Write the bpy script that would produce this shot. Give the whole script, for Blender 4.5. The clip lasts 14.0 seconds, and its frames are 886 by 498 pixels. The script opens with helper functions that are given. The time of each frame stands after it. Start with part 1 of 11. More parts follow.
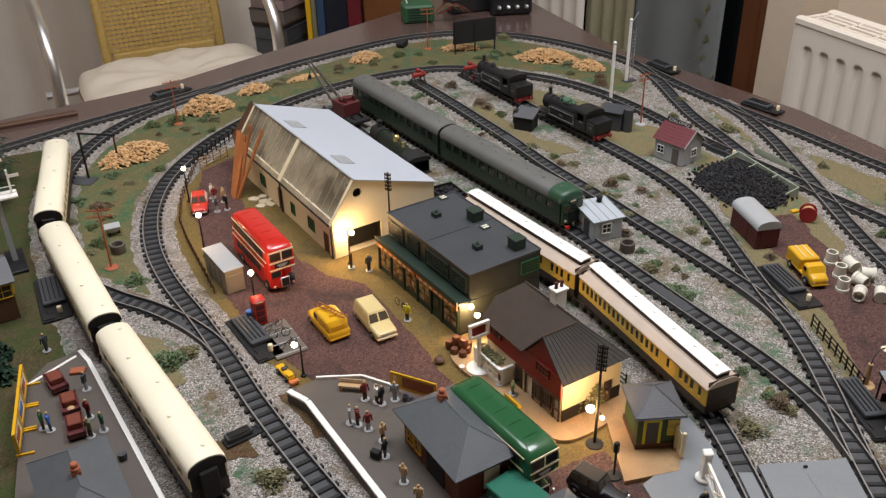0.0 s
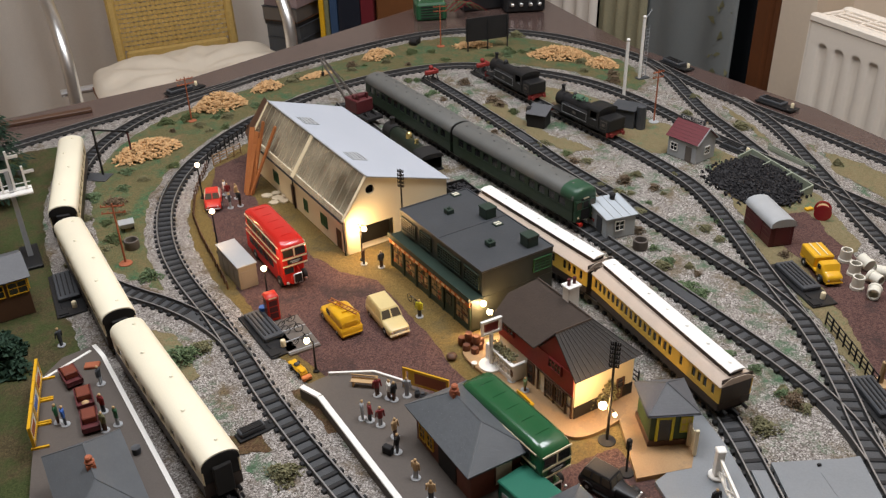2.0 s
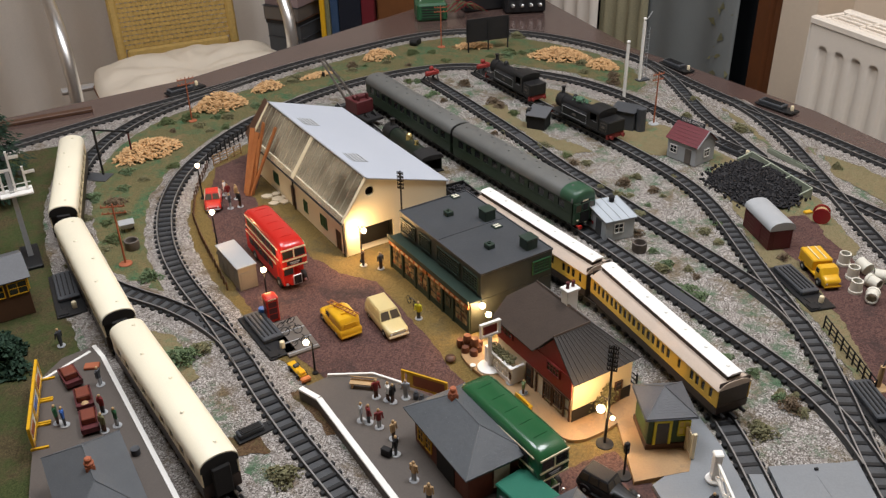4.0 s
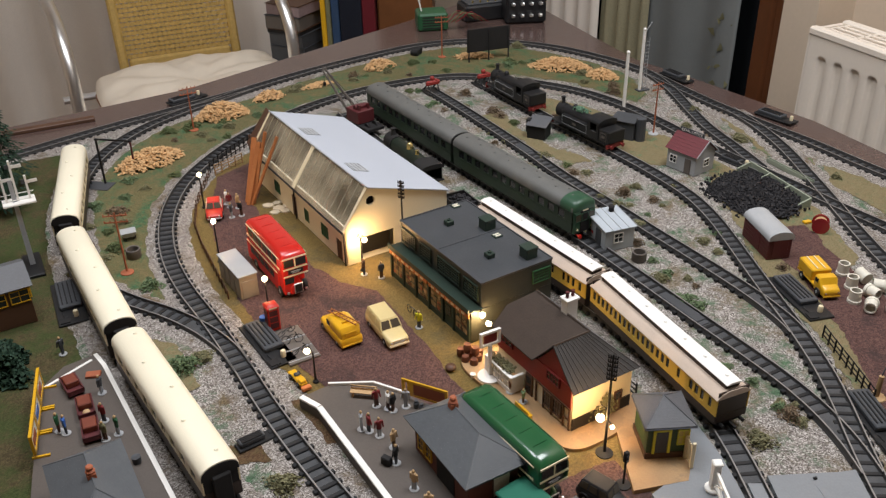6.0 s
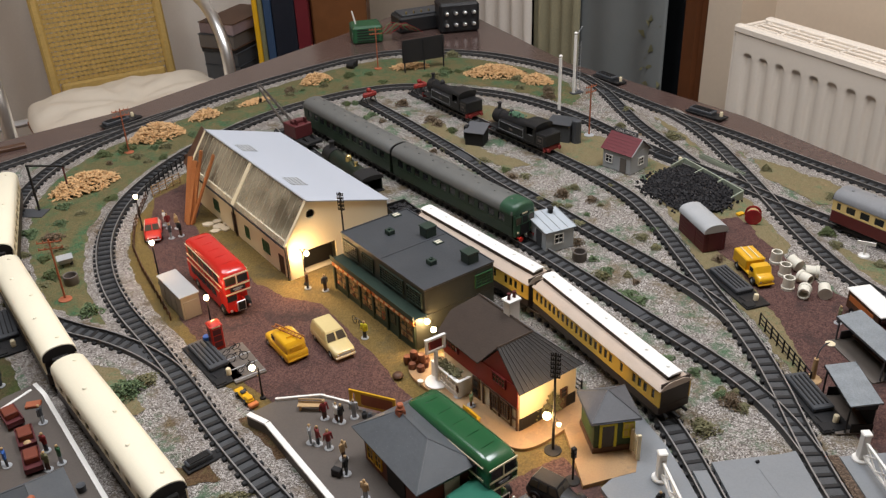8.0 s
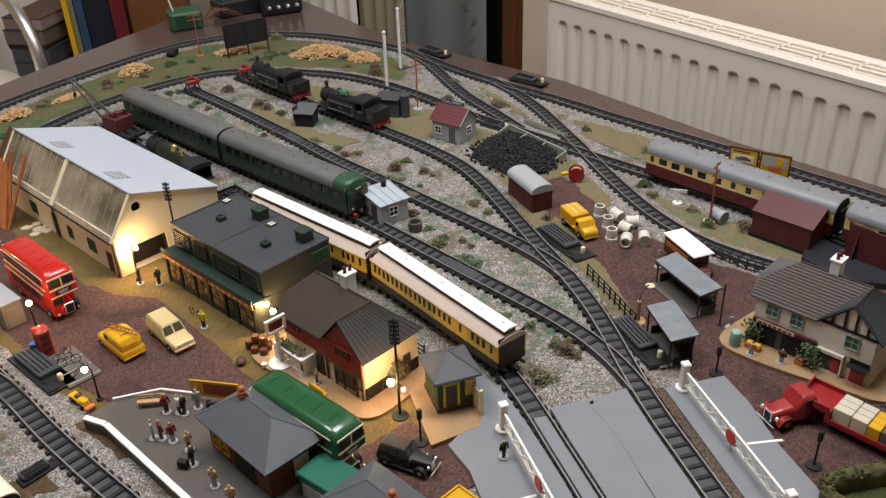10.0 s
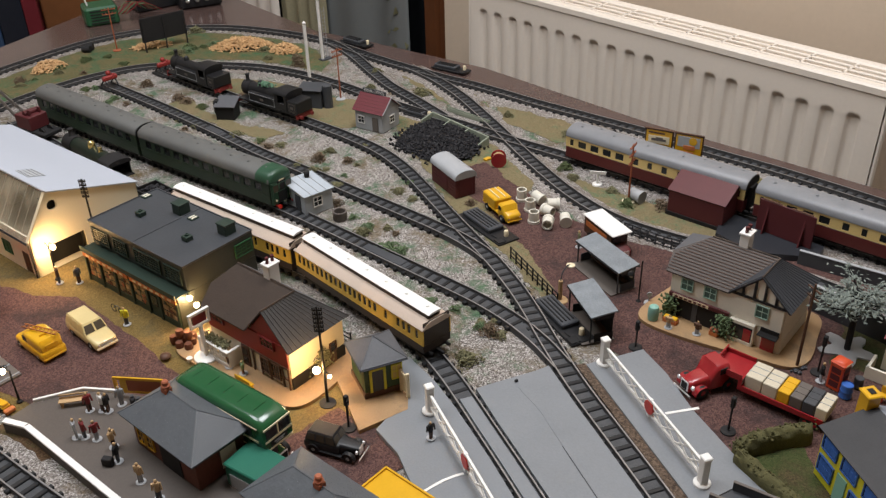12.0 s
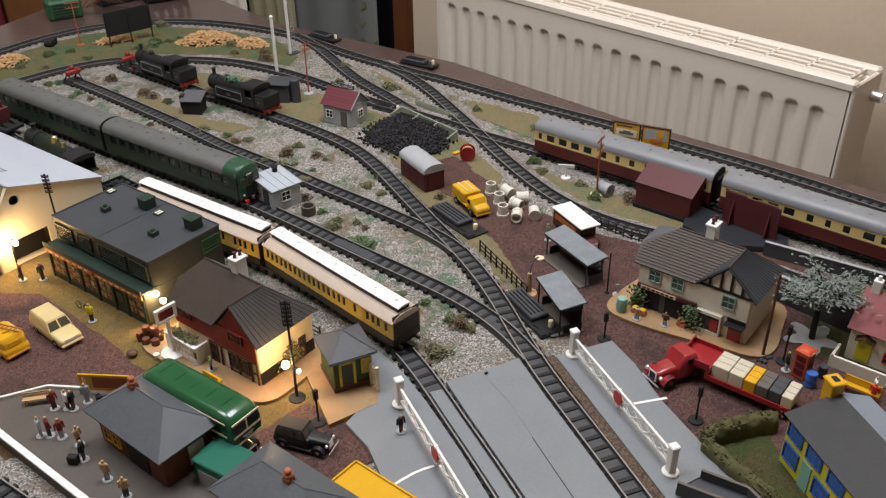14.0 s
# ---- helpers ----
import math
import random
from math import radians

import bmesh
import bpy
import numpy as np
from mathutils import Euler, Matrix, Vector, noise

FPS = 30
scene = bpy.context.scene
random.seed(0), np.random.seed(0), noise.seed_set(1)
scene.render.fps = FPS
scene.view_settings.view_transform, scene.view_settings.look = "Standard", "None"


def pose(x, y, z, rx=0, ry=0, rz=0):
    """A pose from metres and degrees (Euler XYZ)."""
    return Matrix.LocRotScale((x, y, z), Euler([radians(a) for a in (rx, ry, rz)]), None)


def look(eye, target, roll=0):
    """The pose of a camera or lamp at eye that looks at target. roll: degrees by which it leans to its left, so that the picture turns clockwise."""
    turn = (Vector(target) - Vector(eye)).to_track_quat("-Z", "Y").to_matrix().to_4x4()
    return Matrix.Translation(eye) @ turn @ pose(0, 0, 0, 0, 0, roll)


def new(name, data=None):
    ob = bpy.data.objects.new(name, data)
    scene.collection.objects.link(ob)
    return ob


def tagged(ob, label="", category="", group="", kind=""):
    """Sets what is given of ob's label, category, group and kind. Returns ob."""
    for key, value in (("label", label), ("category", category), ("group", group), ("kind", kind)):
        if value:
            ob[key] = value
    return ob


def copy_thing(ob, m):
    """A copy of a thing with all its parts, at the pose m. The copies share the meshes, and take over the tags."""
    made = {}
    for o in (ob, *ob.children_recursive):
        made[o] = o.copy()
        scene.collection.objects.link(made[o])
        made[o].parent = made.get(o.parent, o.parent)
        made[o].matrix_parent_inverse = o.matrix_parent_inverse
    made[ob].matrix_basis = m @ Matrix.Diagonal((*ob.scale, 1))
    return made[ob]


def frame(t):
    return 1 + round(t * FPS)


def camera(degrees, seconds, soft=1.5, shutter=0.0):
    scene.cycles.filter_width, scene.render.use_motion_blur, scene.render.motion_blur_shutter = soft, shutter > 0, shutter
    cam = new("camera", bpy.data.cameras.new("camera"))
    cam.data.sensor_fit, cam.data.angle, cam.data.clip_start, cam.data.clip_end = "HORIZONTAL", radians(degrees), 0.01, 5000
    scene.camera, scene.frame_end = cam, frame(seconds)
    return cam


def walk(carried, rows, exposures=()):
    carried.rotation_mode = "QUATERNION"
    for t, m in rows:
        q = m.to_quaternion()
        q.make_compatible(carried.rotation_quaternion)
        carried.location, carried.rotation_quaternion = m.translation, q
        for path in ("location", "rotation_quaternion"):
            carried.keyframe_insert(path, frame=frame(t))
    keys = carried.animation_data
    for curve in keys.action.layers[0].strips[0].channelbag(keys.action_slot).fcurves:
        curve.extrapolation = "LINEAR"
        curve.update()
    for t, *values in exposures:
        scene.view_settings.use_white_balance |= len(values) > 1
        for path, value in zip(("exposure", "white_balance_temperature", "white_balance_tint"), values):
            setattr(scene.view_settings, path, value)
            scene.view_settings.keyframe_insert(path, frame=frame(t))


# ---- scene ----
cam = camera(53.15, 14.0, soft=1.35)
PATH = [
    (0, (0.0114, 0.0231, 0.5150), (-0.0157, 1.7468, -0.4990), -1.18),
    (0.5, (0.0110, 0.0242, 0.5156), (-0.0271, 1.7481, -0.4978), -1.34),
    (1, (0.0120, 0.0241, 0.5139), (-0.0360, 1.7485, -0.4981), -1.45),
    (1.5, (0.0115, 0.0218, 0.5144), (-0.0416, 1.7447, -0.4998), -1.56),
    (2, (0.0105, 0.0219, 0.5137), (-0.0429, 1.7434, -0.5031), -1.45),
    (2.5, (0.0112, 0.0216, 0.5139), (-0.0441, 1.7417, -0.5049), -1.51),
    (3, (0.0115, 0.0222, 0.5148), (-0.0407, 1.7400, -0.5081), -1.38),
    (5.5, (0.0108, 0.0208, 0.5208), (-0.0462, 1.7476, -0.4867), -1.04),
    (6, (0.0116, 0.0190, 0.5203), (-0.0431, 1.7487, -0.4823), -1.14),
    (6.5, (0.0152, 0.0176, 0.5201), (-0.0301, 1.7518, -0.4751), -1.48),
    (7, (0.0160, 0.0155, 0.5190), (-0.0075, 1.7541, -0.4693), -1.91),
    (7.5, (0.0179, 0.0141, 0.5201), (0.0309, 1.7555, -0.4633), -2.47),
    (8, (0.0207, 0.0134, 0.5189), (0.0782, 1.7541, -0.4643), -2.29),
    (8.5, (0.0262, 0.0094, 0.5174), (0.1440, 1.7423, -0.4740), -2.47),
    (9, (0.0339, 0.0042, 0.5150), (0.2566, 1.7156, -0.4958), -1.99),
    (9.2, (0.0347, 0.0034, 0.5130), (0.3015, 1.7060, -0.5019), -1.95),
    (11.5, (0.0460, -0.0110, 0.5137), (0.5171, 1.6307, -0.5270), -1.90),
    (12, (0.0476, -0.0135, 0.5123), (0.5603, 1.6127, -0.5331), -1.60),
    (12.5, (0.0469, -0.0146, 0.5117), (0.5794, 1.6041, -0.5354), -1.39),
    (13, (0.0484, -0.0129, 0.5115), (0.5974, 1.5976, -0.5396), -1.18),
    (13.5, (0.0493, -0.0130, 0.5113), (0.6089, 1.5929, -0.5413), -1.03),
    (14, (0.0488, -0.0147, 0.5092), (0.6221, 1.5857, -0.5442), -0.85),
]
walk(cam, [(t, look(eye, target, roll)) for t, eye, target, roll in PATH])

# ---- world and lights ----
world = bpy.data.worlds.new("room_world")
scene.world = world
world.use_nodes = True
world.node_tree.nodes["Background"].inputs[0].default_value = (0.9, 0.93, 1.0, 1)
world.node_tree.nodes["Background"].inputs[1].default_value = 0.12
scene.view_settings.exposure = 0.0


def area_lamp(name, eye, target, sx, sy, power, colour):
    d = bpy.data.lights.new(name, "AREA")
    d.shape, d.size, d.size_y, d.energy, d.color = "RECTANGLE", sx, sy, power, colour
    ob = new(name, d)
    ob.matrix_world = look(eye, target)
    return ob


area_lamp("ceiling_lamp_light", (-0.45, 0.90, 1.72), (-0.45, 1.00, 0.0), 0.7, 0.7, 22.6, (0.94, 0.955, 1.0))
area_lamp("ceiling_lamp_light", (0.50, 0.75, 1.72), (0.60, 0.90, 0.0), 0.6, 0.6, 24.8, (0.94, 0.955, 1.0))


def bulb(x, y, z, power=0.02, r=0.0016):
    d = bpy.data.lights.new("bulb_light", "POINT")
    d.energy, d.color, d.shadow_soft_size = power * 0.68, (1.0, 0.61, 0.265), r
    ob = new("bulb_light", d)
    ob.location = (x, y, z)


# ---- materials ----
def mat(name, col, rough=0.6, metal=0.0, var=0.18, vscale=60.0, bump=0.15, bscale=900.0, spec=0.4, col2=None, thr=None, emit=0.0, world_co=False, coat=0.0):
    """A surface with broad stains, fine grain and a little relief; col2 comes through in patches above thr."""
    m = bpy.data.materials.new(name)
    m.use_nodes = True
    nt = m.node_tree
    nd, ln = nt.nodes, nt.links
    b = nd["Principled BSDF"]
    b.inputs["Roughness"].default_value = rough
    b.inputs["Metallic"].default_value = metal
    b.inputs["Specular IOR Level"].default_value = spec
    b.inputs["Coat Weight"].default_value = coat
    co = nd.new("ShaderNodeNewGeometry").outputs["Position"] if world_co else nd.new("ShaderNodeTexCoord").outputs["Object"]
    broad = nd.new("ShaderNodeTexNoise")
    broad.inputs["Scale"].default_value = vscale
    broad.inputs["Detail"].default_value = 5.0
    fine = nd.new("ShaderNodeTexNoise")
    fine.inputs["Scale"].default_value = bscale
    fine.inputs["Detail"].default_value = 2.0
    ln.new(co, broad.inputs["Vector"])
    ln.new(co, fine.inputs["Vector"])
    add = nd.new("ShaderNodeMath")
    add.operation = "ADD"
    ln.new(broad.outputs["Fac"], add.inputs[0])
    ln.new(fine.outputs["Fac"], add.inputs[1])
    half = nd.new("ShaderNodeMath")
    half.operation = "MULTIPLY_ADD"
    half.inputs[1].default_value = var * 1.6
    half.inputs[2].default_value = 1.0 - var * 1.6
    ln.new(add.outputs[0], half.inputs[0])
    tone = nd.new("ShaderNodeMix")
    tone.data_type = "RGBA"
    tone.blend_type = "MULTIPLY"
    tone.inputs["Factor"].default_value = 1.0
    tone.inputs["A"].default_value = (*col, 1)
    ln.new(half.outputs[0], tone.inputs["B"])
    out = tone.outputs["Result"]
    if col2:
        ramp = nd.new("ShaderNodeMapRange")
        ramp.inputs["From Min"].default_value = (thr or 0.55) - 0.04
        ramp.inputs["From Max"].default_value = (thr or 0.55) + 0.04
        patch = nd.new("ShaderNodeTexNoise")
        patch.inputs["Scale"].default_value = vscale * 0.7
        patch.inputs["Detail"].default_value = 6.0
        patch.inputs["Roughness"].default_value = 0.7
        ln.new(co, patch.inputs["Vector"])
        ln.new(patch.outputs["Fac"], ramp.inputs["Value"])
        mix = nd.new("ShaderNodeMix")
        mix.data_type = "RGBA"
        ln.new(ramp.outputs[0], mix.inputs["Factor"])
        ln.new(out, mix.inputs["A"])
        mix.inputs["B"].default_value = (*col2, 1)
        out = mix.outputs["Result"]
    ln.new(out, b.inputs["Base Color"])
    if emit:
        b.inputs["Emission Color"].default_value = (*col, 1)
        b.inputs["Emission Strength"].default_value = emit
    if bump:
        bp = nd.new("ShaderNodeBump")
        bp.inputs["Strength"].default_value = bump
        bp.inputs["Distance"].default_value = 0.0006
        ln.new(fine.outputs["Fac"], bp.inputs["Height"])
        ln.new(bp.outputs[0], b.inputs["Normal"])
    return m


def gravel(name, cols, scale, weed=None, thr=0.6, rough=0.9, bump=0.9, weed2=None, thr2=0.6):
    """Loose small stones: each voronoi cell has a tone of its own and a rounded top; weed grows over it in patches."""
    m = bpy.data.materials.new(name)
    m.use_nodes = True
    nt = m.node_tree
    nd, ln = nt.nodes, nt.links
    b = nd["Principled BSDF"]
    b.inputs["Roughness"].default_value = rough
    b.inputs["Specular IOR Level"].default_value = 0.2
    co = nd.new("ShaderNodeNewGeometry").outputs["Position"]
    vor = nd.new("ShaderNodeTexVoronoi")
    vor.inputs["Scale"].default_value = scale
    ln.new(co, vor.inputs["Vector"])
    sep = nd.new("ShaderNodeSeparateColor")
    ln.new(vor.outputs["Color"], sep.inputs[0])
    ramp = nd.new("ShaderNodeValToRGB")
    ramp.color_ramp.elements[0].color = (*cols[0], 1)
    ramp.color_ramp.elements[1].color = (*cols[-1], 1)
    for k, c in enumerate(cols[1:-1]):
        e = ramp.color_ramp.elements.new((k + 1) / (len(cols) - 1))
        e.color = (*c, 1)
    ln.new(sep.outputs[0], ramp.inputs[0])
    out = ramp.outputs[0]
    for layer, (tint, limit, size) in enumerate(((weed, thr, 22.0), (weed2, thr2, 34.0))):
        if not tint:
            continue
        patch = nd.new("ShaderNodeTexNoise")
        patch.noise_dimensions = "4D"
        patch.inputs["W"].default_value = 3.7 * layer
        patch.inputs["Scale"].default_value = size
        patch.inputs["Detail"].default_value = 8.0
        patch.inputs["Roughness"].default_value = 0.75
        ln.new(co, patch.inputs["Vector"])
        rng = nd.new("ShaderNodeMapRange")
        rng.inputs["From Min"].default_value = limit - 0.05
        rng.inputs["From Max"].default_value = limit + 0.07
        ln.new(patch.outputs["Fac"], rng.inputs["Value"])
        mix = nd.new("ShaderNodeMix")
        mix.data_type = "RGBA"
        ln.new(rng.outputs[0], mix.inputs["Factor"])
        ln.new(out, mix.inputs["A"])
        tone = nd.new("ShaderNodeMix")
        tone.data_type = "RGBA"
        tone.inputs["A"].default_value = (*[0.55 * c for c in tint], 1)
        tone.inputs["B"].default_value = (*[1.35 * c for c in tint], 1)
        ln.new(sep.outputs[1], tone.inputs["Factor"])
        ln.new(tone.outputs["Result"], mix.inputs["B"])
        out = mix.outputs["Result"]
    ln.new(out, b.inputs["Base Color"])
    bp = nd.new("ShaderNodeBump")
    bp.inputs["Strength"].default_value = bump
    bp.inputs["Distance"].default_value = 0.6 / scale
    bp.invert = True
    ln.new(vor.outputs["Distance"], bp.inputs["Height"])
    ln.new(bp.outputs[0], b.inputs["Normal"])
    return m


def glass(name, col=(0.8, 0.85, 0.85), alpha=0.25, rough=0.05):
    m = bpy.data.materials.new(name)
    m.use_nodes = True
    b = m.node_tree.nodes["Principled BSDF"]
    b.inputs["Base Color"].default_value = (*col, 1)
    b.inputs["Roughness"].default_value = rough
    b.inputs["Alpha"].default_value = alpha
    return m


def cloudy(name, col, lo, hi, rough):
    """Clear plastic sheet whose opacity varies in soft patches."""
    m = glass(name, col, hi, rough)
    t = m.node_tree
    co = t.nodes.new("ShaderNodeTexCoord")
    nz = t.nodes.new("ShaderNodeTexNoise")
    nz.inputs["Scale"].default_value = 21.0
    nz.inputs["Detail"].default_value = 4.0
    rm = t.nodes.new("ShaderNodeMapRange")
    rm.inputs[1].default_value, rm.inputs[2].default_value = 0.40, 0.60
    rm.inputs[3].default_value, rm.inputs[4].default_value = lo, hi
    t.links.new(co.outputs["Object"], nz.inputs["Vector"])
    t.links.new(nz.outputs["Fac"], rm.inputs[0])
    t.links.new(rm.outputs[0], t.nodes["Principled BSDF"].inputs["Alpha"])
    return m


M = {
    "ballast": gravel("pale_ballast", [(0.06, 0.049, 0.041), (0.165, 0.145, 0.13), (0.29, 0.264, 0.240), (0.57, 0.535, 0.50)], 1000, weed=(0.135, 0.10, 0.055), thr=0.55, bump=0.7, weed2=(0.07, 0.125, 0.07), thr2=0.56),
    "shoulder": gravel("ballast_shoulder", [(0.07, 0.057, 0.048), (0.185, 0.163, 0.146), (0.27, 0.243, 0.220), (0.49, 0.455, 0.425)], 950, weed=(0.12, 0.085, 0.05), thr=0.57, bump=0.7),
    "grass": gravel("flock_grass", [(0.085, 0.075, 0.032), (0.12, 0.105, 0.045), (0.16, 0.13, 0.065), (0.09, 0.10, 0.045)], 900, weed=(0.05, 0.115, 0.055), thr=0.53, bump=0.6, weed2=(0.18, 0.13, 0.065), thr2=0.57),
    "ochre_grass": gravel("ochre_flock", [(0.13, 0.105, 0.055), (0.18, 0.145, 0.075), (0.22, 0.175, 0.10), (0.15, 0.14, 0.07)], 900, weed=(0.085, 0.16, 0.085), thr=0.57, bump=0.6, weed2=(0.21, 0.155, 0.085), thr2=0.57),
    "lawn": gravel("green_lawn", [(0.028, 0.042, 0.012), (0.045, 0.058, 0.018), (0.062, 0.068, 0.024)], 900, weed=(0.072, 0.055, 0.026), thr=0.50, bump=0.6),
    "road": gravel("purple_grit_road", [(0.044, 0.022, 0.019), (0.082, 0.042, 0.036), (0.135, 0.074, 0.062), (0.064, 0.034, 0.033)], 900, weed=(0.045, 0.030, 0.028), thr=0.56, bump=0.5),
    "path": gravel("ochre_flock_path", [(0.105, 0.070, 0.020), (0.145, 0.100, 0.032), (0.185, 0.130, 0.048)], 1100, weed=(0.095, 0.074, 0.034), thr=0.56, bump=0.5),
    "table": mat("brown_table_top", (0.090, 0.057, 0.049), 0.22, spec=0.7, var=0.25, vscale=9, bscale=220, bump=0.1, world_co=True),
    "rail": mat("dull_steel_rail", (0.30, 0.29, 0.28), 0.36, 0.5, var=0.25, vscale=90),
    "sleeper": mat("black_plastic_sleeper", (0.010, 0.010, 0.011), 0.5, var=0.3, vscale=80),
    "black": mat("black_plastic", (0.014, 0.014, 0.015), 0.42, var=0.3),
    "matt_black": mat("black_paint_and_shade", (0.012, 0.011, 0.011), 0.75, var=0.3),
    "dkgrey": mat("dark_grey_plastic", (0.055, 0.058, 0.064), 0.5, var=0.2),
    "slate": mat("slate_grey_roof", (0.095, 0.097, 0.105), 0.55, var=0.2, vscale=45, bscale=500),
    "slate_blue": mat("blue_grey_tiled_roof", (0.096, 0.104, 0.113), 0.42, var=0.2, vscale=60, bscale=900, bump=0.10),
    "slate_dark": mat("dark_slate_roof", (0.052, 0.050, 0.050), 0.5, var=0.25, vscale=60, bscale=700, bump=0.3),
    "roof_tan": mat("tan_lower_roof", (0.50, 0.40, 0.32), 0.55, var=0.15),
    "shop_roof": mat("blue_black_flat_roof", (0.050, 0.054, 0.060), 0.42, var=0.25, vscale=40, bscale=500),
    # tan stands for the lit shop behind the glass
    "shop_glass": mat("dim_shop_window", (0.32, 0.23, 0.13), 0.25, var=0.5, vscale=160, bump=0.0),
    "pave_tan": mat("worn_tan_pavement", (0.33, 0.205, 0.10), 0.55, var=0.2, vscale=50, col2=(0.26, 0.17, 0.09), thr=0.56),
    "shop_wall": mat("sooty_green_wall", (0.030, 0.034, 0.030), 0.5, var=0.4, vscale=70),
    "charcoal": mat("charcoal_felt_roof", (0.030, 0.030, 0.032), 0.6, var=0.25, vscale=90),
    "car_glass": mat("smoky_car_window", (0.075, 0.062, 0.045), 0.2, var=0.2, bump=0),
    "old_cream": mat("aged_cream_crate", (0.56, 0.50, 0.38), 0.6, var=0.15),
    "earth": gravel("brown_earth_grit", [(0.05, 0.034, 0.024), (0.10, 0.07, 0.05), (0.17, 0.12, 0.085)], 700),
    "buffer_red": mat("dull_buffer_red", (0.26, 0.025, 0.02), 0.5, var=0.2),
    "hut_roof": mat("dark_maroon_slates", (0.125, 0.018, 0.024), 0.5, var=0.2),
    "inn_red": mat("inn_red_paint", (0.25, 0.024, 0.02), 0.5, var=0.18, vscale=90),
    "engine_green": mat("sooty_engine_green", (0.010, 0.017, 0.011), 0.4, var=0.3),
    "slab_cream": mat("broken_cream_slab", (0.50, 0.42, 0.30), 0.7, var=0.2),
    "grey": mat("grey_platform", (0.122, 0.104, 0.090), 0.62, var=0.14, vscale=30, bscale=700),
    "ltgrey": mat("light_grey_plastic", (0.36, 0.37, 0.38), 0.5, var=0.12),
    "roadgrey": mat("grey_card_roadway", (0.20, 0.212, 0.225), 0.42, var=0.12, vscale=25, bscale=600),
    "white": mat("white_paint", (0.78, 0.76, 0.72), 0.5, var=0.08),
    "cream": mat("cream_plastic", (0.72, 0.62, 0.42), 0.42, var=0.1),
    "cream_roof": mat("ivory_coach_roof", (0.80, 0.735, 0.57), 0.45, var=0.06, vscale=25),
    "wall_cream": mat("cream_wall_card", (0.76, 0.68, 0.50), 0.7, var=0.08, vscale=30),
    "white_wall": mat("white_render_wall", (0.72, 0.67, 0.56), 0.65, var=0.08),
    "shed_roof": mat("pale_blue_grey_card", (0.41, 0.435, 0.485), 0.6, var=0.06, vscale=15),
    "glazing": cloudy("shed_glazing", (0.46, 0.39, 0.27), 0.12, 0.42, 0.12),
    "dark_glass": mat("dark_window", (0.02, 0.022, 0.024), 0.12, var=0.1, bump=0.0, spec=0.6),
    # yellow base colour stands for a lit pane; it gives no light
    "lit_glass": mat("window_coloured_as_lit", (0.55, 0.42, 0.10), 0.3, var=0.25),
    "maroon": mat("maroon_plastic", (0.092, 0.018, 0.020), 0.5, var=0.15),
    "crimson": mat("dark_crimson_coach", (0.105, 0.020, 0.018), 0.4, var=0.15),
    "coach_cream": mat("yellow_cream_coach", (0.72, 0.54, 0.22), 0.4, var=0.1),
    "gwr_yellow": mat("golden_cream_coach", (0.66, 0.42, 0.06), 0.38, var=0.12),
    "gwr_brown": mat("chocolate_brown", (0.030, 0.017, 0.011), 0.42, var=0.2),
    "roof_grey": mat("grey_coach_roof", (0.21, 0.215, 0.225), 0.42, var=0.22, vscale=40),
    "dmu_roof": mat("weathered_grey_roof", (0.115, 0.115, 0.108), 0.55, var=0.22, vscale=40),
    "dmu_green": mat("dark_rail_green", (0.018, 0.036, 0.020), 0.4, var=0.2),
    "bus_red": mat("bus_red_enamel", (0.50, 0.018, 0.012), 0.25, var=0.08, coat=0.4, bump=0.03),
    "bus_green": mat("bus_green_enamel", (0.016, 0.085, 0.030), 0.25, var=0.1, coat=0.4, bump=0.03),
    "van_green": mat("teal_green_plastic", (0.02, 0.13, 0.085), 0.35, var=0.1),
    "red": mat("pillar_red", (0.50, 0.030, 0.018), 0.35, var=0.1),
    "truck_red": mat("lorry_dark_red", (0.30, 0.018, 0.022), 0.25, var=0.12, coat=0.5, bump=0.03),
    "yellow": mat("van_yellow_enamel", (0.66, 0.36, 0.015), 0.28, var=0.08, coat=0.3, bump=0.03),
    "beige": mat("beige_car_enamel", (0.62, 0.50, 0.24), 0.3, var=0.1, coat=0.3, bump=0.03),
    "brick": mat("red_brown_brick", (0.13, 0.042, 0.026), 0.7, var=0.25, vscale=150, bscale=1200),
    "brick_red": mat("painted_red_wall", (0.19, 0.020, 0.020), 0.5, var=0.15),
    "brown_roof": mat("plain_brown_roof", (0.052, 0.036, 0.027), 0.55, var=0.25, vscale=90, bscale=600, bump=0.25),
    "tan": mat("tan_base_plastic", (0.46, 0.30, 0.15), 0.55, var=0.12),
    "wood": mat("orange_timber", (0.33, 0.115, 0.035), 0.55, var=0.3, vscale=120),
    "wood_dark": mat("dark_brown_wood", (0.085, 0.040, 0.022), 0.55, var=0.3),
    "log": mat("split_log_wood", (0.55, 0.34, 0.16), 0.75, var=0.35, vscale=250),
    "coal": mat("coal", (0.018, 0.017, 0.019), 0.65, var=0.4, vscale=300, spec=0.3),
    "terracotta": mat("terracotta", (0.34, 0.10, 0.045), 0.6, var=0.2),
    "barrel": mat("rusty_barrel", (0.125, 0.042, 0.020), 0.6, var=0.25),
    "green_paint": mat("mid_green_paint", (0.02, 0.085, 0.035), 0.45, var=0.15),
    "kiosk_green": mat("dull_hut_green", (0.028, 0.062, 0.022), 0.5, var=0.25),
    "shop_green": mat("dark_shop_green", (0.022, 0.038, 0.028), 0.45, var=0.2),
    "orange_sign": mat("orange_fascia", (0.52, 0.16, 0.045), 0.5, var=0.2),
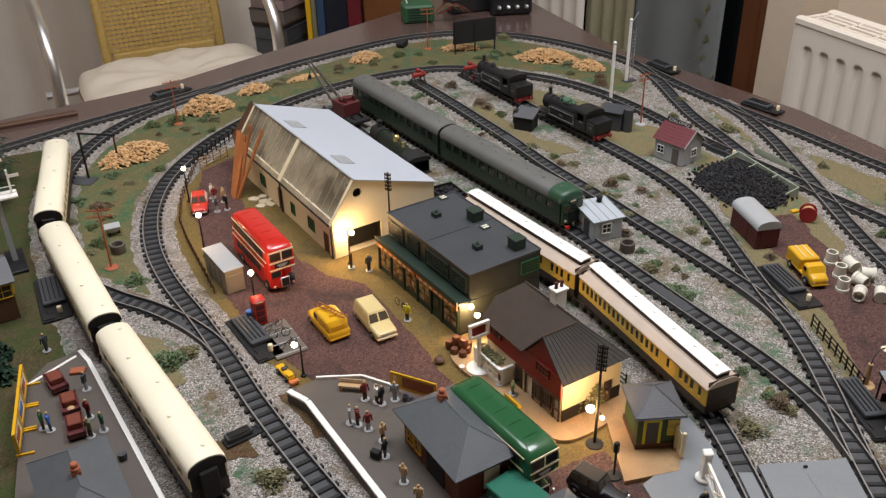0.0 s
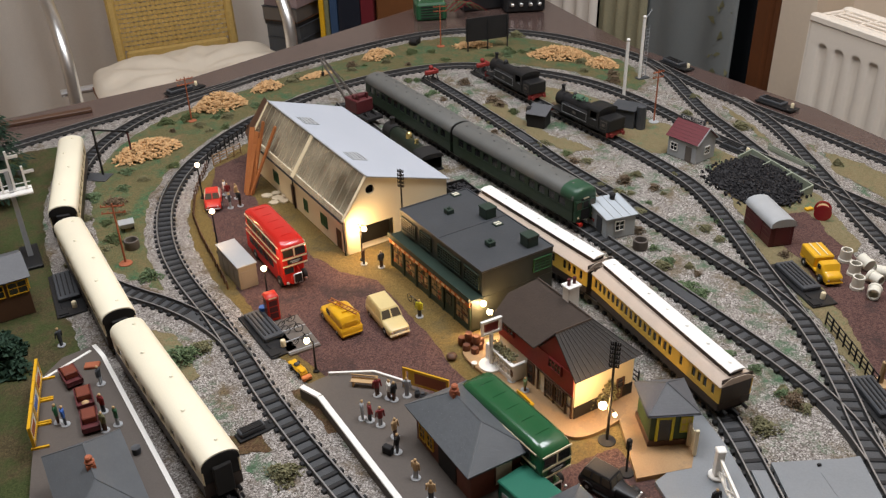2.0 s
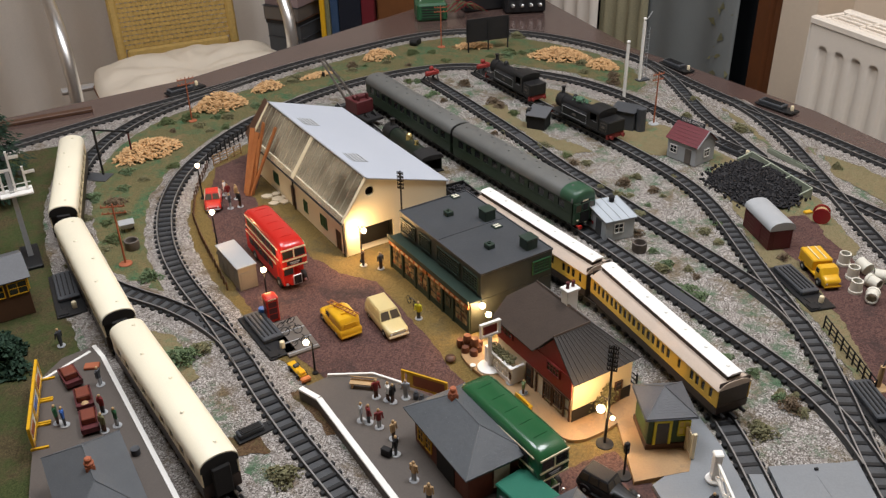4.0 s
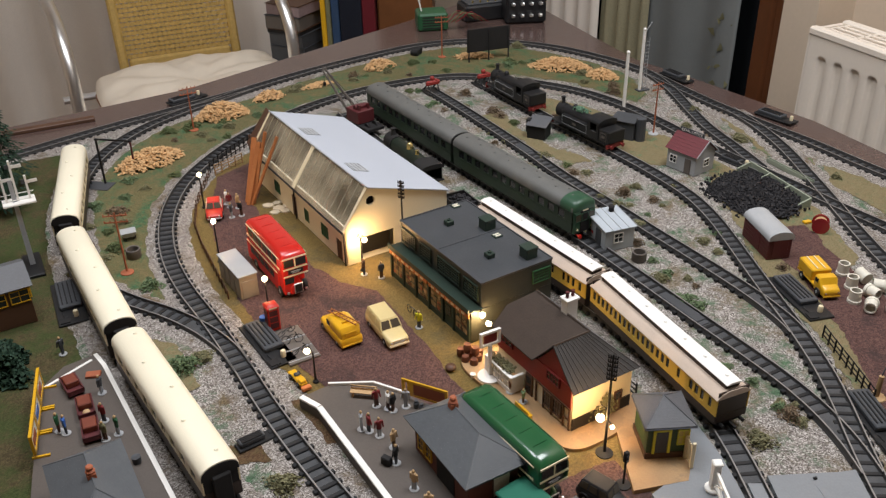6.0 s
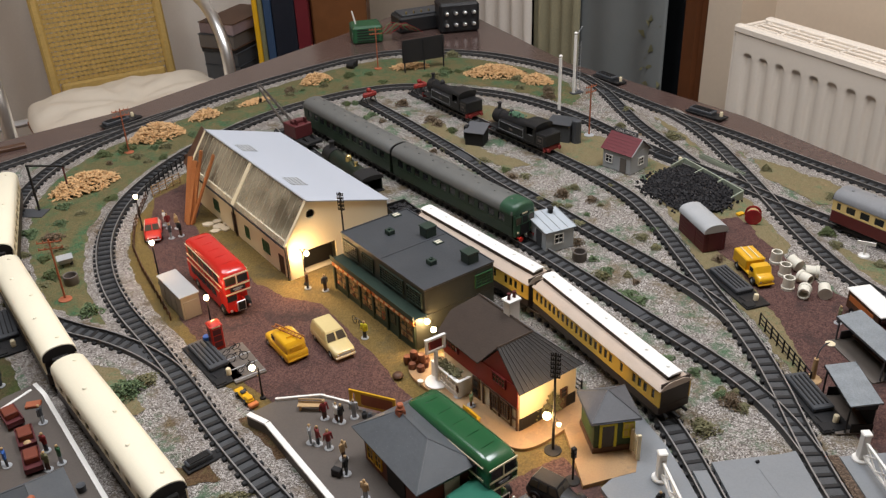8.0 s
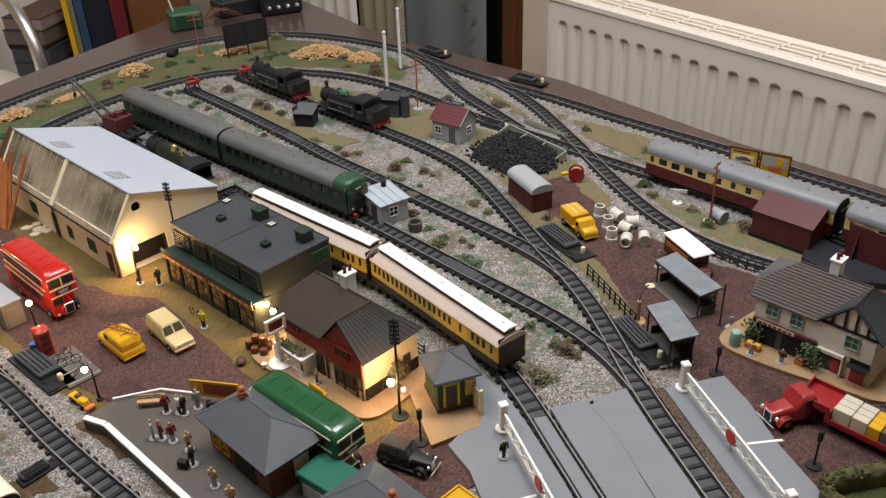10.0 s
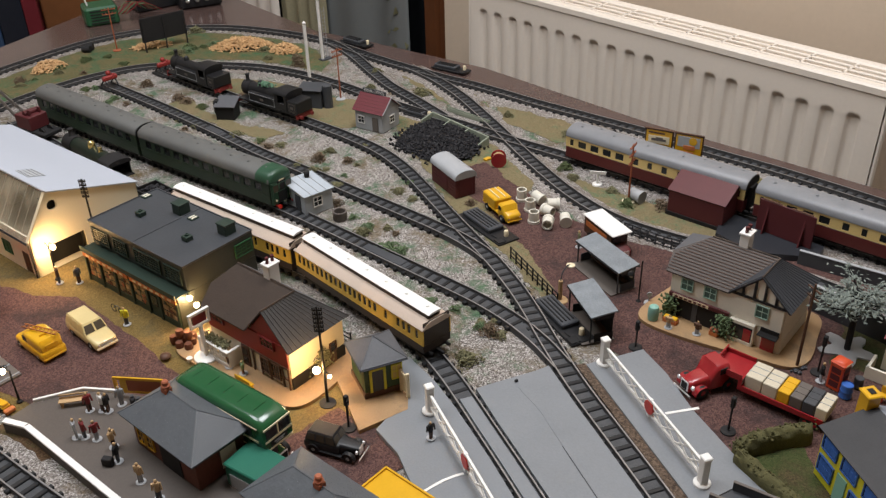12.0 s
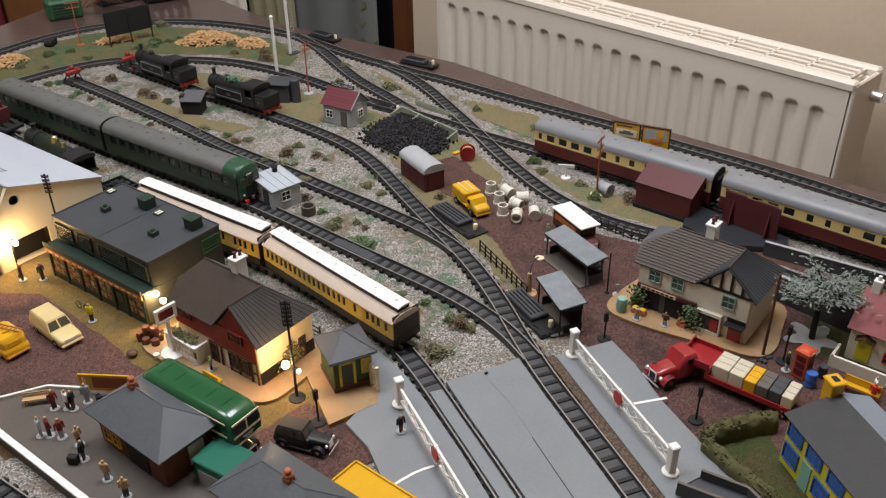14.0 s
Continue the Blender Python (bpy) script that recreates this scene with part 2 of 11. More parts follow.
    "leaf": mat("dark_leaf_foam", (0.10, 0.125, 0.05), 0.8, var=0.45, vscale=300),
    "leaf_olive": mat("olive_leaf_foam", (0.165, 0.155, 0.08), 0.8, var=0.4, vscale=300),
    "leaf_brown": mat("brown_twig_foam", (0.15, 0.105, 0.065), 0.8, var=0.4, vscale=300),
    "leaf_green": mat("bright_leaf_foam", (0.115, 0.165, 0.08), 0.8, var=0.4, vscale=300),
    "leaf_pale": mat("frosted_leaf", (0.20, 0.23, 0.20), 0.8, var=0.3, vscale=300),
    "fir": mat("dark_fir_needles", (0.012, 0.035, 0.018), 0.8, var=0.4, vscale=300),
    "hedge": mat("olive_hedge_foam", (0.085, 0.078, 0.030), 0.9, var=0.4, vscale=200, bump=0.6),
    "bulb": mat("glowing_bulb", (1.0, 0.80, 0.48), 0.3, var=0.0, bump=0, emit=9.0),
    "chrome": mat("polished_chrome", (0.90, 0.90, 0.90), 0.36, 1.0, var=0.05, bump=0),
    "rubber": mat("tyre_rubber", (0.012, 0.012, 0.012), 0.7, var=0.2),
    "brass": mat("bright_brass", (0.75, 0.62, 0.28), 0.2, 0.9, var=0.1),
    "pipe": mat("pale_concrete_pipe", (0.66, 0.63, 0.54), 0.65, var=0.12),
    "blue": mat("blue_plastic", (0.045, 0.13, 0.42), 0.4, var=0.15),
    "teal": mat("pale_teal_paint", (0.22, 0.42, 0.34), 0.5, var=0.1),
    "lemon": mat("lemon_wall", (0.62, 0.56, 0.03), 0.45, var=0.12),
    "paper": mat("poster_paper", (0.72, 0.68, 0.55), 0.6, var=0.15, vscale=200),
    "flock_green": mat("pale_green_flock", (0.10, 0.19, 0.12), 0.9, var=0.3),
    "hut_blue": mat("pale_blue_grey_panels", (0.40, 0.43, 0.45), 0.45, var=0.12),
    "tin_roof": mat("pale_glossy_roof", (0.42, 0.46, 0.50), 0.25, var=0.12, vscale=30),
    "slate_wing": mat("blue_black_slates", (0.050, 0.054, 0.062), 0.42, var=0.2, vscale=60, bscale=700, bump=0.25),
    "plat_grey": mat("worn_grey_platform", (0.090, 0.074, 0.063), 0.55, var=0.18, vscale=30, bscale=700),
    "rust_earth": gravel("rusty_earth", [(0.055, 0.030, 0.016), (0.09, 0.050, 0.026), (0.13, 0.085, 0.045)], 900, weed=(0.09, 0.075, 0.03), thr=0.52, bump=0.6),
    # rail green painted lighter, since the cab end faces away from the lamps
    "lightened_green": mat("cab_end_green_lightened", (0.028, 0.075, 0.042), 0.35, var=0.15),
    "trunk_brown": mat("red_brown_trunk", (0.16, 0.038, 0.020), 0.5, var=0.25),
    "shed_floor": mat("tan_card_floor", (0.42, 0.35, 0.23), 0.7, var=0.2, vscale=30),
    "garage_card": mat("pale_brown_grey_card", (0.27, 0.235, 0.19), 0.6, var=0.12),
    "teal_pane": mat("dim_green_pane", (0.07, 0.12, 0.10), 0.25, var=0.2),
    "beam_red": mat("dull_red_beam", (0.22, 0.030, 0.026), 0.5, var=0.25),
    "shaded_slab_grey": mat("glossy_dark_slab", (0.026, 0.028, 0.033), 0.30, var=0.2, vscale=25),
    "teal_frame": mat("pale_green_paint", (0.30, 0.44, 0.36), 0.5, var=0.1),
    "girder_green": mat("pale_green_girder", (0.27, 0.30, 0.23), 0.6, var=0.15),
    "plat_blue": mat("blue_grey_platform", (0.22, 0.255, 0.30), 0.35, var=0.1, vscale=20),
    "wall": mat("beige_plaster_wall", (0.60, 0.49, 0.375), 0.85, var=0.05, vscale=3, bscale=120, bump=0.08, world_co=True),
    "curtain": mat("beige_panel_curtain", (0.76, 0.685, 0.60), 0.8, var=0.1, vscale=6, bscale=300, world_co=True),
    "radiator": mat("white_enamel_radiator", (0.76, 0.68, 0.585), 0.38, var=0.04, vscale=6, bscale=200, bump=0.03),
    "cane": mat("woven_cane", (0.50, 0.33, 0.10), 0.6, var=0.3, vscale=90, bscale=320, bump=0.6),
    "cushion": mat("ivory_cushion_cloth", (0.76, 0.67, 0.55), 0.85, var=0.08, vscale=20, bscale=900, bump=0.2),
    "door_wood": mat("varnished_door_wood", (0.11, 0.038, 0.014), 0.35, var=0.35, vscale=16, world_co=True),
    "night_glass": mat("night_window_glass", (0.014, 0.016, 0.018), 0.06, var=0.1, vscale=8, bump=0, spec=0.7),
    "curtain_grey": mat("grey_curtain_cloth", (0.17, 0.18, 0.175), 0.85, var=0.15, vscale=9, bscale=400, world_co=True),
    "curtain_olive": mat("olive_curtain_cloth", (0.28, 0.25, 0.155), 0.85, var=0.35, vscale=7, bscale=400, world_co=True),
    # strong tone variation paints glossy streaks into the shelter roofs
    "shelter_roof": mat("blue_slate_card", (0.20, 0.222, 0.24), 0.36, var=0.55, vscale=60),
    "trackbed": mat("dark_track_web", (0.058, 0.060, 0.064), 0.5, var=0.5, vscale=120, world_co=True),
    "rail_web": mat("dark_rail_side", (0.058, 0.055, 0.054), 0.5, 0.3, var=0.25, vscale=90),
    "kiosk_red": mat("orange_red_kiosk_paint", (0.58, 0.075, 0.025), 0.4, var=0.1),
    "navy": mat("navy_binder_card", (0.010, 0.012, 0.020), 0.5, var=0.2),
    "binder_blue": mat("blue_binder_card", (0.03, 0.06, 0.12), 0.5, var=0.2),
    "binder_red": mat("dark_red_binder_card", (0.13, 0.012, 0.018), 0.5, var=0.15),
    "cabinet": mat("orange_brown_cabinet_wood", (0.17, 0.065, 0.022), 0.45, var=0.35, vscale=30),
    "magazine": mat("pinkish_magazine_cover", (0.26, 0.19, 0.19), 0.5, var=0.4, vscale=40),
    "carpet": mat("brown_carpet", (0.16, 0.11, 0.08), 0.95, var=0.2, vscale=40, bscale=400, bump=0.4, world_co=True),
    "ceil": mat("white_ceiling", (0.78, 0.75, 0.70), 0.9, var=0.04, vscale=4, world_co=True),
}


# ---- mesh tools ----
class Geo:
    """Collects the corners and faces of one part."""

    def __init__(self):
        self.v, self.f = [], []

    def add(self, verts, faces, m=None):
        n = len(self.v)
        self.v += [tuple(m @ Vector(p)) if m else tuple(p) for p in verts]
        self.f += [tuple(n + i for i in face) for face in faces]
        return self

    def box(self, x, y, z, sx, sy, sz, b=0.0, m=None):
        """A box with its middle at x, y and its foot at z; b chamfers its edges."""
        hx, hy, hz = sx / 2, sy / 2, sz / 2
        c = Vector((x, y, z + hz))
        b = min(b, 0.45 * min(sx, sy, sz))
        if b <= 0:
            vs = [c + Vector((i * hx, j * hy, k * hz)) for k in (-1, 1) for j in (-1, 1) for i in (-1, 1)]
            fs = [(0, 2, 3, 1), (4, 5, 7, 6), (0, 1, 5, 4), (2, 6, 7, 3), (0, 4, 6, 2), (1, 3, 7, 5)]
            return self.add(vs, fs, m)
        vs, idx = [], {}
        for i in (-1, 1):
            for j in (-1, 1):
                for k in (-1, 1):
                    for a in range(3):
                        p = [hx - b, hy - b, hz - b]
                        p[a] += b
                        idx[i, j, k, a] = len(vs)
                        vs.append(c + Vector((i * p[0], j * p[1], k * p[2])))
        fs = []
        for s in (-1, 1):
            q = [(-1, -1), (1, -1), (1, 1), (-1, 1)]
            q = q if s > 0 else q[::-1]
            fs.append([idx[s, u, w, 0] for u, w in q])
            fs.append([idx[w, s, u, 1] for u, w in q])
            fs.append([idx[u, w, s, 2] for u, w in q])
        for i in (-1, 1):
            for j in (-1, 1):
                e = [idx[i, j, -1, 0], idx[i, j, -1, 1], idx[i, j, 1, 1], idx[i, j, 1, 0]]
                fs.append(e if i * j > 0 else e[::-1])
                e = [idx[-1, i, j, 1], idx[-1, i, j, 2], idx[1, i, j, 2], idx[1, i, j, 1]]
                fs.append(e if i * j > 0 else e[::-1])
                e = [idx[i, -1, j, 0], idx[i, -1, j, 2], idx[i, 1, j, 2], idx[i, 1, j, 0]]
                fs.append(e[::-1] if i * j > 0 else e)
                for k in (-1, 1):
                    fs.append([idx[i, j, k, a] for a in range(3)])
        return self.add(vs, fs, m)

    def prism(self, poly, z0, z1, m=None, top=1.0):
        """A flat outline (counter-clockwise) carried from z0 up to z1; top shrinks its upper end."""
        n = len(poly)
        cx, cy = sum(p[0] for p in poly) / n, sum(p[1] for p in poly) / n
        vs = [(p[0], p[1], z0) for p in poly] + [(cx + (p[0] - cx) * top, cy + (p[1] - cy) * top, z1) for p in poly]
        fs = [tuple(range(n))[::-1], tuple(range(n, 2 * n))] + [(i, (i + 1) % n, n + (i + 1) % n, n + i) for i in range(n)]
        return self.add(vs, fs, m)

    def extrude_x(self, poly, x0, x1, m=None):
        """An outline in y, z carried from x0 to x1."""
        n = len(poly)
        vs = [(x0, p[0], p[1]) for p in poly] + [(x1, p[0], p[1]) for p in poly]
        fs = [tuple(range(n))[::-1], tuple(range(n, 2 * n))] + [(i, (i + 1) % n, n + (i + 1) % n, n + i) for i in range(n)]
        return self.add(vs, fs, m)

    def rings(self, rings, caps=True, m=None):
        """Skin over rings of equal count."""
        n = len(rings[0])
        vs = [p for r in rings for p in r]
        fs = [(k * n + i, k * n + (i + 1) % n, (k + 1) * n + (i + 1) % n, (k + 1) * n + i) for k in range(len(rings) - 1) for i in range(n)]
        if caps:
            fs += [tuple(range(n))[::-1], tuple(range((len(rings) - 1) * n, len(rings) * n))]
        return self.add(vs, fs, m)

    def cyl(self, p0, p1, r0, r1=None, n=10, m=None):
        p0, p1 = Vector(p0), Vector(p1)
        r1 = r0 if r1 is None else r1
        q = (p1 - p0).to_track_quat("Z", "Y")
        out = []
        for p, r in ((p0, r0), (p1, r1)):
            out.append([p + q @ Vector((r * math.cos(2 * math.pi * i / n), r * math.sin(2 * math.pi * i / n), 0)) for i in range(n)])
        return self.rings(out, m=m)

    def lathe(self, prof, n=12, at=(0, 0, 0), m=None):
        """Rings of (radius, height) about the upright through at."""
        x, y, z = at
        rs = [[(x + r * math.cos(2 * math.pi * i / n), y + r * math.sin(2 * math.pi * i / n), z + h) for i in range(n)] for r, h in prof]
        return self.rings(rs, m=m)

    def ball(self, c, r, n=10, k=6, sz=1.0):
        prof = [(r * math.sin(math.pi * (i + 0.15) / (k + 0.3)), -r * sz * math.cos(math.pi * (i + 0.15) / (k + 0.3))) for i in range(k + 1)]
        return self.lathe(prof, n, c)

    def tube(self, pts, r, n=6):
        """One round bar swept along the points."""
        p = [Vector(q) for q in pts]
        seg = [(b - a).normalized() for a, b in zip(p, p[1:])]
        way = [seg[0]] + [(a + b).normalized() for a, b in zip(seg, seg[1:])] + [seg[-1]]
        turn = way[0].to_track_quat("Z", "Y")
        out = []
        for k, c in enumerate(p):
            if k:
                turn = way[k - 1].rotation_difference(way[k]) @ turn
            out.append([c + turn @ Vector((r * math.cos(2 * math.pi * i / n), r * math.sin(2 * math.pi * i / n), 0)) for i in range(n)])
        return self.rings(out)

    def mesh(self, name, smooth=35):
        me = bpy.data.meshes.new(name)
        me.from_pydata(self.v, [], self.f)
        me.validate()
        bm = bmesh.new()
        bm.from_mesh(me)
        bmesh.ops.recalc_face_normals(bm, faces=bm.faces)
        bm.to_mesh(me)
        bm.free()
        me.update()
        if smooth:
            me.shade_smooth()
            me.set_sharp_from_angle(angle=radians(smooth))
        return me


def part(name, geo, material, parent=None, label="", smooth=35):
    me = geo if isinstance(geo, bpy.types.Mesh) else geo.mesh(name, smooth)
    if not me.materials:
        me.materials.append(M[material] if isinstance(material, str) else material)
    ob = new(name, me)
    if parent:
        ob.parent = parent
    return tagged(ob, label) if label else ob


def thing(name, label, category, group="", x=0.0, y=0.0, z=0.0, rz=0.0):
    ob = new(name)
    ob.empty_display_size = 0.01
    ob.matrix_basis = pose(x, y, z, 0, 0, rz)
    return tagged(ob, label, category, group)


def single(name, geo, material, label, category, group="", kind="", x=0.0, y=0.0, z=0.0, rz=0.0, smooth=35):
    ob = part(name, geo, material, smooth=smooth)
    ob.matrix_basis = pose(x, y, z, 0, 0, rz)
    return tagged(ob, label, category, group, kind)


def heading(a, b):
    return math.degrees(math.atan2(b[1] - a[1], b[0] - a[0]))


def rounded(poly, rounds=2):
    """A closed outline with its corners cut round."""
    for _ in range(rounds):
        out = []
        for a, b in zip(poly, poly[1:] + poly[:1]):
            out += [(a[0] * 0.75 + b[0] * 0.25, a[1] * 0.75 + b[1] * 0.25), (a[0] * 0.25 + b[0] * 0.75, a[1] * 0.25 + b[1] * 0.75)]
        poly = out
    return poly


def spline(pts, step=0.004):
    """An even run of points through the given ones."""
    p = [Vector((*q[:2], 0)) for q in pts]
    p = [2 * p[0] - p[1]] + p + [2 * p[-1] - p[-2]]
    fine = []
    for a, b, c, d in zip(p, p[1:], p[2:], p[3:]):
        for k in range(30):
            t = k / 30
            fine.append(0.5 * ((2 * b) + (c - a) * t + (2 * a - 5 * b + 4 * c - d) * t * t + (3 * b - a - 3 * c + d) * t ** 3))
    fine.append(p[-2])
    # soften the wobble of the laid line
    for _ in range(60):
        fine = [fine[0]] + [(a + 2 * b + c) / 4 for a, b, c in zip(fine, fine[1:], fine[2:])] + [fine[-1]]
    out, left = [fine[0]], step
    for a, b in zip(fine, fine[1:]):
        d = (b - a).length
        while d >= left and d > 0:
            a = a + (b - a) * (left / d)
            out.append(a)
            d = (b - a).length
            left = step
        left -= d
    return out


def ragged(poly, amp=0.004, step=0.006, seed=0):
    """A closed outline with an uneven hand-laid edge."""
    out = []
    n = len(poly)
    for i in range(n):
        a, b = Vector((*poly[i], 0)), Vector((*poly[(i + 1) % n], 0))
        k = max(1, int((b - a).length / step))
        for j in range(k):
            p = a + (b - a) * (j / k)
            q = Vector((p.x * 38 + seed * 7.1, p.y * 38, seed * 3.3))
            r = q * 4.3
            out.append((p.x + amp * (noise.noise(q) + 0.55 * noise.noise(r)), p.y + amp * (noise.noise(q + Vector((9, 4, 2))) + 0.55 * noise.noise(r + Vector((3, 7, 5))))))
    return out


def sheet(name, poly, z, material, label, amp=0.004, seed=0, rough=0.0):
    """A thin laid sheet of scenery with a ragged edge."""
    pts = ragged(poly, amp, 0.0035, seed) if amp else poly
    bm = bmesh.new()
    vs = [bm.verts.new((x, y, z)) for x, y in pts]
    es = [bm.edges.new((a, b)) for a, b in zip(vs, vs[1:] + vs[:1])]
    bmesh.ops.triangle_fill(bm, edges=es, use_beauty=True, use_dissolve=False, normal=(0, 0, 1))
    for f in bm.faces:
        f.normal_update()
        if f.normal.z < 0:
            f.normal_flip()
    me = bpy.data.meshes.new(name)
    bm.to_mesh(me)
    bm.free()
    me.materials.append(M[material])
    return tagged(new(name, me), label, kind="structure")

# ---- the room ----
def slab(name, x, y, z, sx, sy, sz, material, rz=0.0, kind="structure", label=""):
    ob = part(name, Geo().box(0, 0, 0, sx, sy, sz), material, smooth=0)
    ob.matrix_basis = pose(x, y, z, 0, 0, rz)
    return tagged(ob, label, kind=kind)


FLOOR = -0.74
slab("floor", 0, 0.6, FLOOR - 0.05, 5.2, 5.2, 0.05, "carpet", label="brown carpeted floor under the layout table")
slab("ceiling", 0, 0.6, 1.75, 5.2, 5.2, 0.05, "ceil", label="plain white ceiling over the room")
# the wall behind the radiator runs along the table's long side
RADA, RADB = Vector((0.585, 1.485, 0)), Vector((0.8928, 0.8036, 0))
ALONG = (RADB - RADA).normalized()
OUT = Vector((-ALONG.y, ALONG.x, 0))
RDEG = heading(RADA, RADB)
WALLP = RADA + OUT * 0.15
mid = WALLP + ALONG * 1.1
slab("wall_east", mid.x + OUT.x * 0.05, mid.y + OUT.y * 0.05, FLOOR, 2.42, 0.1, 2.49, "wall", RDEG, label="beige plastered wall behind the radiator")
slab("wall_north", -0.55, 3.05, FLOOR, 2.6, 0.1, 2.49, "wall", 0, label="beige plastered wall behind the table")
slab("wall_south", 0, -1.95, FLOOR, 5.2, 0.1, 2.49, "wall", 0, label="plain beige wall behind the viewer")
slab("wall_west", -2.4, 0.6, FLOOR, 0.1, 5.2, 2.49, "wall", 0, label="plain beige side wall")
slab("wall_far_east", 2.4, 0.1, FLOOR, 0.1, 4.4, 2.49, "wall", 0, label="plain beige side wall")

# glazed door in the corner beyond the table
GA, GB = RADA + OUT * 0.12 - ALONG * 0.06, Vector((0.26, 2.62, 0))
gd = heading(GA, GB)
glen = (GB - GA).length
door = tagged(new("door_1"), "brown wooden glazed door with dark panes", kind="structure")
door.matrix_basis = pose(GA.x, GA.y, FLOOR, 0, 0, gd)
g = Geo().box(0.155, 0, 0, 0.05, 0.07, 2.3, 0.008).box(0.108, 0.012, 0, 0.04, 0.05, 2.3, 0.008).box(glen - 0.03, 0, 0, 0.06, 0.06, 2.3, 0.006).box(glen / 2 + 0.06, 0, 0, glen - 0.25, 0.05, 0.16, 0.006).box(glen / 2 + 0.06, 0, 2.2, glen - 0.25, 0.05, 0.1, 0.006)
part("door_frame", g, "door_wood", door)
part("pane", Geo().box(glen / 2 + 0.06, 0.0, 0.16, glen - 0.25, 0.006, 2.04), "night_glass", door, "dark glass with night behind it")


def drape(x0, x1, y, waves, amp, z0, z1):
    """A hanging cloth in soft folds."""
    n = 60
    xs = [x0 + (x1 - x0) * i / n for i in range(n + 1)]
    fold = lambda i: amp * math.sin(waves * 2 * math.pi * i / n) + 0.4 * amp * math.sin(waves * 3.7 * i / n + 1)
    return Geo().rings([[(x, y + fold(i), z) for i, x in enumerate(xs)] + [(x, y + 0.004 + fold(i), z) for i, x in reversed(list(enumerate(xs)))] for z in (z0, z1)])


part("curtain", drape(0.205, 0.52, 0.050, 2, 0.005, 0.15, 2.15), "curtain_grey", door, "grey curtain in soft folds", smooth=80)
part("curtain", drape(0.505, 0.715, 0.060, 4, 0.008, 0.15, 2.15), "curtain_olive", door, "olive curtain in soft folds", smooth=80)
part("net_curtain", drape(0.700, glen + 0.02, 0.075, 6, 0.010, 0.15, 2.15), "curtain", door, "dull beige net curtain in folds", smooth=80)
g = Geo()
random.seed(91)
for k in range(420):
    x, z = random.uniform(0.212, 0.262), random.uniform(0.2, 2.1)
    a = random.uniform(0, 6.28)
    r = random.uniform(0.008, 0.018)
    y = 0.045 + random.uniform(0, 0.02)
    g.add([(x, y, z), (x + r * math.cos(a), y - 0.004, z + r * math.sin(a)), (x + r * 1.5 * math.cos(a + 0.5), y + 0.003, z + r * 1.5 * math.sin(a + 0.5)), (x + r * math.cos(a + 1), y - 0.002, z + r * math.sin(a + 1))], [(0, 1, 2, 3)])
g.cyl((0.237, 0.045, 0.15), (0.237, 0.045, 2.15), 0.012, n=6)
tagged(part("garland", g, "leaf_olive", door, "dark green leafy hanging beside the glass"), kind="stuff")
slab("wall_return", GA.x + 0.045 * math.cos(radians(gd)), GA.y + 0.045 * math.sin(radians(gd)), FLOOR, 0.088, 0.10, 2.49, "wall", gd, label="narrow beige wall strip beside the glazed door")

# beige panelled curtain behind the chair
g = Geo()
n = 90
g.rings([[(-2.3 + 2.2 * i / n, 2.80 + 0.010 * math.sin(i * 0.9) + 0.012 * math.sin(i * 0.37), z) for i in range(n + 1)] + [(-2.3 + 2.2 * i / n, 2.82 + 0.010 * math.sin(i * 0.9) + 0.012 * math.sin(i * 0.37), z) for i in range(n, -1, -1)] for z in (FLOOR + 0.02, 1.7)])
ob = part("curtain", g, "curtain")
tagged(ob, "beige floor-length curtain hanging in shallow folds", kind="structure")

# ---- the table ----
TABLE = [(-1.15, 1.03), (-1.15, 0.16), (0.62, 0.16), (0.62, -0.25), (1.04, -0.25), (1.04, 0.37), (0.828, 0.752), (0.771, 0.854), (0.73, 0.925), (0.686, 1.002), (0.545, 1.306), (0.402, 1.509), (0.322, 1.613), (0.194, 1.929), (0.12, 2.12), (0.03, 2.06), (-0.108, 1.886), (-0.31, 1.658), (-0.471, 1.475), (-0.697, 1.315)]
tab = thing("layout_table", "dark brown wooden table top carrying the model railway", "table")
part("tabletop", Geo().prism(TABLE, -0.03, -0.0012), "table", tab)
for x, y in ((-1.0, 0.3), (0.9, 0.3), (-0.95, 0.95), (0.1, 1.8)):
    part("leg", Geo().box(x, y, FLOOR, 0.06, 0.06, -0.03 - FLOOR, 0.004), "wood_dark", tab)
ob = single("wooden_batten", Geo().box(0, 0, 0, 0.21, 0.014, 0.006, 0.001), "wood_dark", "dark wooden batten lying along the table edge", "batten", x=-0.675, y=1.285, z=-0.0012, rz=28)

# ---- scenery sheets ----
OUTER = [(-0.98, 0.72), (-0.84, 0.95), (-0.72, 1.11), (-0.629, 1.203), (-0.552, 1.281), (-0.446, 1.376), (-0.37, 1.448), (-0.289, 1.530), (-0.197, 1.610), (-0.097, 1.684), (-0.011, 1.716), (0.077, 1.714), (0.172, 1.678), (0.255, 1.612), (0.322, 1.533), (0.386, 1.405), (0.444, 1.305), (0.505, 1.215), (0.559, 1.122), (0.614, 1.037), (0.663, 0.960), (0.703, 0.885), (0.744, 0.818), (0.781, 0.750), (0.811, 0.69), (0.87, 0.57), (0.94, 0.42)]
BASE = [(-0.98, 0.2), (0.64, 0.2), (0.64, -0.22), (1.0, -0.22), (0.98, 0.3)]
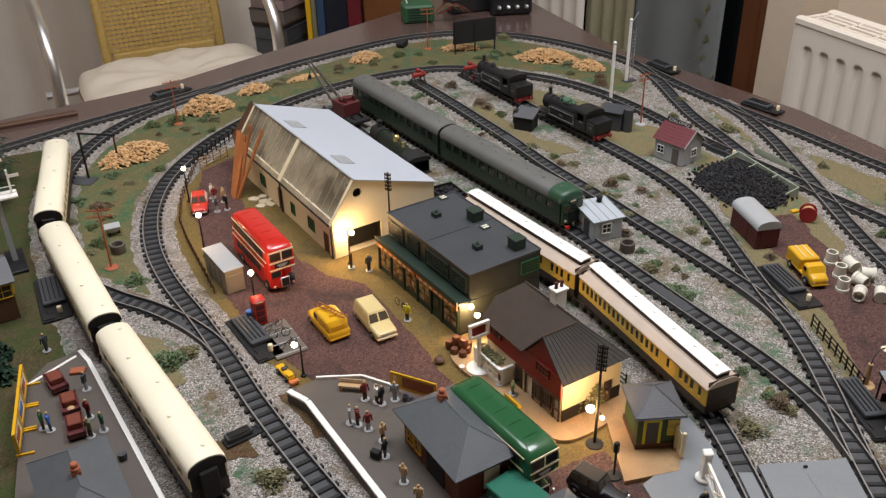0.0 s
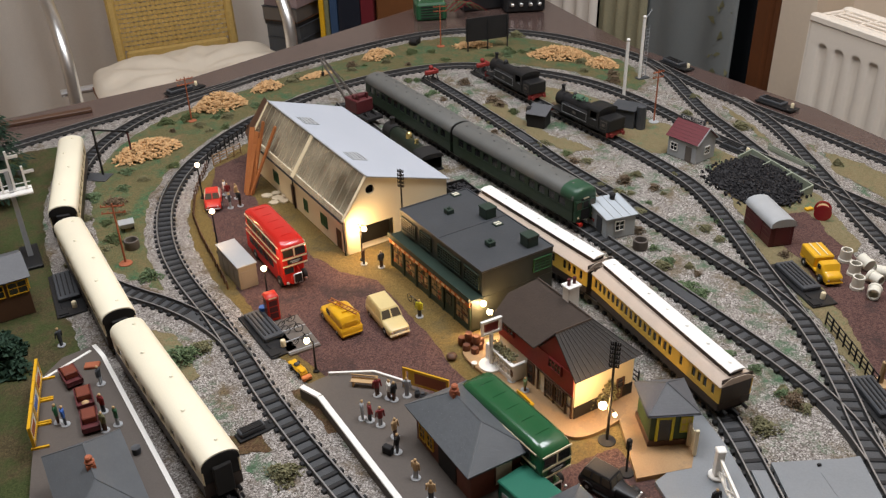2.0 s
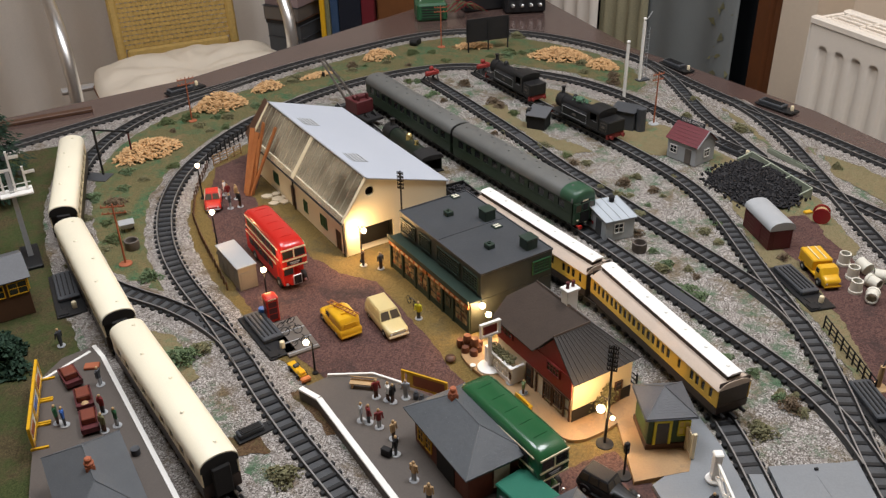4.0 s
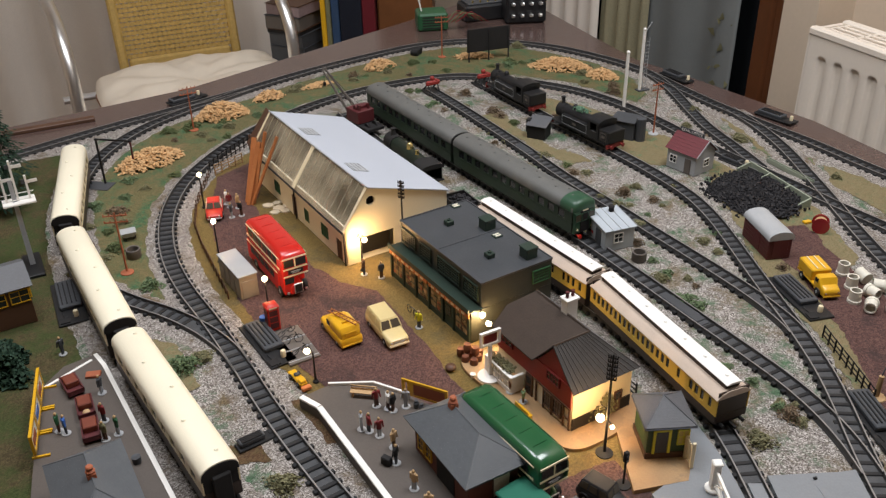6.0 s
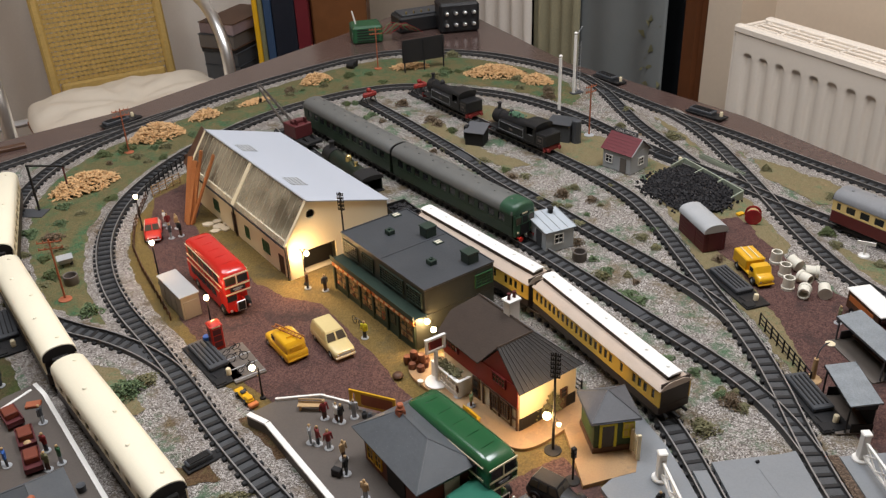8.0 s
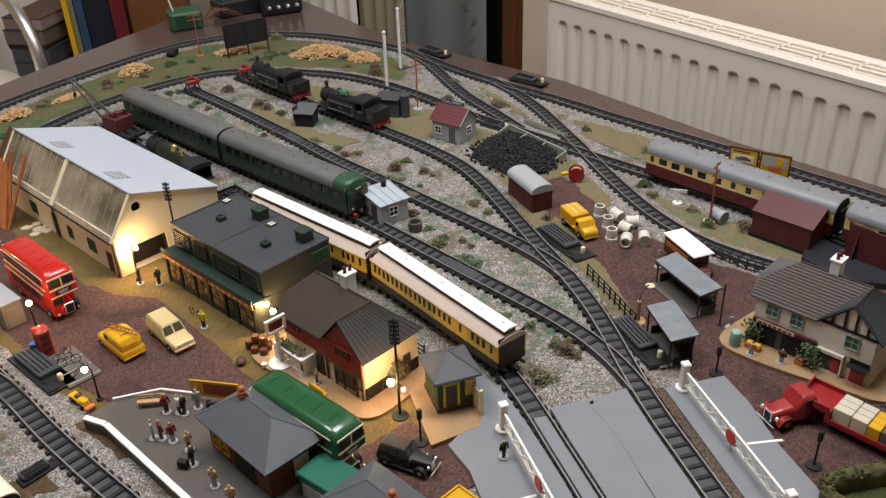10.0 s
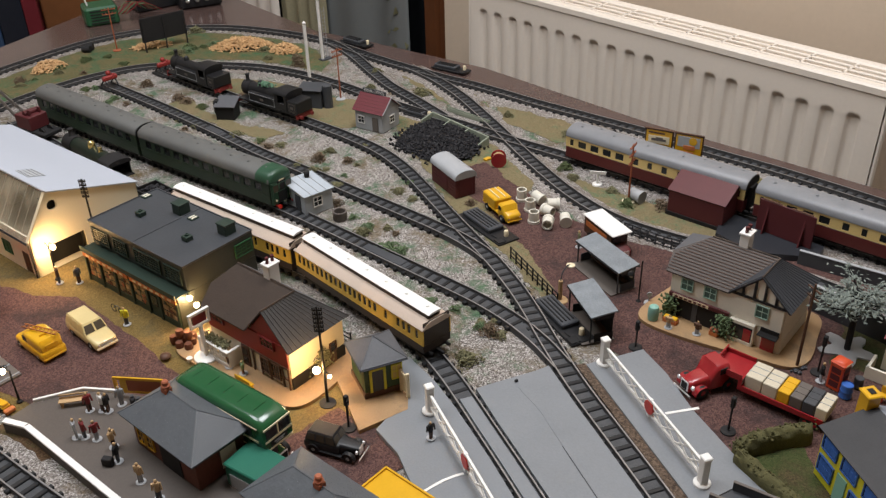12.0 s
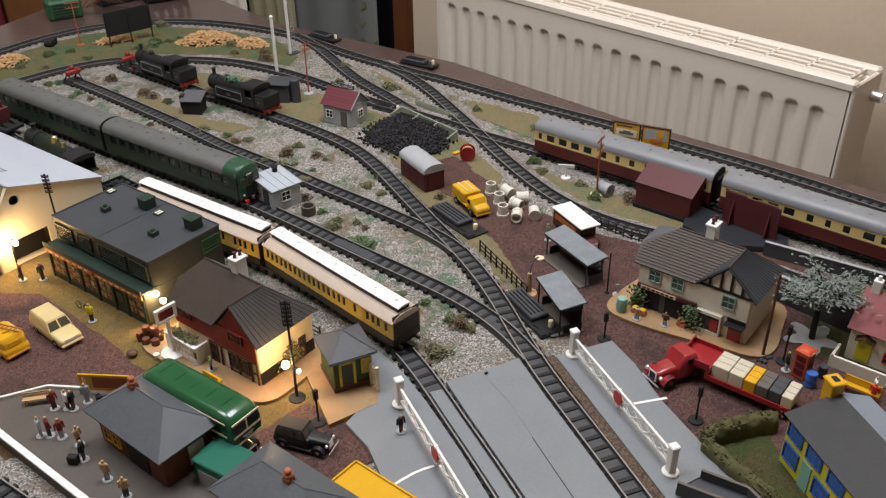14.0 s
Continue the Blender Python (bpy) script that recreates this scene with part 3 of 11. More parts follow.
for p, q in list(zip(OUTER[1:], OUTER))[::-1]:
    d = (Vector((*q, 0)) - Vector((*p, 0))).normalized()
    BASE.append(((p[0] + q[0]) / 2 + d.y * 0.013, (p[1] + q[1]) / 2 - d.x * 0.013))
sheet("ground", BASE, 0.0, "ballast", "pale grey model ballast scattered with weeds", 0.003, 1)
GRASS_L = [(-0.98, 0.98), (-0.98, 0.2), (-0.36, 0.2), (-0.25, 0.52), (-0.335, 0.655), (-0.40, 0.765), (-0.46, 0.865), (-0.51, 0.965), (-0.545, 1.08), (-0.56, 1.20), (-0.66, 1.16)]
sheet("grass", GRASS_L, 0.0006, "lawn", "green flock grass beside the station", 0.004, 2)
sheet("grass", [(-0.395, 0.84), (-0.335, 0.83), (-0.335, 0.80), (-0.30, 0.80), (-0.335, 0.86), (-0.375, 0.94), (-0.395, 1.03), (-0.395, 1.10), (-0.375, 1.17), (-0.33, 1.25), (-0.28, 1.325), (-0.225, 1.40), (-0.15, 1.475), (-0.07, 1.52), (0.01, 1.54), (0.10, 1.53), (0.19, 1.485), (0.255, 1.425), (0.285, 1.39), (0.31, 1.42), (0.295, 1.52), (0.235, 1.60), (0.15, 1.665), (0.06, 1.695), (-0.02, 1.692), (-0.10, 1.66), (-0.19, 1.585), (-0.28, 1.50), (-0.35, 1.42), (-0.43, 1.34), (-0.475, 1.27), (-0.505, 1.18), (-0.50, 1.06), (-0.46, 0.96)], 0.0006, "grass", "worn brown and green flock grass", 0.006, 3)
sheet("grass", [(0.40, 1.34), (0.43, 1.20), (0.47, 1.10), (0.50, 1.16), (0.46, 1.26)], 0.0006, "ochre_grass", "worn green flock grass", 0.01, 4)
sheet("grass", [(0.49, 1.08), (0.53, 0.99), (0.60, 0.99), (0.55, 1.09), (0.50, 1.14)], 0.0006, "ochre_grass", "worn green flock grass", 0.008, 5)
sheet("grass", [(0.47, 0.97), (0.50, 0.90), (0.56, 0.80), (0.62, 0.72), (0.60, 0.68), (0.54, 0.74), (0.50, 0.80), (0.485, 0.88)], 0.0006, "ochre_grass", "worn green flock grass", 0.006, 6)
sheet("grass", [(0.22, 1.19), (0.30, 1.20), (0.345, 1.14), (0.33, 1.05), (0.34, 0.98), (0.335, 0.88), (0.35, 0.80), (0.36, 0.72), (0.365, 0.60), (0.40, 0.60), (0.385, 0.72), (0.40, 0.82), (0.46, 0.90), (0.455, 1.0), (0.41, 1.12), (0.36, 1.22), (0.28, 1.26)], 0.0008, "ochre_grass", "worn ochre flock ground beside the coal yard", 0.006, 7)
sheet("grass", [(0.66, 0.80), (0.78, 0.62), (0.86, 0.50), (0.84, 0.60), (0.72, 0.82)], 0.0006, "grass", "worn green flock grass", 0.006, 8)
sheet("road", [(0.36, 0.96), (0.375, 0.86), (0.385, 0.74), (0.375, 0.64), (0.39, 0.54), (0.41, 0.40), (0.44, 0.30), (0.80, 0.28), (0.78, 0.45), (0.62, 0.66), (0.55, 0.68), (0.50, 0.72), (0.455, 0.80), (0.43, 0.90), (0.42, 0.97)], 0.0010, "road", "purple-brown grit road through the goods yard", 0.005, 9)
sheet("grass", [(0.56, 0.47), (0.62, 0.42), (0.70, 0.44), (0.72, 0.55), (0.64, 0.54)], 0.0014, "lawn", "small green lawn round a tree", 0.005, 10)
sheet("grass", [(0.10, 1.40), (0.12, 1.33), (0.165, 1.25), (0.215, 1.195), (0.262, 1.14), (0.335, 1.165), (0.30, 1.235), (0.255, 1.31), (0.19, 1.385), (0.13, 1.42)], 0.0007, "ochre_grass", "worn ochre flock round the engine siding", 0.008, 21)
sheet("grass", [(0.03, 1.33), (0.075, 1.255), (0.12, 1.185), (0.16, 1.145), (0.185, 1.165), (0.14, 1.21), (0.09, 1.29), (0.055, 1.35)], 0.0007, "ochre_grass", "worn brown flock between two sidings", 0.010, 22)
sheet("earth_patch", [(-0.306, 0.738), (-0.281, 0.728), (-0.252, 0.690), (-0.232, 0.664), (-0.249, 0.655), (-0.285, 0.700)], 0.0006, "ochre_grass", "worn olive ground between two tracks", 0.006, 31)
sheet("earth_patch", [(-0.205, 0.578), (-0.163, 0.588), (-0.150, 0.566), (-0.190, 0.556)], 0.0006, "rust_earth", "rusty earth beside the point lever", 0.005, 32)
sheet("earth_patch", [(-0.156, 0.640), (-0.134, 0.648), (-0.120, 0.628), (-0.096, 0.590), (-0.106, 0.586), (-0.135, 0.625)], 0.0006, "rust_earth", "rusty earth along the platform ramp", 0.004, 33)
# town yard
sheet("path", [(-0.337, 1.12), (-0.341, 1.03), (-0.331, 0.97), (-0.307, 0.905), (-0.272, 0.84), (-0.223, 0.768), (-0.175, 0.70), (-0.130, 0.645), (0.02, 0.50), (0.16, 0.48), (0.165, 0.60), (0.16, 0.64), (0.03, 0.86), (-0.05, 0.97), (-0.14, 1.14), (-0.24, 1.26), (-0.31, 1.19)], 0.0006, "path", "ochre flock ground of the town yard", 0.004, 11)
sheet("road", [(-0.330, 1.115), (-0.324, 1.04), (-0.312, 0.99), (-0.276, 0.90), (-0.235, 0.81), (-0.175, 0.72), (-0.115, 0.66), (-0.06, 0.60), (0.0, 0.52), (0.10, 0.46), (0.17, 0.48), (0.155, 0.53), (0.135, 0.565), (0.085, 0.545), (0.05, 0.60), (0.01, 0.655), (-0.005, 0.675), (-0.02, 0.71), (-0.055, 0.775), (-0.085, 0.825), (-0.125, 0.845), (-0.16, 0.875), (-0.20, 0.93), (-0.240, 0.985), (-0.262, 1.030), (-0.262, 1.13), (-0.295, 1.165)], 0.0011, "road", "purple-brown grit road of the town square", 0.004, 12)

# ---- tracks ----
LINES = {}
SLEEPER = Geo().box(0, 0, 0, 0.0046, 0.0258, 0.0037, 0.0006).mesh("sleeper")
SLEEPER.materials.append(M["sleeper"])
LAID = []


def railway(key, pts, label, shoulder=0.0, tone="shoulder", outer=0.0):
    line = spline(pts)
    LINES[key] = line
    tr = thing("railway_track", label, "track", "model railway tracks")
    n = len(line)
    dirs = [(line[min(i + 1, n - 1)] - line[max(i - 1, 0)]).normalized() for i in range(n)]
    side = [Vector((-d.y, d.x, 0)) for d in dirs]
    lift = 0.00012 * len(LINES)
    for s in (-1, 1):
        web, head = [], []
        for p, q in zip(line, side):
            c = p + q * s * 0.00850
            web.append([c + q * w + Vector((0, 0, z)) for w, z in ((-0.0014, 0.0028), (0.0014, 0.0028), (0.0008, 0.0042), (0.0008, 0.0062), (-0.0008, 0.0062), (-0.0008, 0.0042))])
            head.append([c + q * w + Vector((0, 0, z)) for w, z in ((-0.00060, 0.0061), (0.00060, 0.0061), (0.00060, 0.0066), (-0.00060, 0.0066))])
        rail = part("rail", Geo().rings(web), "rail_web", tr, "dark rail")
        part("rail_head", Geo().rings(head), "rail", rail, "bright steel running surface")
    g = Geo().rings([[p + q * w + Vector((0, 0, z)) for w, z in ((-0.0100, 0.0), (-0.0094, 0.0021 + lift), (0.0094, 0.0021 + lift), (0.0100, 0.0))] for p, q in zip(line, side)])
    part("track_web", g, "trackbed", tr, "dark moulded web between the sleepers")
    if shoulder:
        rs = []
        for i, (p, q) in enumerate(zip(line, side)):
            a = shoulder + 0.004 * noise.noise(p * 60) + 0.003 * noise.noise(p * 170)
            c = (outer or shoulder) + (0.0015 if outer else 0.004) * noise.noise(p * 60 + Vector((5, 5, 5)))
            rs.append([p - q * a + Vector((0, 0, 0.0003)), p - q * 0.0145 + Vector((0, 0, 0.0011 + lift)), p + q * 0.0145 + Vector((0, 0, 0.0011 + lift)), p + q * c + Vector((0, 0, 0.0003))])
        part("ballast_bed", Geo().rings(rs), tone, tr, "pale stone ballast shoulder")
    spots = []
    for j in range(int((n - 2) * 0.004 / 0.0122)):
        u = 1 + j * 0.0122 / 0.004
        i = int(u)
        p, d = line[i].lerp(line[i + 1], u - i), dirs[i]
        if any((p - q).length < 0.018 for q in LAID):
            continue
        ob = new("sleeper", SLEEPER)
        ob.parent = tr
        ob.matrix_basis = pose(p.x, p.y, 0.0003, 0, 0, math.degrees(math.atan2(d.y, d.x)) + random.uniform(-0.5, 0.5))
        spots.append(p)
    LAID.extend(spots)
    return tr


railway("B", [(0.012, 0.385), (-0.035, 0.447), (-0.0902, 0.52), (-0.1266, 0.57), (-0.1474, 0.60), (-0.1675, 0.63), (-0.1862, 0.66), (-0.2015, 0.685), (-0.248, 0.757), (-0.297, 0.827), (-0.333, 0.893), (-0.358, 0.965), (-0.369, 1.03), (-0.368, 1.105), (-0.345, 1.20), (-0.308, 1.281), (-0.26, 1.352), (-0.205, 1.412), (-0.143, 1.460), (-0.07, 1.498), (0.01, 1.514), (0.10, 1.488), (0.19, 1.44), (0.252, 1.378), (0.297, 1.312), (0.334, 1.243), (0.369, 1.180), (0.405, 1.125), (0.440, 1.070), (0.473, 1.014), (0.519, 0.945), (0.563, 0.874), (0.605, 0.802), (0.655, 0.720), (0.715, 0.62), (0.78, 0.50), (0.84, 0.38), (0.885, 0.27), (0.905, 0.16), (0.900, 0.05), (0.872, -0.05), (0.825, -0.14)], "inner loop of black-sleepered model railway track on ballast", 0.027)
railway("A", OUTER, "outer loop of model railway track along the table edge", 0.028, outer=0.0165)
railway("I", [(-0.0345, 0.303), (-0.0998, 0.403), (-0.1600, 0.4878), (-0.2200, 0.5680), (-0.2905, 0.6645), (-0.3622, 0.7664), (-0.424, 0.865), (-0.4738, 0.965), (-0.5061, 1.065), (-0.5168, 1.15), (-0.508, 1.225), (-0.4818, 1.295), (-0.441, 1.356), (-0.395, 1.412), (-0.355, 1.462)], "station track curving to join the outer loop", 0.028)
railway("J", [(-0.2000, 0.682), (-0.224, 0.717), (-0.259, 0.750), (-0.301, 0.778), (-0.340, 0.797), (-0.382, 0.822), (-0.415, 0.848)], "short link track between two curves", 0.024)
railway("X", [(0.315, 1.545), (0.335, 1.505), (0.353, 1.430), (0.363, 1.345), (0.374, 1.270), (0.395, 1.195), (0.412, 1.125)], "crossover track between the loops", 0.022)
railway("D", [(0.425, 1.345), (0.449, 1.270), (0.463, 1.190), (0.468, 1.105), (0.471, 1.04), (0.473, 0.953), (0.480, 0.860), (0.492, 0.800), (0.510, 0.755), (0.535, 0.717), (0.562, 0.684), (0.590, 0.648), (0.620, 0.600), (0.650, 0.545), (0.690, 0.460), (0.720, 0.380)], "goods line curving round the pipe yard", 0.026)
railway("E", [(0.038, 1.478), (0.086, 1.396), (0.126, 1.331), (0.1505, 1.291), (0.189, 1.235), (0.226, 1.177), (0.2645, 1.112), (0.297, 1.044), (0.312, 0.985), (0.319, 0.930), (0.325, 0.869), (0.331, 0.810), (0.338, 0.750), (0.3420, 0.685), (0.3408, 0.635), (0.3375, 0.590), (0.3348, 0.540), (0.3345, 0.500), (0.3356, 0.460), (0.3370, 0.400), (0.3385, 0.28)], "siding curving down to the level crossing", 0.0)
railway("F", [(-0.048, 1.445), (-0.005, 1.373), (0.045, 1.285), (0.10, 1.185), (0.143, 1.101), (0.200, 1.007), (0.231, 0.952), (0.262, 0.900), (0.290, 0.852), (0.315, 0.806), (0.332, 0.765), (0.338, 0.740)], "straight siding with a buffer stop", 0.0)
railway("G", [(-0.142, 1.360), (-0.06, 1.235), (0.01, 1.130), (0.08, 1.030), (0.146, 0.936), (0.195, 0.854), (0.239, 0.777), (0.280, 0.707), (0.302, 0.667), (0.319, 0.627), (0.3300, 0.585), (0.3345, 0.545)], "siding carrying the green railcar", 0.0)
railway("Hh", [(-0.185, 1.345), (-0.135, 1.250), (-0.08, 1.150), (-0.022, 1.045), (0.028, 0.955), (0.085, 0.872), (0.145, 0.785), (0.188, 0.710), (0.2205, 0.635), (0.2325, 0.580), (0.2375, 0.535), (0.2401, 0.500), (0.2433, 0.460), (0.2473, 0.400), (0.252, 0.28)], "platform road curving down to the level crossing", 0.0)

up = single("uncoupling_ramp", Geo().box(0, 0, 0, 0.050, 0.0125, 0.0016, 0.0005).box(0, 0, 0.0016, 0.046, 0.0095, 0.0006, 0.0003), "dkgrey", "flat grey uncoupling ramp between the rails", "ramp", x=0.2305, y=0.792, z=0.0035, rz=heading((0.21, 0.820), (0.249, 0.759)))

# ---- radiator ----
rad = thing("radiator", "cream enamelled panel radiator with a grille top", "radiator", x=RADA.x, y=RADA.y, z=0, rz=RDEG)
RL, RT, RB_ = (RADB - RADA).length, 0.0935, -0.50
pitch = RL / 20.9
part("panel", Geo().box(RL / 2, 0.0115, RB_, RL, 0.010, RT - RB_ - 0.012, 0.002), "radiator", rad)
part("panel", Geo().box(RL / 2, 0.070, RB_, RL, 0.012, RT - RB_ - 0.012, 0.003), "radiator", rad)


def pressed_front():
    """The front sheet with its upright grooves, each ending in a round-headed ramp."""
    half, depth, head = pitch * 0.30, 0.0058, RT - 0.0500
    xs = sorted({0.0, RL} | {pitch * (0.9 + k) + half * u for k in range(20) for u in (-1.0, -0.85, -0.65, -0.4, -0.15, 0.15, 0.4, 0.65, 0.85, 1.0)})
    zs = [RT - 0.0125] + [head + 0.010 - 0.0022 * k for k in range(10)] + [RB_ + 0.06, RB_ + 0.03, RB_]

    def dent(x, z):
        u = (x - pitch * 0.9) / pitch
        k = max(0, min(19, round(u)))
        u = abs(x - pitch * (0.9 + k)) / half
        if u >= 1:
            return 0.0
        side = min(1.0, (1 - u) / 0.5)
        top = head + 0.0075 * math.sqrt(1 - u * u)
        ramp = max(0.0, min(1.0, (top - z) / 0.0075)) * max(0.0, min(1.0, (z - RB_ - 0.02) / 0.03))
        return depth * side * side * (3 - 2 * side) * ramp * ramp * (3 - 2 * ramp)
    n = len(xs)
    return Geo().add([(x, dent(x, z), z) for z in zs for x in xs], [(j * n + i, j * n + i + 1, (j + 1) * n + i + 1, (j + 1) * n + i) for j in range(len(zs) - 1) for i in range(n - 1)])


part("pressed_front", pressed_front(), "radiator", rad, "pressed steel front with upright grooves", smooth=60)
g = Geo().box(RL / 2, 0.006, RT - 0.014, RL + 0.012, 0.016, 0.014, 0.003).box(RL / 2, 0.076, RT - 0.014, RL + 0.012, 0.016, 0.014, 0.003)
for k in range(13):
    g.box(0.012 + (RL - 0.024) * k / 12, 0.041, RT - 0.008, 0.004, 0.060, 0.005, 0.0008)
for k in range(3):
    g.box(RL / 2, 0.0255 + 0.0155 * k, RT - 0.007, RL - 0.02, 0.0046, 0.004, 0.0008)
part("grille", g, "radiator", rad, "slotted white top grille")
part("convector_fins", Geo().box(RL / 2, 0.041, RT - 0.030, RL - 0.01, 0.048, 0.006), "radiator", rad)
for x in (-0.004, RL + 0.004):
    part("side_panel", Geo().box(x, 0.041, RB_, 0.006, 0.082, RT - RB_ - 0.004, 0.002), "radiator", rad)
part("valve", Geo().cyl((RL + 0.004, 0.062, RT - 0.034), (RL + 0.020, 0.062, RT - 0.034), 0.008, 0.007, 12), "chrome", rad, "small chrome bleed valve")

# ---- rolling stock ----
def along(key, near, off=0.0):
    """The place and heading of the track point nearest to a spot, off metres further on."""
    line = LINES[key]
    i = min(range(len(line)), key=lambda k: (line[k] - Vector((*near, 0))).length)
    i = max(0, min(len(line) - 1, i + round(off / 0.004)))
    return i


def on_rails(key, i, length):
    """Pose of a vehicle whose two bogies stand on the line about its point i."""
    line = LINES[key]
    k = round(length * 0.36 / 0.004)
    a, b = line[max(0, i - k)], line[min(len(line) - 1, i + k)]
    c = (a + b) / 2
    return pose(c.x, c.y, 0, 0, 0, heading(a, b))


RAILTOP = 0.0066
WHEEL = Geo().cyl((0, -0.0011, 0), (0, 0.0011, 0), 0.0068, n=14).cyl((0, 0.0009, 0), (0, 0.0016, 0), 0.0076, n=14).mesh("wheel")
WHEEL.materials.append(M["matt_black"])


def wheels(parent, xs, r=1.0, gauge=0.0145):
    for x in xs:
        for s in (-1, 1):
            w = new("wheel", WHEEL)
            w.parent = parent
            w.matrix_basis = pose(x, s * gauge / 2, RAILTOP + 0.0068 * r) @ Matrix.Diagonal((r, -s, r, 1))


def arc_roof(w, z0, rise, over=0.0008, n=12, thick=0.0012, drop=0.0025):
    """Outline in y, z of an arched coach roof with rounded shoulders."""
    hw = w / 2 + over
    top = [(hw * math.cos(math.pi * i / n), z0 + rise * math.sin(math.pi * i / n) ** 0.72) for i in range(n + 1)]
    return top + [(-hw, z0 - 0.0006), (hw, z0 - 0.0006)]


def coach(label, length, low, high, roof, windows, width=0.034, floor=0.0135, waist=0.027, top=0.0425, rise=0.0115, clerestory=False, vents=7, cab=None, gangway=True, group="", end_mat="matt_black", sill=0.0022):
    """A bogie coach; windows: (centre, width) along the length from -0.5 to 0.5."""
    c = thing("railway_coach", label, "coach", group)
    hl, hw = length / 2, width / 2
    part("lower_body", Geo().box(0, 0, floor, length, width, waist - floor, 0.0006), low, c)
    up = Geo()
    wz0, wz1 = waist + sill, top - 0.0032
    for s in (-1, 1):
        y = s * (hw - 0.0006)
        up.box(0, y, waist, length, 0.0012, wz0 - waist).box(0, y, wz1, length, 0.0012, top - wz1)
        edges = [-0.5] + [e for x, w in sorted(windows) for e in (x - w / 2, x + w / 2)] + [0.5]
        for a, b in zip(edges[::2], edges[1::2]):
            up.box((a + b) / 2 * length, y, wz0, (b - a) * length, 0.0012, wz1 - wz0)
    part("upper_body", up, high, c)
    part("end_wall", Geo().box(hl - 0.0008, 0, waist, 0.0016, width - 0.0026, top - waist + 0.006, 0.0004), end_mat, c)
    part("end_wall", Geo().box(-hl + 0.0008, 0, waist, 0.0016, width - 0.0026, top - waist + 0.006, 0.0004), end_mat, c)
    pane = {}
    for x, w in windows:
        key = round(w, 4)
        if key not in pane:
            me = Geo().box(0, 0, wz0, w * length, 0.0004, wz1 - wz0).mesh("window")
            me.materials.append(M["dark_glass"])
            fr = Geo().box(0, 0, wz1 - (wz1 - wz0) * 0.36, w * length, 0.0005, 0.0004).mesh("glazing_bar")
            fr.materials.append(M["ltgrey"])
            pane[key] = me
        for s in (-1, 1):
            o = new("window", pane[key])
            o.parent = c
            o.matrix_basis = pose(x * length, s * (hw - 0.0010), 0)
    if clerestory:
        prof = [(hw + 0.001, top - 0.0006), (hw + 0.001, top), (hw * 0.72, top + 0.0042), (hw * 0.42, top + 0.0058), (-hw * 0.42, top + 0.0058), (-hw * 0.72, top + 0.0042), (-hw - 0.001, top), (-hw - 0.001, top - 0.0006)]
        part("roof", Geo().extrude_x(prof, -hl - 0.0006, hl + 0.0006), "roof_tan", c, "dull tan lower roof")
        part("clerestory", Geo().box(0, 0, top + 0.0055, length * 0.965, width * 0.42, 0.0051), "gwr_brown", c, "dark glazed clerestory sides")
        up = [(width * 0.23, top + 0.0104), (width * 0.23, top + 0.0109), (width * 0.12, top + 0.0123), (-width * 0.12, top + 0.0123), (-width * 0.23, top + 0.0109), (-width * 0.23, top + 0.0104)]
        part("upper_roof", Geo().extrude_x(up, -hl * 0.985, hl * 0.985), roof, c)
        vz = top + 0.0117
    else:
        prof = arc_roof(width, top, rise)
        rr = []
        for x, k in ((-hl - 0.0006, 0.93), (-hl + 0.0012, 1.0), (hl - 0.0012, 1.0), (hl + 0.0006, 0.93)):
            rr.append([(x, y * (0.5 + 0.5 * k), top + (z - top) * k) for y, z in prof])
        part("roof", Geo().rings(rr), roof, c, smooth=50)
        vz = top + rise - 0.0009
        cap = Geo().extrude_x([(y * 0.955, top - 0.001 + (z - top) * 0.93) for y, z in prof], 0, 0.0007).mesh("end_cap")
        cap.materials.append(M[end_mat])
        for x in (-hl - 0.0013, hl + 0.0006):
            o = new("end_cap", cap)
            o.parent = c
            o.matrix_basis = pose(x, 0, 0)
    if vents:
        v = Geo().lathe([(0.0013, 0), (0.0013, 0.0012), (0.0019, 0.0014), (0.0012, 0.0022)], 8).mesh("roof_vent")
        v.materials.append(M[roof])
        for k in range(vents):
            o = new("roof_vent", v)
            o.parent = c
            o.matrix_basis = pose((-0.44 + 0.88 * k / max(1, vents - 1)) * length, (0.004 if k % 2 else -0.004) if not clerestory else 0, vz - 0.0004)
    fr = Geo().box(0, 0, floor - 0.003, length * 0.99, width * 0.78, 0.0032).box(-0.02, 0.008, 0.0075, 0.03, 0.008, 0.006, 0.001).box(0.025, -0.008, 0.0075, 0.024, 0.008, 0.006, 0.001)
    for s in (-1, 1):
        fr.box(s * hl * 0.15, 0, 0.0065, 0.0012, width * 0.7, 0.007).box(s * (hl + 0.004), 0, 0.0095, 0.009, 0.003, 0.0025, 0.0005)
        for t in (-1, 1):
            fr.cyl((s * hl, t * 0.0105, 0.0125), (s * (hl + 0.005), t * 0.0105, 0.0125), 0.0016, n=8)
    part("underframe", fr, "matt_black", c)
    for s in (-1, 1):
        bg = part("bogie", Geo().box(s * length * 0.36, 0.0125, 0.0068, 0.042, 0.0022, 0.0042, 0.0006).box(s * length * 0.36, -0.0125, 0.0068, 0.042, 0.0022, 0.0042, 0.0006).box(s * length * 0.36, 0, 0.0085, 0.012, 0.024, 0.003), "matt_black", c)
        wheels(bg, (s * length * 0.36 - 0.014, s * length * 0.36 + 0.014))
        if gangway:
            part("gangway", Geo().box(s * (hl + 0.002), 0, 0.0145, 0.0045, 0.0145, 0.028, 0.0008), "matt_black", c)
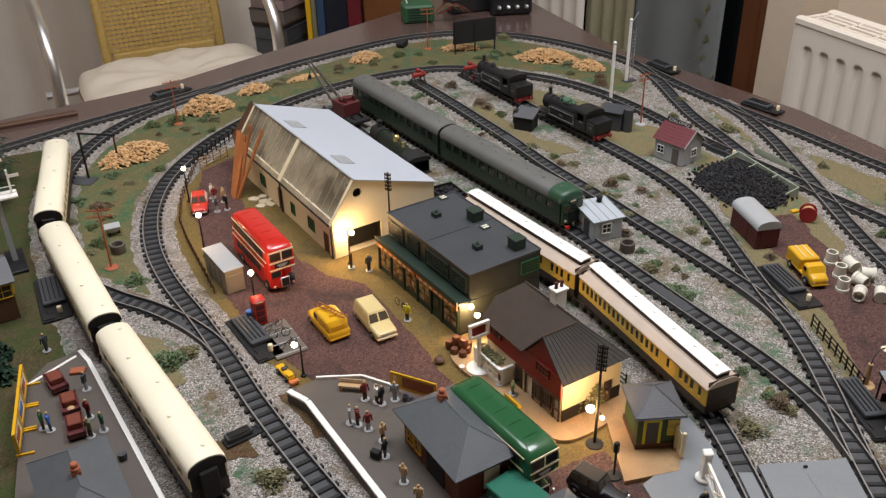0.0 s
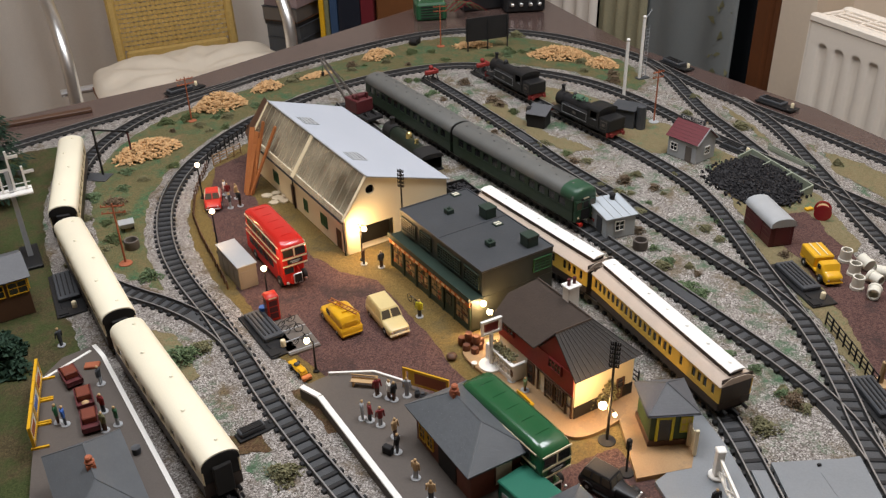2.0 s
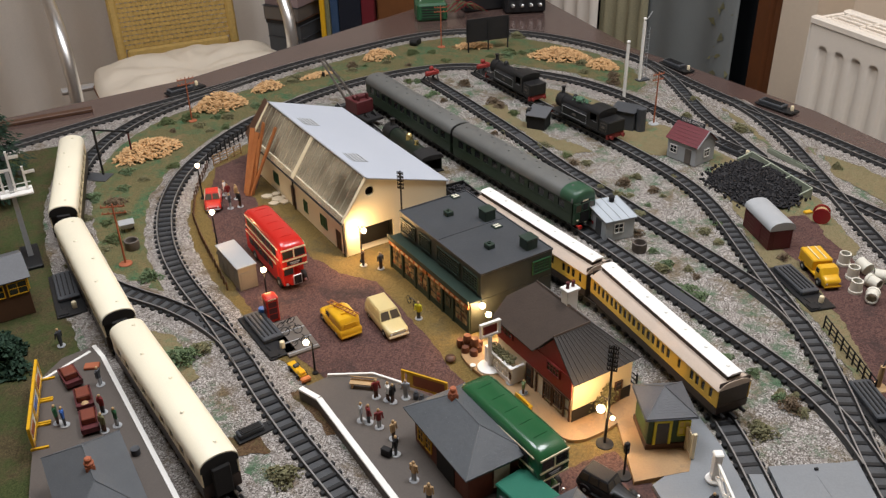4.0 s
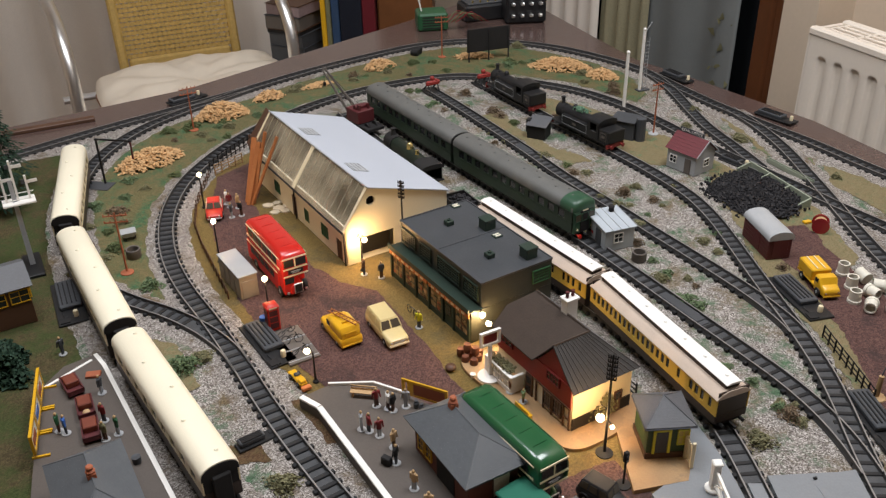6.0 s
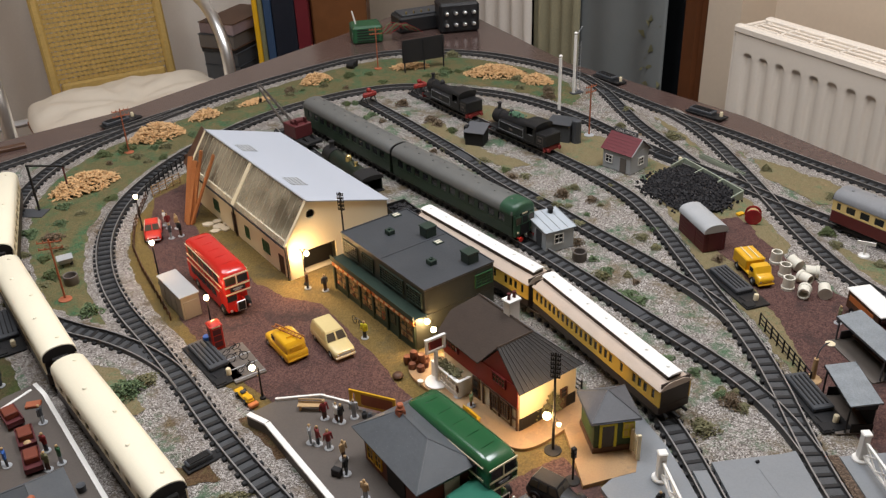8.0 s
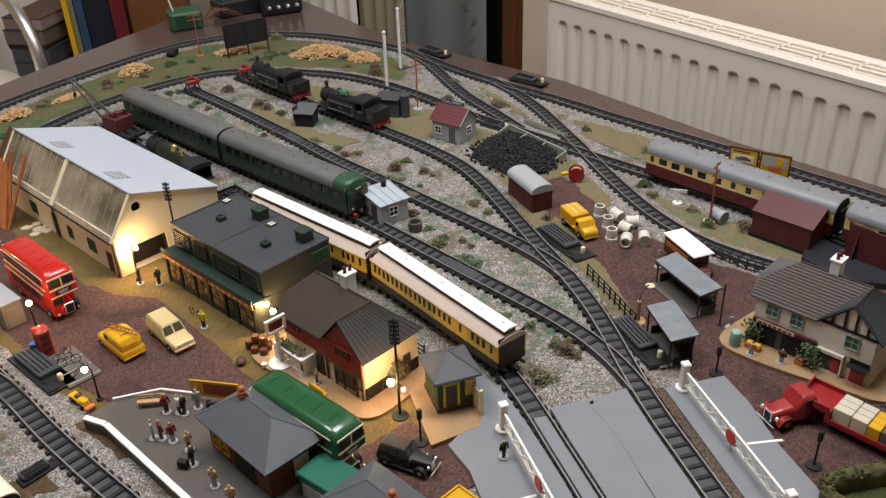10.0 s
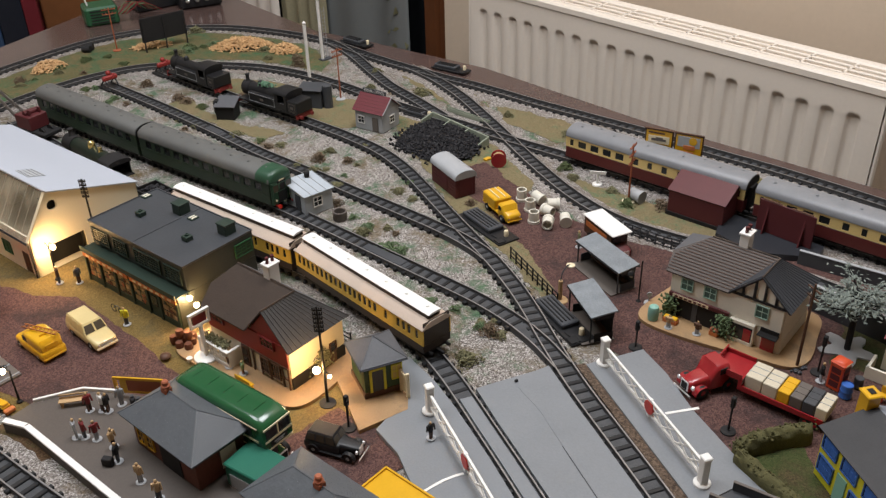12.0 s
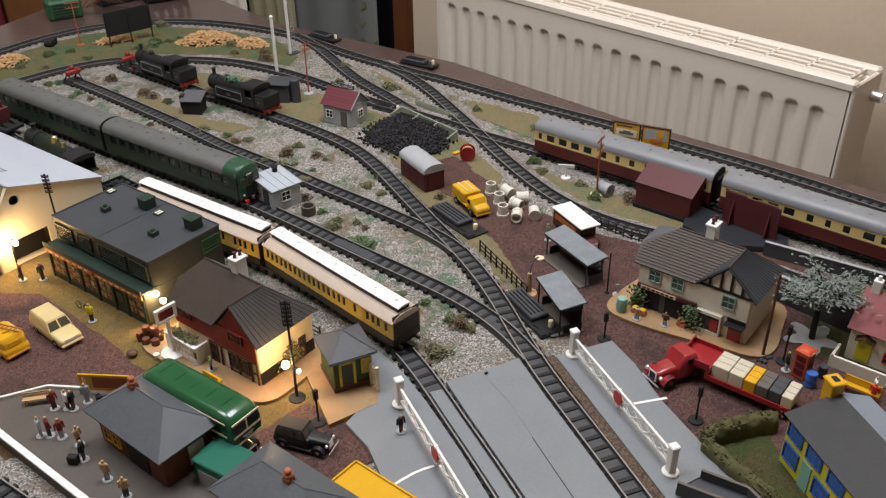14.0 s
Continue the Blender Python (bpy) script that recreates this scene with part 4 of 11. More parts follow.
    return c


def regular(n, w, a=-0.46, b=0.46):
    return [(a + (b - a) * (k + 0.5) / n, w) for k in range(n)]


# ivory-roofed coaches at the station
first = coach("dark coach with cream window panels and ivory roof", 0.2135, "gwr_brown", "cream", "cream_roof", regular(9, 0.052), width=0.0305, vents=5, group="ivory-roofed train at the platform")
i0 = along("I", (-0.2385, 0.5935))
spots = [i0, i0 + round(0.2380 / 0.004), i0 + round(0.4840 / 0.004)]
first.matrix_basis = on_rails("I", spots[0], 0.2135)
for i in spots[1:]:
    copy_thing(first, on_rails("I", i, 0.2135))

# chocolate and cream clerestory coaches
cl = coach("chocolate and golden cream coach with white clerestory roof", 0.196, "gwr_brown", "gwr_yellow", "white", [(-0.462 + 0.0385 * k, 0.0225) for k in range(17)] + [(0.235, 0.020), (0.325, 0.0225), (0.3635, 0.0225), (0.402, 0.0225), (0.455, 0.020)], sill=0.0050, waist=0.0220, top=0.040, clerestory=True, vents=7, gangway=False, group="clerestory coaches", end_mat="gwr_brown")
i0 = along("Hh", (0.192, 0.692))
cl.matrix_basis = on_rails("Hh", i0, 0.196)
copy_thing(cl, on_rails("Hh", i0 - round(0.206 / 0.004), 0.196))

# green two-car railcar
dm = coach("dark green railcar coach with weathered grey roof", 0.242, "dmu_green", "dmu_green", "dmu_roof", regular(12, 0.048), rise=0.0125, vents=15, group="green railcar", end_mat="matt_black")
i0 = along("G", (0.077, 1.035))
g = Geo()
for k in range(15):
    for y in (-0.0085, 0.0085):
        g.lathe([(0.0013, 0), (0.0011, 0.0006), (0.0004, 0.0009)], 7, (-0.112 + 0.016 * k, y, 0.0521))
tagged(part("roof_bump", g, "dmu_roof", dm), kind="stuff")
dm.matrix_basis = on_rails("G", i0, 0.242)
copy_thing(dm, on_rails("G", i0 - round(0.250 / 0.004), 0.242))
hl = 0.121
part("cab_roof", Geo().rings([[(x, y * k, 0.0425 + (z - 0.0425) * k + 0.0006) for y, z in arc_roof(0.0345, 0.0425, 0.0128)] for x, k in ((hl - 0.021, 1.0), (hl - 0.003, 1.0), (hl + 0.0022, 0.92), (hl + 0.004, 0.72))]), "lightened_green", dm, "green rounded cab roof", smooth=60)
part("cab_front", Geo().box(hl + 0.0022, 0, 0.0135, 0.003, 0.033, 0.029, 0.0012), "lightened_green", dm)
for y in (-0.0100, 0.0, 0.0100):
    ws = part("windscreen", Geo().box(hl + 0.0038, y, 0.0295, 0.0008, 0.0080, 0.0095, 0.0002), "car_glass", dm)
    part("windscreen_frame", Geo().box(hl + 0.0040, y, 0.0288, 0.0010, 0.0092, 0.0008).box(hl + 0.0040, y, 0.0388, 0.0010, 0.0092, 0.0008).box(hl + 0.0040, y - 0.0044, 0.0288, 0.0010, 0.0006, 0.0106).box(hl + 0.0040, y + 0.0044, 0.0288, 0.0010, 0.0006, 0.0106), "lightened_green", ws)
part("route_panel", Geo().box(hl + 0.0036, 0, 0.041, 0.0012, 0.008, 0.0025), "cream", dm)
for y in (-0.011, 0.011):
    part("lamp", Geo().cyl((hl + 0.003, y, 0.019), (hl + 0.0048, y, 0.019), 0.0013, n=8), "cream", dm)
    part("buffer", Geo().cyl((hl + 0.003, y, 0.0125), (hl + 0.009, y, 0.0125), 0.0012, n=8).cyl((hl + 0.0085, y, 0.0125), (hl + 0.0098, y, 0.0125), 0.0028, n=10), "red", dm)

# crimson and cream express
ex = coach("crimson and cream express coach with grey roof", 0.240, "crimson", "coach_cream", "roof_grey", [(-0.465, 0.022)] + [(-0.40 + 0.075 * k, 0.048) for k in range(4)] + [(-0.08, 0.03), (0.0, 0.024), (0.08, 0.03)] + [(0.175 + 0.075 * k, 0.048) for k in range(4)] + [(0.465, 0.022)], waist=0.0285, vents=10, group="crimson and cream express train")
i4 = along("B", (0.536, 0.938)) + 30
step = round(0.2525 / 0.004)
ex.matrix_basis = on_rails("B", i4, 0.240)
for k in (1, 2):
    copy_thing(ex, on_rails("B", i4 + k * step, 0.240))
iT = i4 + 2 * step + round(0.190 / 0.004)
iL = iT + round(0.152 / 0.004)


def express_engine():
    t = thing("tender", "black lined six-wheel locomotive tender heaped with coal", "tender", "crimson and cream express train")
    L = 0.098
    part("tank", Geo().box(0, 0, 0.014, L, 0.032, 0.019, 0.0012).rings([[(x, y, z) for y, z in ((-0.016, 0.033), (0.016, 0.033), (0.0125, 0.0405), (-0.0125, 0.0405))] for x in (-L / 2 + 0.002, L / 2 - 0.006)]), "black", t)
    g = Geo()
    for s in (-1, 1):
        y = s * 0.0163
        g.box(0, y, 0.0165, L * 0.93, 0.0004, 0.0007).box(0, y, 0.0318, L * 0.93, 0.0004, 0.0007).box(-L * 0.465, y, 0.0165, 0.0007, 0.0004, 0.016).box(L * 0.465, y, 0.0165, 0.0007, 0.0004, 0.016)
    part("lining", g, "ltgrey", t, "thin pale lining")
    part("emblem", Geo().box(0, 0.0163, 0.0225, 0.012, 0.0006, 0.004, 0.0001).box(0, -0.0163, 0.0225, 0.012, 0.0006, 0.004, 0.0001), "brass", t, "small gold emblem")
    g = Geo()
    random.seed(3)
    for _ in range(90):
        x, y = random.uniform(-L * 0.34, L * 0.36), random.uniform(-0.009, 0.009)
        g.ball((x, y, 0.040 + 0.003 * (1 - abs(y) / 0.01)), random.uniform(0.0012, 0.0024), 5, 3)
    tagged(part("coal_load", g, "coal", t, smooth=0), kind="stuff")
    part("frame", Geo().box(0, 0.0125, 0.0075, L, 0.0015, 0.008).box(0, -0.0125, 0.0075, L, 0.0015, 0.008).box(0, 0, 0.0105, L, 0.024, 0.0036), "matt_black", t)
    wheels(t, (-0.032, 0.0, 0.032), 1.15)
    t.matrix_basis = on_rails("B", iT, L)
    e = thing("steam_locomotive", "large black express steam locomotive with smoke deflectors", "locomotive", "crimson and cream express train")
    part("boiler", Geo().cyl((-0.045, 0, 0.0305), (0.062, 0, 0.0295), 0.0125, 0.0112, 20), "black", e, smooth=50)
    part("firebox", Geo().rings([[(x, 0.0145 * math.cos(a), 0.029 + 0.0142 * math.sin(a)) for a in [math.pi * k / 12 for k in range(13)]] + [(x, -0.0145, 0.016), (x, 0.0145, 0.016)] for x in (-0.072, -0.038)]), "black", e, smooth=50)
    part("smokebox", Geo().cyl((0.058, 0, 0.0295), (0.083, 0, 0.0295), 0.0119, n=20).cyl((0.083, 0, 0.0295), (0.0846, 0, 0.0295), 0.0098, 0.008, 20), "matt_black", e, smooth=50)
    part("cab", Geo().box(-0.085, 0.0155, 0.016, 0.026, 0.0012, 0.020, 0.0003).box(-0.085, -0.0155, 0.016, 0.026, 0.0012, 0.020, 0.0003).box(-0.073, 0, 0.016, 0.0014, 0.031, 0.022), "black", e)
    part("cab_roof", Geo().rings([[(x, y, z) for y, z in arc_roof(0.033, 0.0355, 0.0095)] for x in (-0.101, -0.070)]), "black", e, smooth=50)
    part("chimney", Geo().lathe([(0.0052, 0), (0.0042, 0.002), (0.0042, 0.005), (0.005, 0.006)], 14, (0.070, 0, 0.0405)), "matt_black", e)
    part("dome", Geo().lathe([(0.0062, 0), (0.0056, 0.002), (0.0035, 0.0042), (0.001, 0.0048)], 14, (0.012, 0, 0.0415)), "black", e, smooth=50)
    part("footplate", Geo().box(-0.003, 0, 0.0155, 0.19, 0.0335, 0.0014, 0.0003), "black", e)
    part("nameplate", Geo().box(0.02, 0.0125, 0.031, 0.016, 0.001, 0.0026).box(0.02, -0.0125, 0.031, 0.016, 0.001, 0.0026), "brass", e, "small brass nameplate")
    for s in (-1, 1):
        part("smoke_deflector", Geo().box(0.074, s * 0.0155, 0.017, 0.024, 0.0007, 0.017), "black", e)
        part("cylinder_block", Geo().cyl((0.052, s * 0.0135, 0.0125), (0.074, s * 0.0135, 0.0125), 0.0045, n=12), "black", e)
        part("coupling_rod", Geo().box(-0.005, s * 0.0128, 0.0118, 0.075, 0.0010, 0.0022).box(0.03, s * 0.0138, 0.0130, 0.05, 0.0010, 0.0016), "rail", e, "bright steel coupling rod")
        part("buffer", Geo().cyl((0.092, s * 0.0105, 0.0125), (0.099, s * 0.0105, 0.0125), 0.0013, n=8).cyl((0.0985, s * 0.0105, 0.0125), (0.0998, s * 0.0105, 0.0125), 0.003, n=10), "matt_black", e)
    part("frame", Geo().box(-0.005, 0, 0.0075, 0.16, 0.012, 0.0085), "matt_black", e)
    part("buffer_beam", Geo().box(0.0925, 0, 0.0095, 0.0016, 0.032, 0.006), "matt_black", e)
    wheels(e, (-0.04, -0.005, 0.03), 1.75)
    wheels(e, (0.058, 0.082), 0.85)
    e.matrix_basis = on_rails("B", iL, 0.19)


express_engine()


def tank_engine(label, key, near, flip=False):
    e = thing("tank_locomotive", label, "locomotive", "black tank locomotives")
    part("side_tank", Geo().box(-0.002, 0.0125, 0.0165, 0.062, 0.007, 0.0135, 0.0008).box(-0.002, -0.0125, 0.0165, 0.062, 0.007, 0.0135, 0.0008), "black", e)
    g = Geo()
    for s in (-1, 1):
        y = s * 0.01615
        g.box(-0.002, y, 0.0178, 0.058, 0.0003, 0.0006).box(-0.002, y, 0.0288, 0.058, 0.0003, 0.0006).box(-0.0305, y, 0.0178, 0.0006, 0.0003, 0.011).box(0.0265, y, 0.0178, 0.0006, 0.0003, 0.011)
        y = s * 0.0158
        g.box(-0.050, y, 0.0186, 0.013, 0.0004, 0.0005).box(-0.050, y, 0.0262, 0.013, 0.0004, 0.0005)
    part("lining", g, "ltgrey", e, "thin pale lining")
    part("emblem", Geo().box(-0.002, 0.0163, 0.0215, 0.008, 0.0005, 0.003).box(-0.002, -0.0163, 0.0215, 0.008, 0.0005, 0.003), "grey", e, "tiny pale emblem")
    part("boiler", Geo().cyl((-0.033, 0, 0.0285), (0.040, 0, 0.0285), 0.0098, n=18), "black", e, smooth=50)
    part("smokebox", Geo().cyl((0.036, 0, 0.0285), (0.051, 0, 0.0285), 0.0104, n=18).cyl((0.051, 0, 0.0285), (0.0525, 0, 0.0285), 0.0088, 0.007, 18), "matt_black", e, smooth=50)
    part("chimney", Geo().lathe([(0.0042, 0), (0.0028, 0.002), (0.0026, 0.0085), (0.0038, 0.0095), (0.0034, 0.0105)], 12, (0.045, 0, 0.0375)), "matt_black", e)
    part("dome", Geo().lathe([(0.0046, 0), (0.0042, 0.003), (0.0028, 0.0058), (0.0008, 0.0066)], 12, (0.016, 0, 0.0375)), "black", e, smooth=50)
    part("cab", Geo().box(-0.045, 0, 0.0165, 0.026, 0.0325, 0.010, 0.0006).box(-0.0335, 0, 0.026, 0.0014, 0.0325, 0.0125).box(-0.0575, 0, 0.026, 0.0014, 0.0325, 0.0125).box(-0.036, 0.0156, 0.026, 0.006, 0.0012, 0.0125).box(-0.036, -0.0156, 0.026, 0.006, 0.0012, 0.0125).box(-0.0555, 0.0156, 0.026, 0.005, 0.0012, 0.0125).box(-0.0555, -0.0156, 0.026, 0.005, 0.0012, 0.0125), "black", e)
    part("cab_roof", Geo().rings([[(x, y, z) for y, z in arc_roof(0.033, 0.0385, 0.0055)] for x in (-0.060, -0.031)]), "black", e, smooth=50)
    part("bunker", Geo().box(-0.069, 0, 0.0165, 0.022, 0.031, 0.0165, 0.0008), "black", e)
    for sd in (-1, 1):
        y = sd * 0.0157
        part("number_panel", Geo().box(-0.069, y, 0.0190, 0.0130, 0.0004, 0.0107, 0.0001), "grey", e, "pale lined number panel")
        part("panel_field", Geo().box(-0.069, y + sd * 0.0002, 0.0198, 0.0114, 0.0004, 0.0091, 0.0001), "black", e)
        part("number_plate", Geo().box(-0.069, y + sd * 0.0004, 0.0225, 0.0070, 0.0004, 0.0035, 0.0001), "grey", e)
    part("footplate", Geo().box(-0.011, 0, 0.0148, 0.132, 0.0325, 0.0018, 0.0003), "black", e)
    part("frame", Geo().box(-0.011, 0, 0.0075, 0.118, 0.0115, 0.008), "matt_black", e)
    for x in (-0.0775, 0.0555):
        part("buffer_beam", Geo().box(x, 0, 0.0095, 0.0016, 0.0325, 0.006), "beam_red", e, "dull red buffer beam")
        for s in (-1, 1):
            d = 1 if x > 0 else -1
            part("buffer", Geo().cyl((x, s * 0.0105, 0.0125), (x + d * 0.006, s * 0.0105, 0.0125), 0.0012, n=8).cyl((x + d * 0.0055, s * 0.0105, 0.0125), (x + d * 0.0068, s * 0.0105, 0.0125), 0.0028, n=10), "beam_red", e)
    wheels(e, (-0.026, 0.002, 0.030), 1.3)
    wheels(e, (-0.062,), 0.9)
    i = along(key, near)
    m = on_rails(key, i, 0.11)
    e.matrix_basis = (m @ pose(0, 0, 0, 0, 0, 180) if flip else m) @ Matrix.Diagonal((0.94, 1.0, 1.08, 1))
    return e


te = tank_engine("black lined tank locomotive, green flock tuft on its boiler", "E", (0.183, 1.2465), True)
random.seed(44)
g = Geo()
for _ in range(70):
    g.ball((0.002 + random.gauss(0, 0.006), random.gauss(0, 0.0045), 0.0385 + random.uniform(0, 0.0035)), random.uniform(0.0010, 0.0022), 5, 3)
tagged(part("moss", g, "flock_green", te, "tuft of pale green flock", smooth=0), kind="stuff")
tank_engine("black lined tank locomotive parked at the buffer stop", "E", (0.0865, 1.3985), True)


def stabled_engine():
    """Dark engine and tender standing behind the shed."""
    e = thing("steam_locomotive", "dark green steam locomotive with a bright brass dome behind the shed", "locomotive")
    part("boiler", Geo().cyl((-0.045, 0, 0.028), (0.038, 0, 0.028), 0.0105, n=18), "engine_green", e, smooth=50)
    part("smokebox", Geo().cyl((0.038, 0, 0.028), (0.060, 0, 0.028), 0.0115, n=18), "matt_black", e, smooth=50)
    part("dome", Geo().lathe([(0.005, 0), (0.0048, 0.004), (0.0034, 0.008), (0.0008, 0.0092)], 14, (-0.004, 0, 0.0375)), "brass", e, "polished brass dome", smooth=60)
    part("safety_valve", Geo().lathe([(0.0035, 0), (0.0024, 0.003), (0.003, 0.006), (0.001, 0.0065)], 12, (-0.026, 0, 0.0375)), "brass", e, "polished brass safety valve")
    part("chimney", Geo().lathe([(0.0045, 0), (0.0032, 0.002), (0.003, 0.009), (0.0042, 0.010)], 12, (0.049, 0, 0.0385)), "matt_black", e)
    part("cab", Geo().box(-0.058, 0.0145, 0.016, 0.022, 0.0012, 0.019).box(-0.058, -0.0145, 0.016, 0.022, 0.0012, 0.019).box(-0.047, 0, 0.016, 0.0014, 0.029, 0.02), "engine_green", e)
    part("cab_roof", Geo().rings([[(x, y, z) for y, z in arc_roof(0.031, 0.0345, 0.006)] for x in (-0.072, -0.045)]), "matt_black", e, smooth=50)
    part("footplate", Geo().box(-0.005, 0, 0.015, 0.135, 0.0325, 0.0016), "matt_black", e)
    part("frame", Geo().box(-0.005, 0, 0.0075, 0.12, 0.011, 0.008), "matt_black", e)
    wheels(e, (-0.03, 0.0, 0.03), 1.5)
    i = along("Hh", (-0.068, 1.128))
    e.matrix_basis = on_rails("Hh", i, 0.11) @ pose(0, 0, 0, 0, 0, 180)
    w = thing("coal_wagon", "black open wagon heaped with coal", "wagon")
    part("body", Geo().box(0, 0.0145, 0.0135, 0.072, 0.0014, 0.012).box(0, -0.0145, 0.0135, 0.072, 0.0014, 0.012).box(0.0355, 0, 0.0135, 0.0014, 0.0305, 0.012).box(-0.0355, 0, 0.0135, 0.0014, 0.0305, 0.012).box(0, 0, 0.0125, 0.072, 0.0305, 0.0014), "matt_black", w)
    g = Geo()
    random.seed(5)
    for _ in range(150):
        x, y = random.uniform(-0.032, 0.032), random.uniform(-0.0125, 0.0125)
        g.ball((x, y, 0.022 + 0.003 * math.cos(x * 40) * math.cos(y * 90)), random.uniform(0.0012, 0.0024), 5, 3)
    tagged(part("coal_load", g, "coal", w, smooth=0), kind="stuff")
    part("frame", Geo().box(0, 0, 0.0085, 0.07, 0.014, 0.005), "matt_black", w)
    wheels(w, (-0.02, 0.02))
    w.matrix_basis = on_rails("Hh", along("Hh", (0.012, 0.985)), 0.07)


stabled_engine()


def crane():
    c = thing("rail_crane", "maroon breakdown crane with a grey lattice jib", "crane")
    part("cab", Geo().box(0, 0, 0.016, 0.032, 0.030, 0.020, 0.001), "maroon", c)
    part("winch", Geo().cyl((0.002, -0.011, 0.038), (0.002, 0.011, 0.038), 0.004, n=12).box(0.010, 0.008, 0.036, 0.006, 0.002, 0.008).box(0.010, -0.008, 0.036, 0.006, 0.002, 0.008), "maroon", c)
    part("wagon", Geo().box(0.004, 0, 0.0105, 0.075, 0.030, 0.005, 0.0006), "matt_black", c)
    wheels(c, (-0.022, 0.028))
    foot, tip = (-0.014, 0.018), (-0.097, 0.070)
    g = Geo()
    N = 9
    for s in (-1, 1):
        for dz in (0.0, 0.006):
            g.cyl((foot[0], s * 0.008, foot[1] + dz), (tip[0], s * 0.0025, tip[1] + dz * 0.3), 0.0012, n=5)
        for k in range(N):
            a, b = k / N, (k + 1) / N
            pa = (foot[0] + (tip[0] - foot[0]) * a, s * (0.008 - 0.0055 * a), foot[1] + (tip[1] - foot[1]) * a + (0.006 if k % 2 else 0))
            pb = (foot[0] + (tip[0] - foot[0]) * b, s * (0.008 - 0.0055 * b), foot[1] + (tip[1] - foot[1]) * b + (0 if k % 2 else 0.005))
            g.cyl(pa, pb, 0.0008, n=4)
    for k in range(N):
        a = k / N
        x, z, w = foot[0] + (tip[0] - foot[0]) * a, foot[1] + (tip[1] - foot[1]) * a, 0.008 - 0.0055 * a
        g.cyl((x, -w, z), (x, w, z), 0.0006, n=4)
    part("jib", g, "grey", c, "grey lattice jib")
    part("rope", Geo().cyl((0.002, 0, 0.040), (tip[0], 0, tip[1] + 0.002), 0.0004, n=4), "matt_black", c)
    part("hook_block", Geo().cyl((tip[0] - 0.001, 0, tip[1]), (tip[0] - 0.001, 0, 0.05), 0.0004, n=4).box(tip[0] - 0.001, 0, 0.044, 0.004, 0.003, 0.006), "matt_black", c)
    c.matrix_basis = pose(-0.150, 1.283, 0, 0, 0, -50)


crane()


def buffer_stop(key, end):
    line = LINES[key]
    a, b = (line[0], line[3]) if end == 0 else (line[-1], line[-4])
    s = thing("buffer_stop", "black buffer stop with a red lamp-shaped beam", "buffer stop", "buffer stops", x=a.x, y=a.y, rz=heading(a, b))
    g = Geo()
    for t in (-1, 1):
        g.tube([(0.016, t * 0.008, 0.004), (0.004, t * 0.009, 0.017), (-0.010, t * 0.009, 0.004)], 0.0013, 6)
    g.box(0.003, 0, 0.0005, 0.034, 0.028, 0.004, 0.001)
    part("frame", g, "black", s)
    part("beam", Geo().box(0.006, 0, 0.0145, 0.006, 0.026, 0.008, 0.002).ball((0.004, 0, 0.0255), 0.0042).ball((0.006, 0.006, 0.022), 0.003), "buffer_red", s, "red buffer beam and lamp")


buffer_stop("F", 0)
buffer_stop("E", 0)
# short maroon van standing off the rails in the yard
v = thing("goods_van", "maroon goods van body with a pale grey arched roof", "wagon", x=0.3575, y=0.919, rz=-79)
v.scale = (0.92, 0.93, 1.0)
part("body", Geo().box(0, 0, 0.0006, 0.066, 0.030, 0.026, 0.0008), "maroon", v)
for s in (-1, 1):
    part("door", Geo().box(0.002, s * 0.0152, 0.003, 0.018, 0.0008, 0.022, 0.0003), "maroon", v)
    for k in range(4):
        part("plank_line", Geo().box(0, s * 0.0151, 0.0055 + 0.005 * k, 0.064, 0.0004, 0.0005), "wood_dark", v)
part("end_door", Geo().box(0.0334, 0, 0.003, 0.0008, 0.020, 0.022, 0.0003), "maroon", v)
part("roof", Geo().rings([[(x, y, z) for y, z in arc_roof(0.031, 0.0262, 0.0095)] for x in (-0.034, 0.034)]), "ltgrey", v, "pale grey arched roof", smooth=50)

# ---- buildings ----
def window_unit(parent, x, y, z, w, h, axis="y", frame_mat="white", pane_mat="dark_glass", bars=(1, 1), out=0.0006, label=""):
    """A framed window on a wall: axis is the way the wall runs; out is the side on which the frame stands proud."""
    def bx(g, a, zz, la, lz, t, o):
        if axis == "y":
            g.box(x + o, y + a, z + zz, t, la, lz)
        else:
            g.box(x + a, y + o, z + zz, la, t, lz)
        return g
    s = 1 if out > 0 else -1
    win = part("window", bx(Geo(), 0, 0, w, h, 0.0008, s * 0.0002), pane_mat, parent, label)
    g = Geo()
    f = 0.0009
    bx(g, 0, -f, w + 2 * f, f, 0.0016, s * 0.0006)
    bx(g, 0, h, w + 2 * f, f, 0.0016, s * 0.0006)
    bx(g, -w / 2 - f / 2, 0, f, h, 0.0016, s * 0.0006)
    bx(g, w / 2 + f / 2, 0, f, h, 0.0016, s * 0.0006)
    for k in range(bars[0]):
        bx(g, -w / 2 + w * (k + 1) / (bars[0] + 1), 0, 0.0006, h, 0.0012, s * 0.0004)
    for k in range(bars[1]):
        bx(g, 0, h * (k + 1) / (bars[1] + 1), w, 0.0006, 0.0012, s * 0.0004)
    part("frame", g, frame_mat, win)
    return win


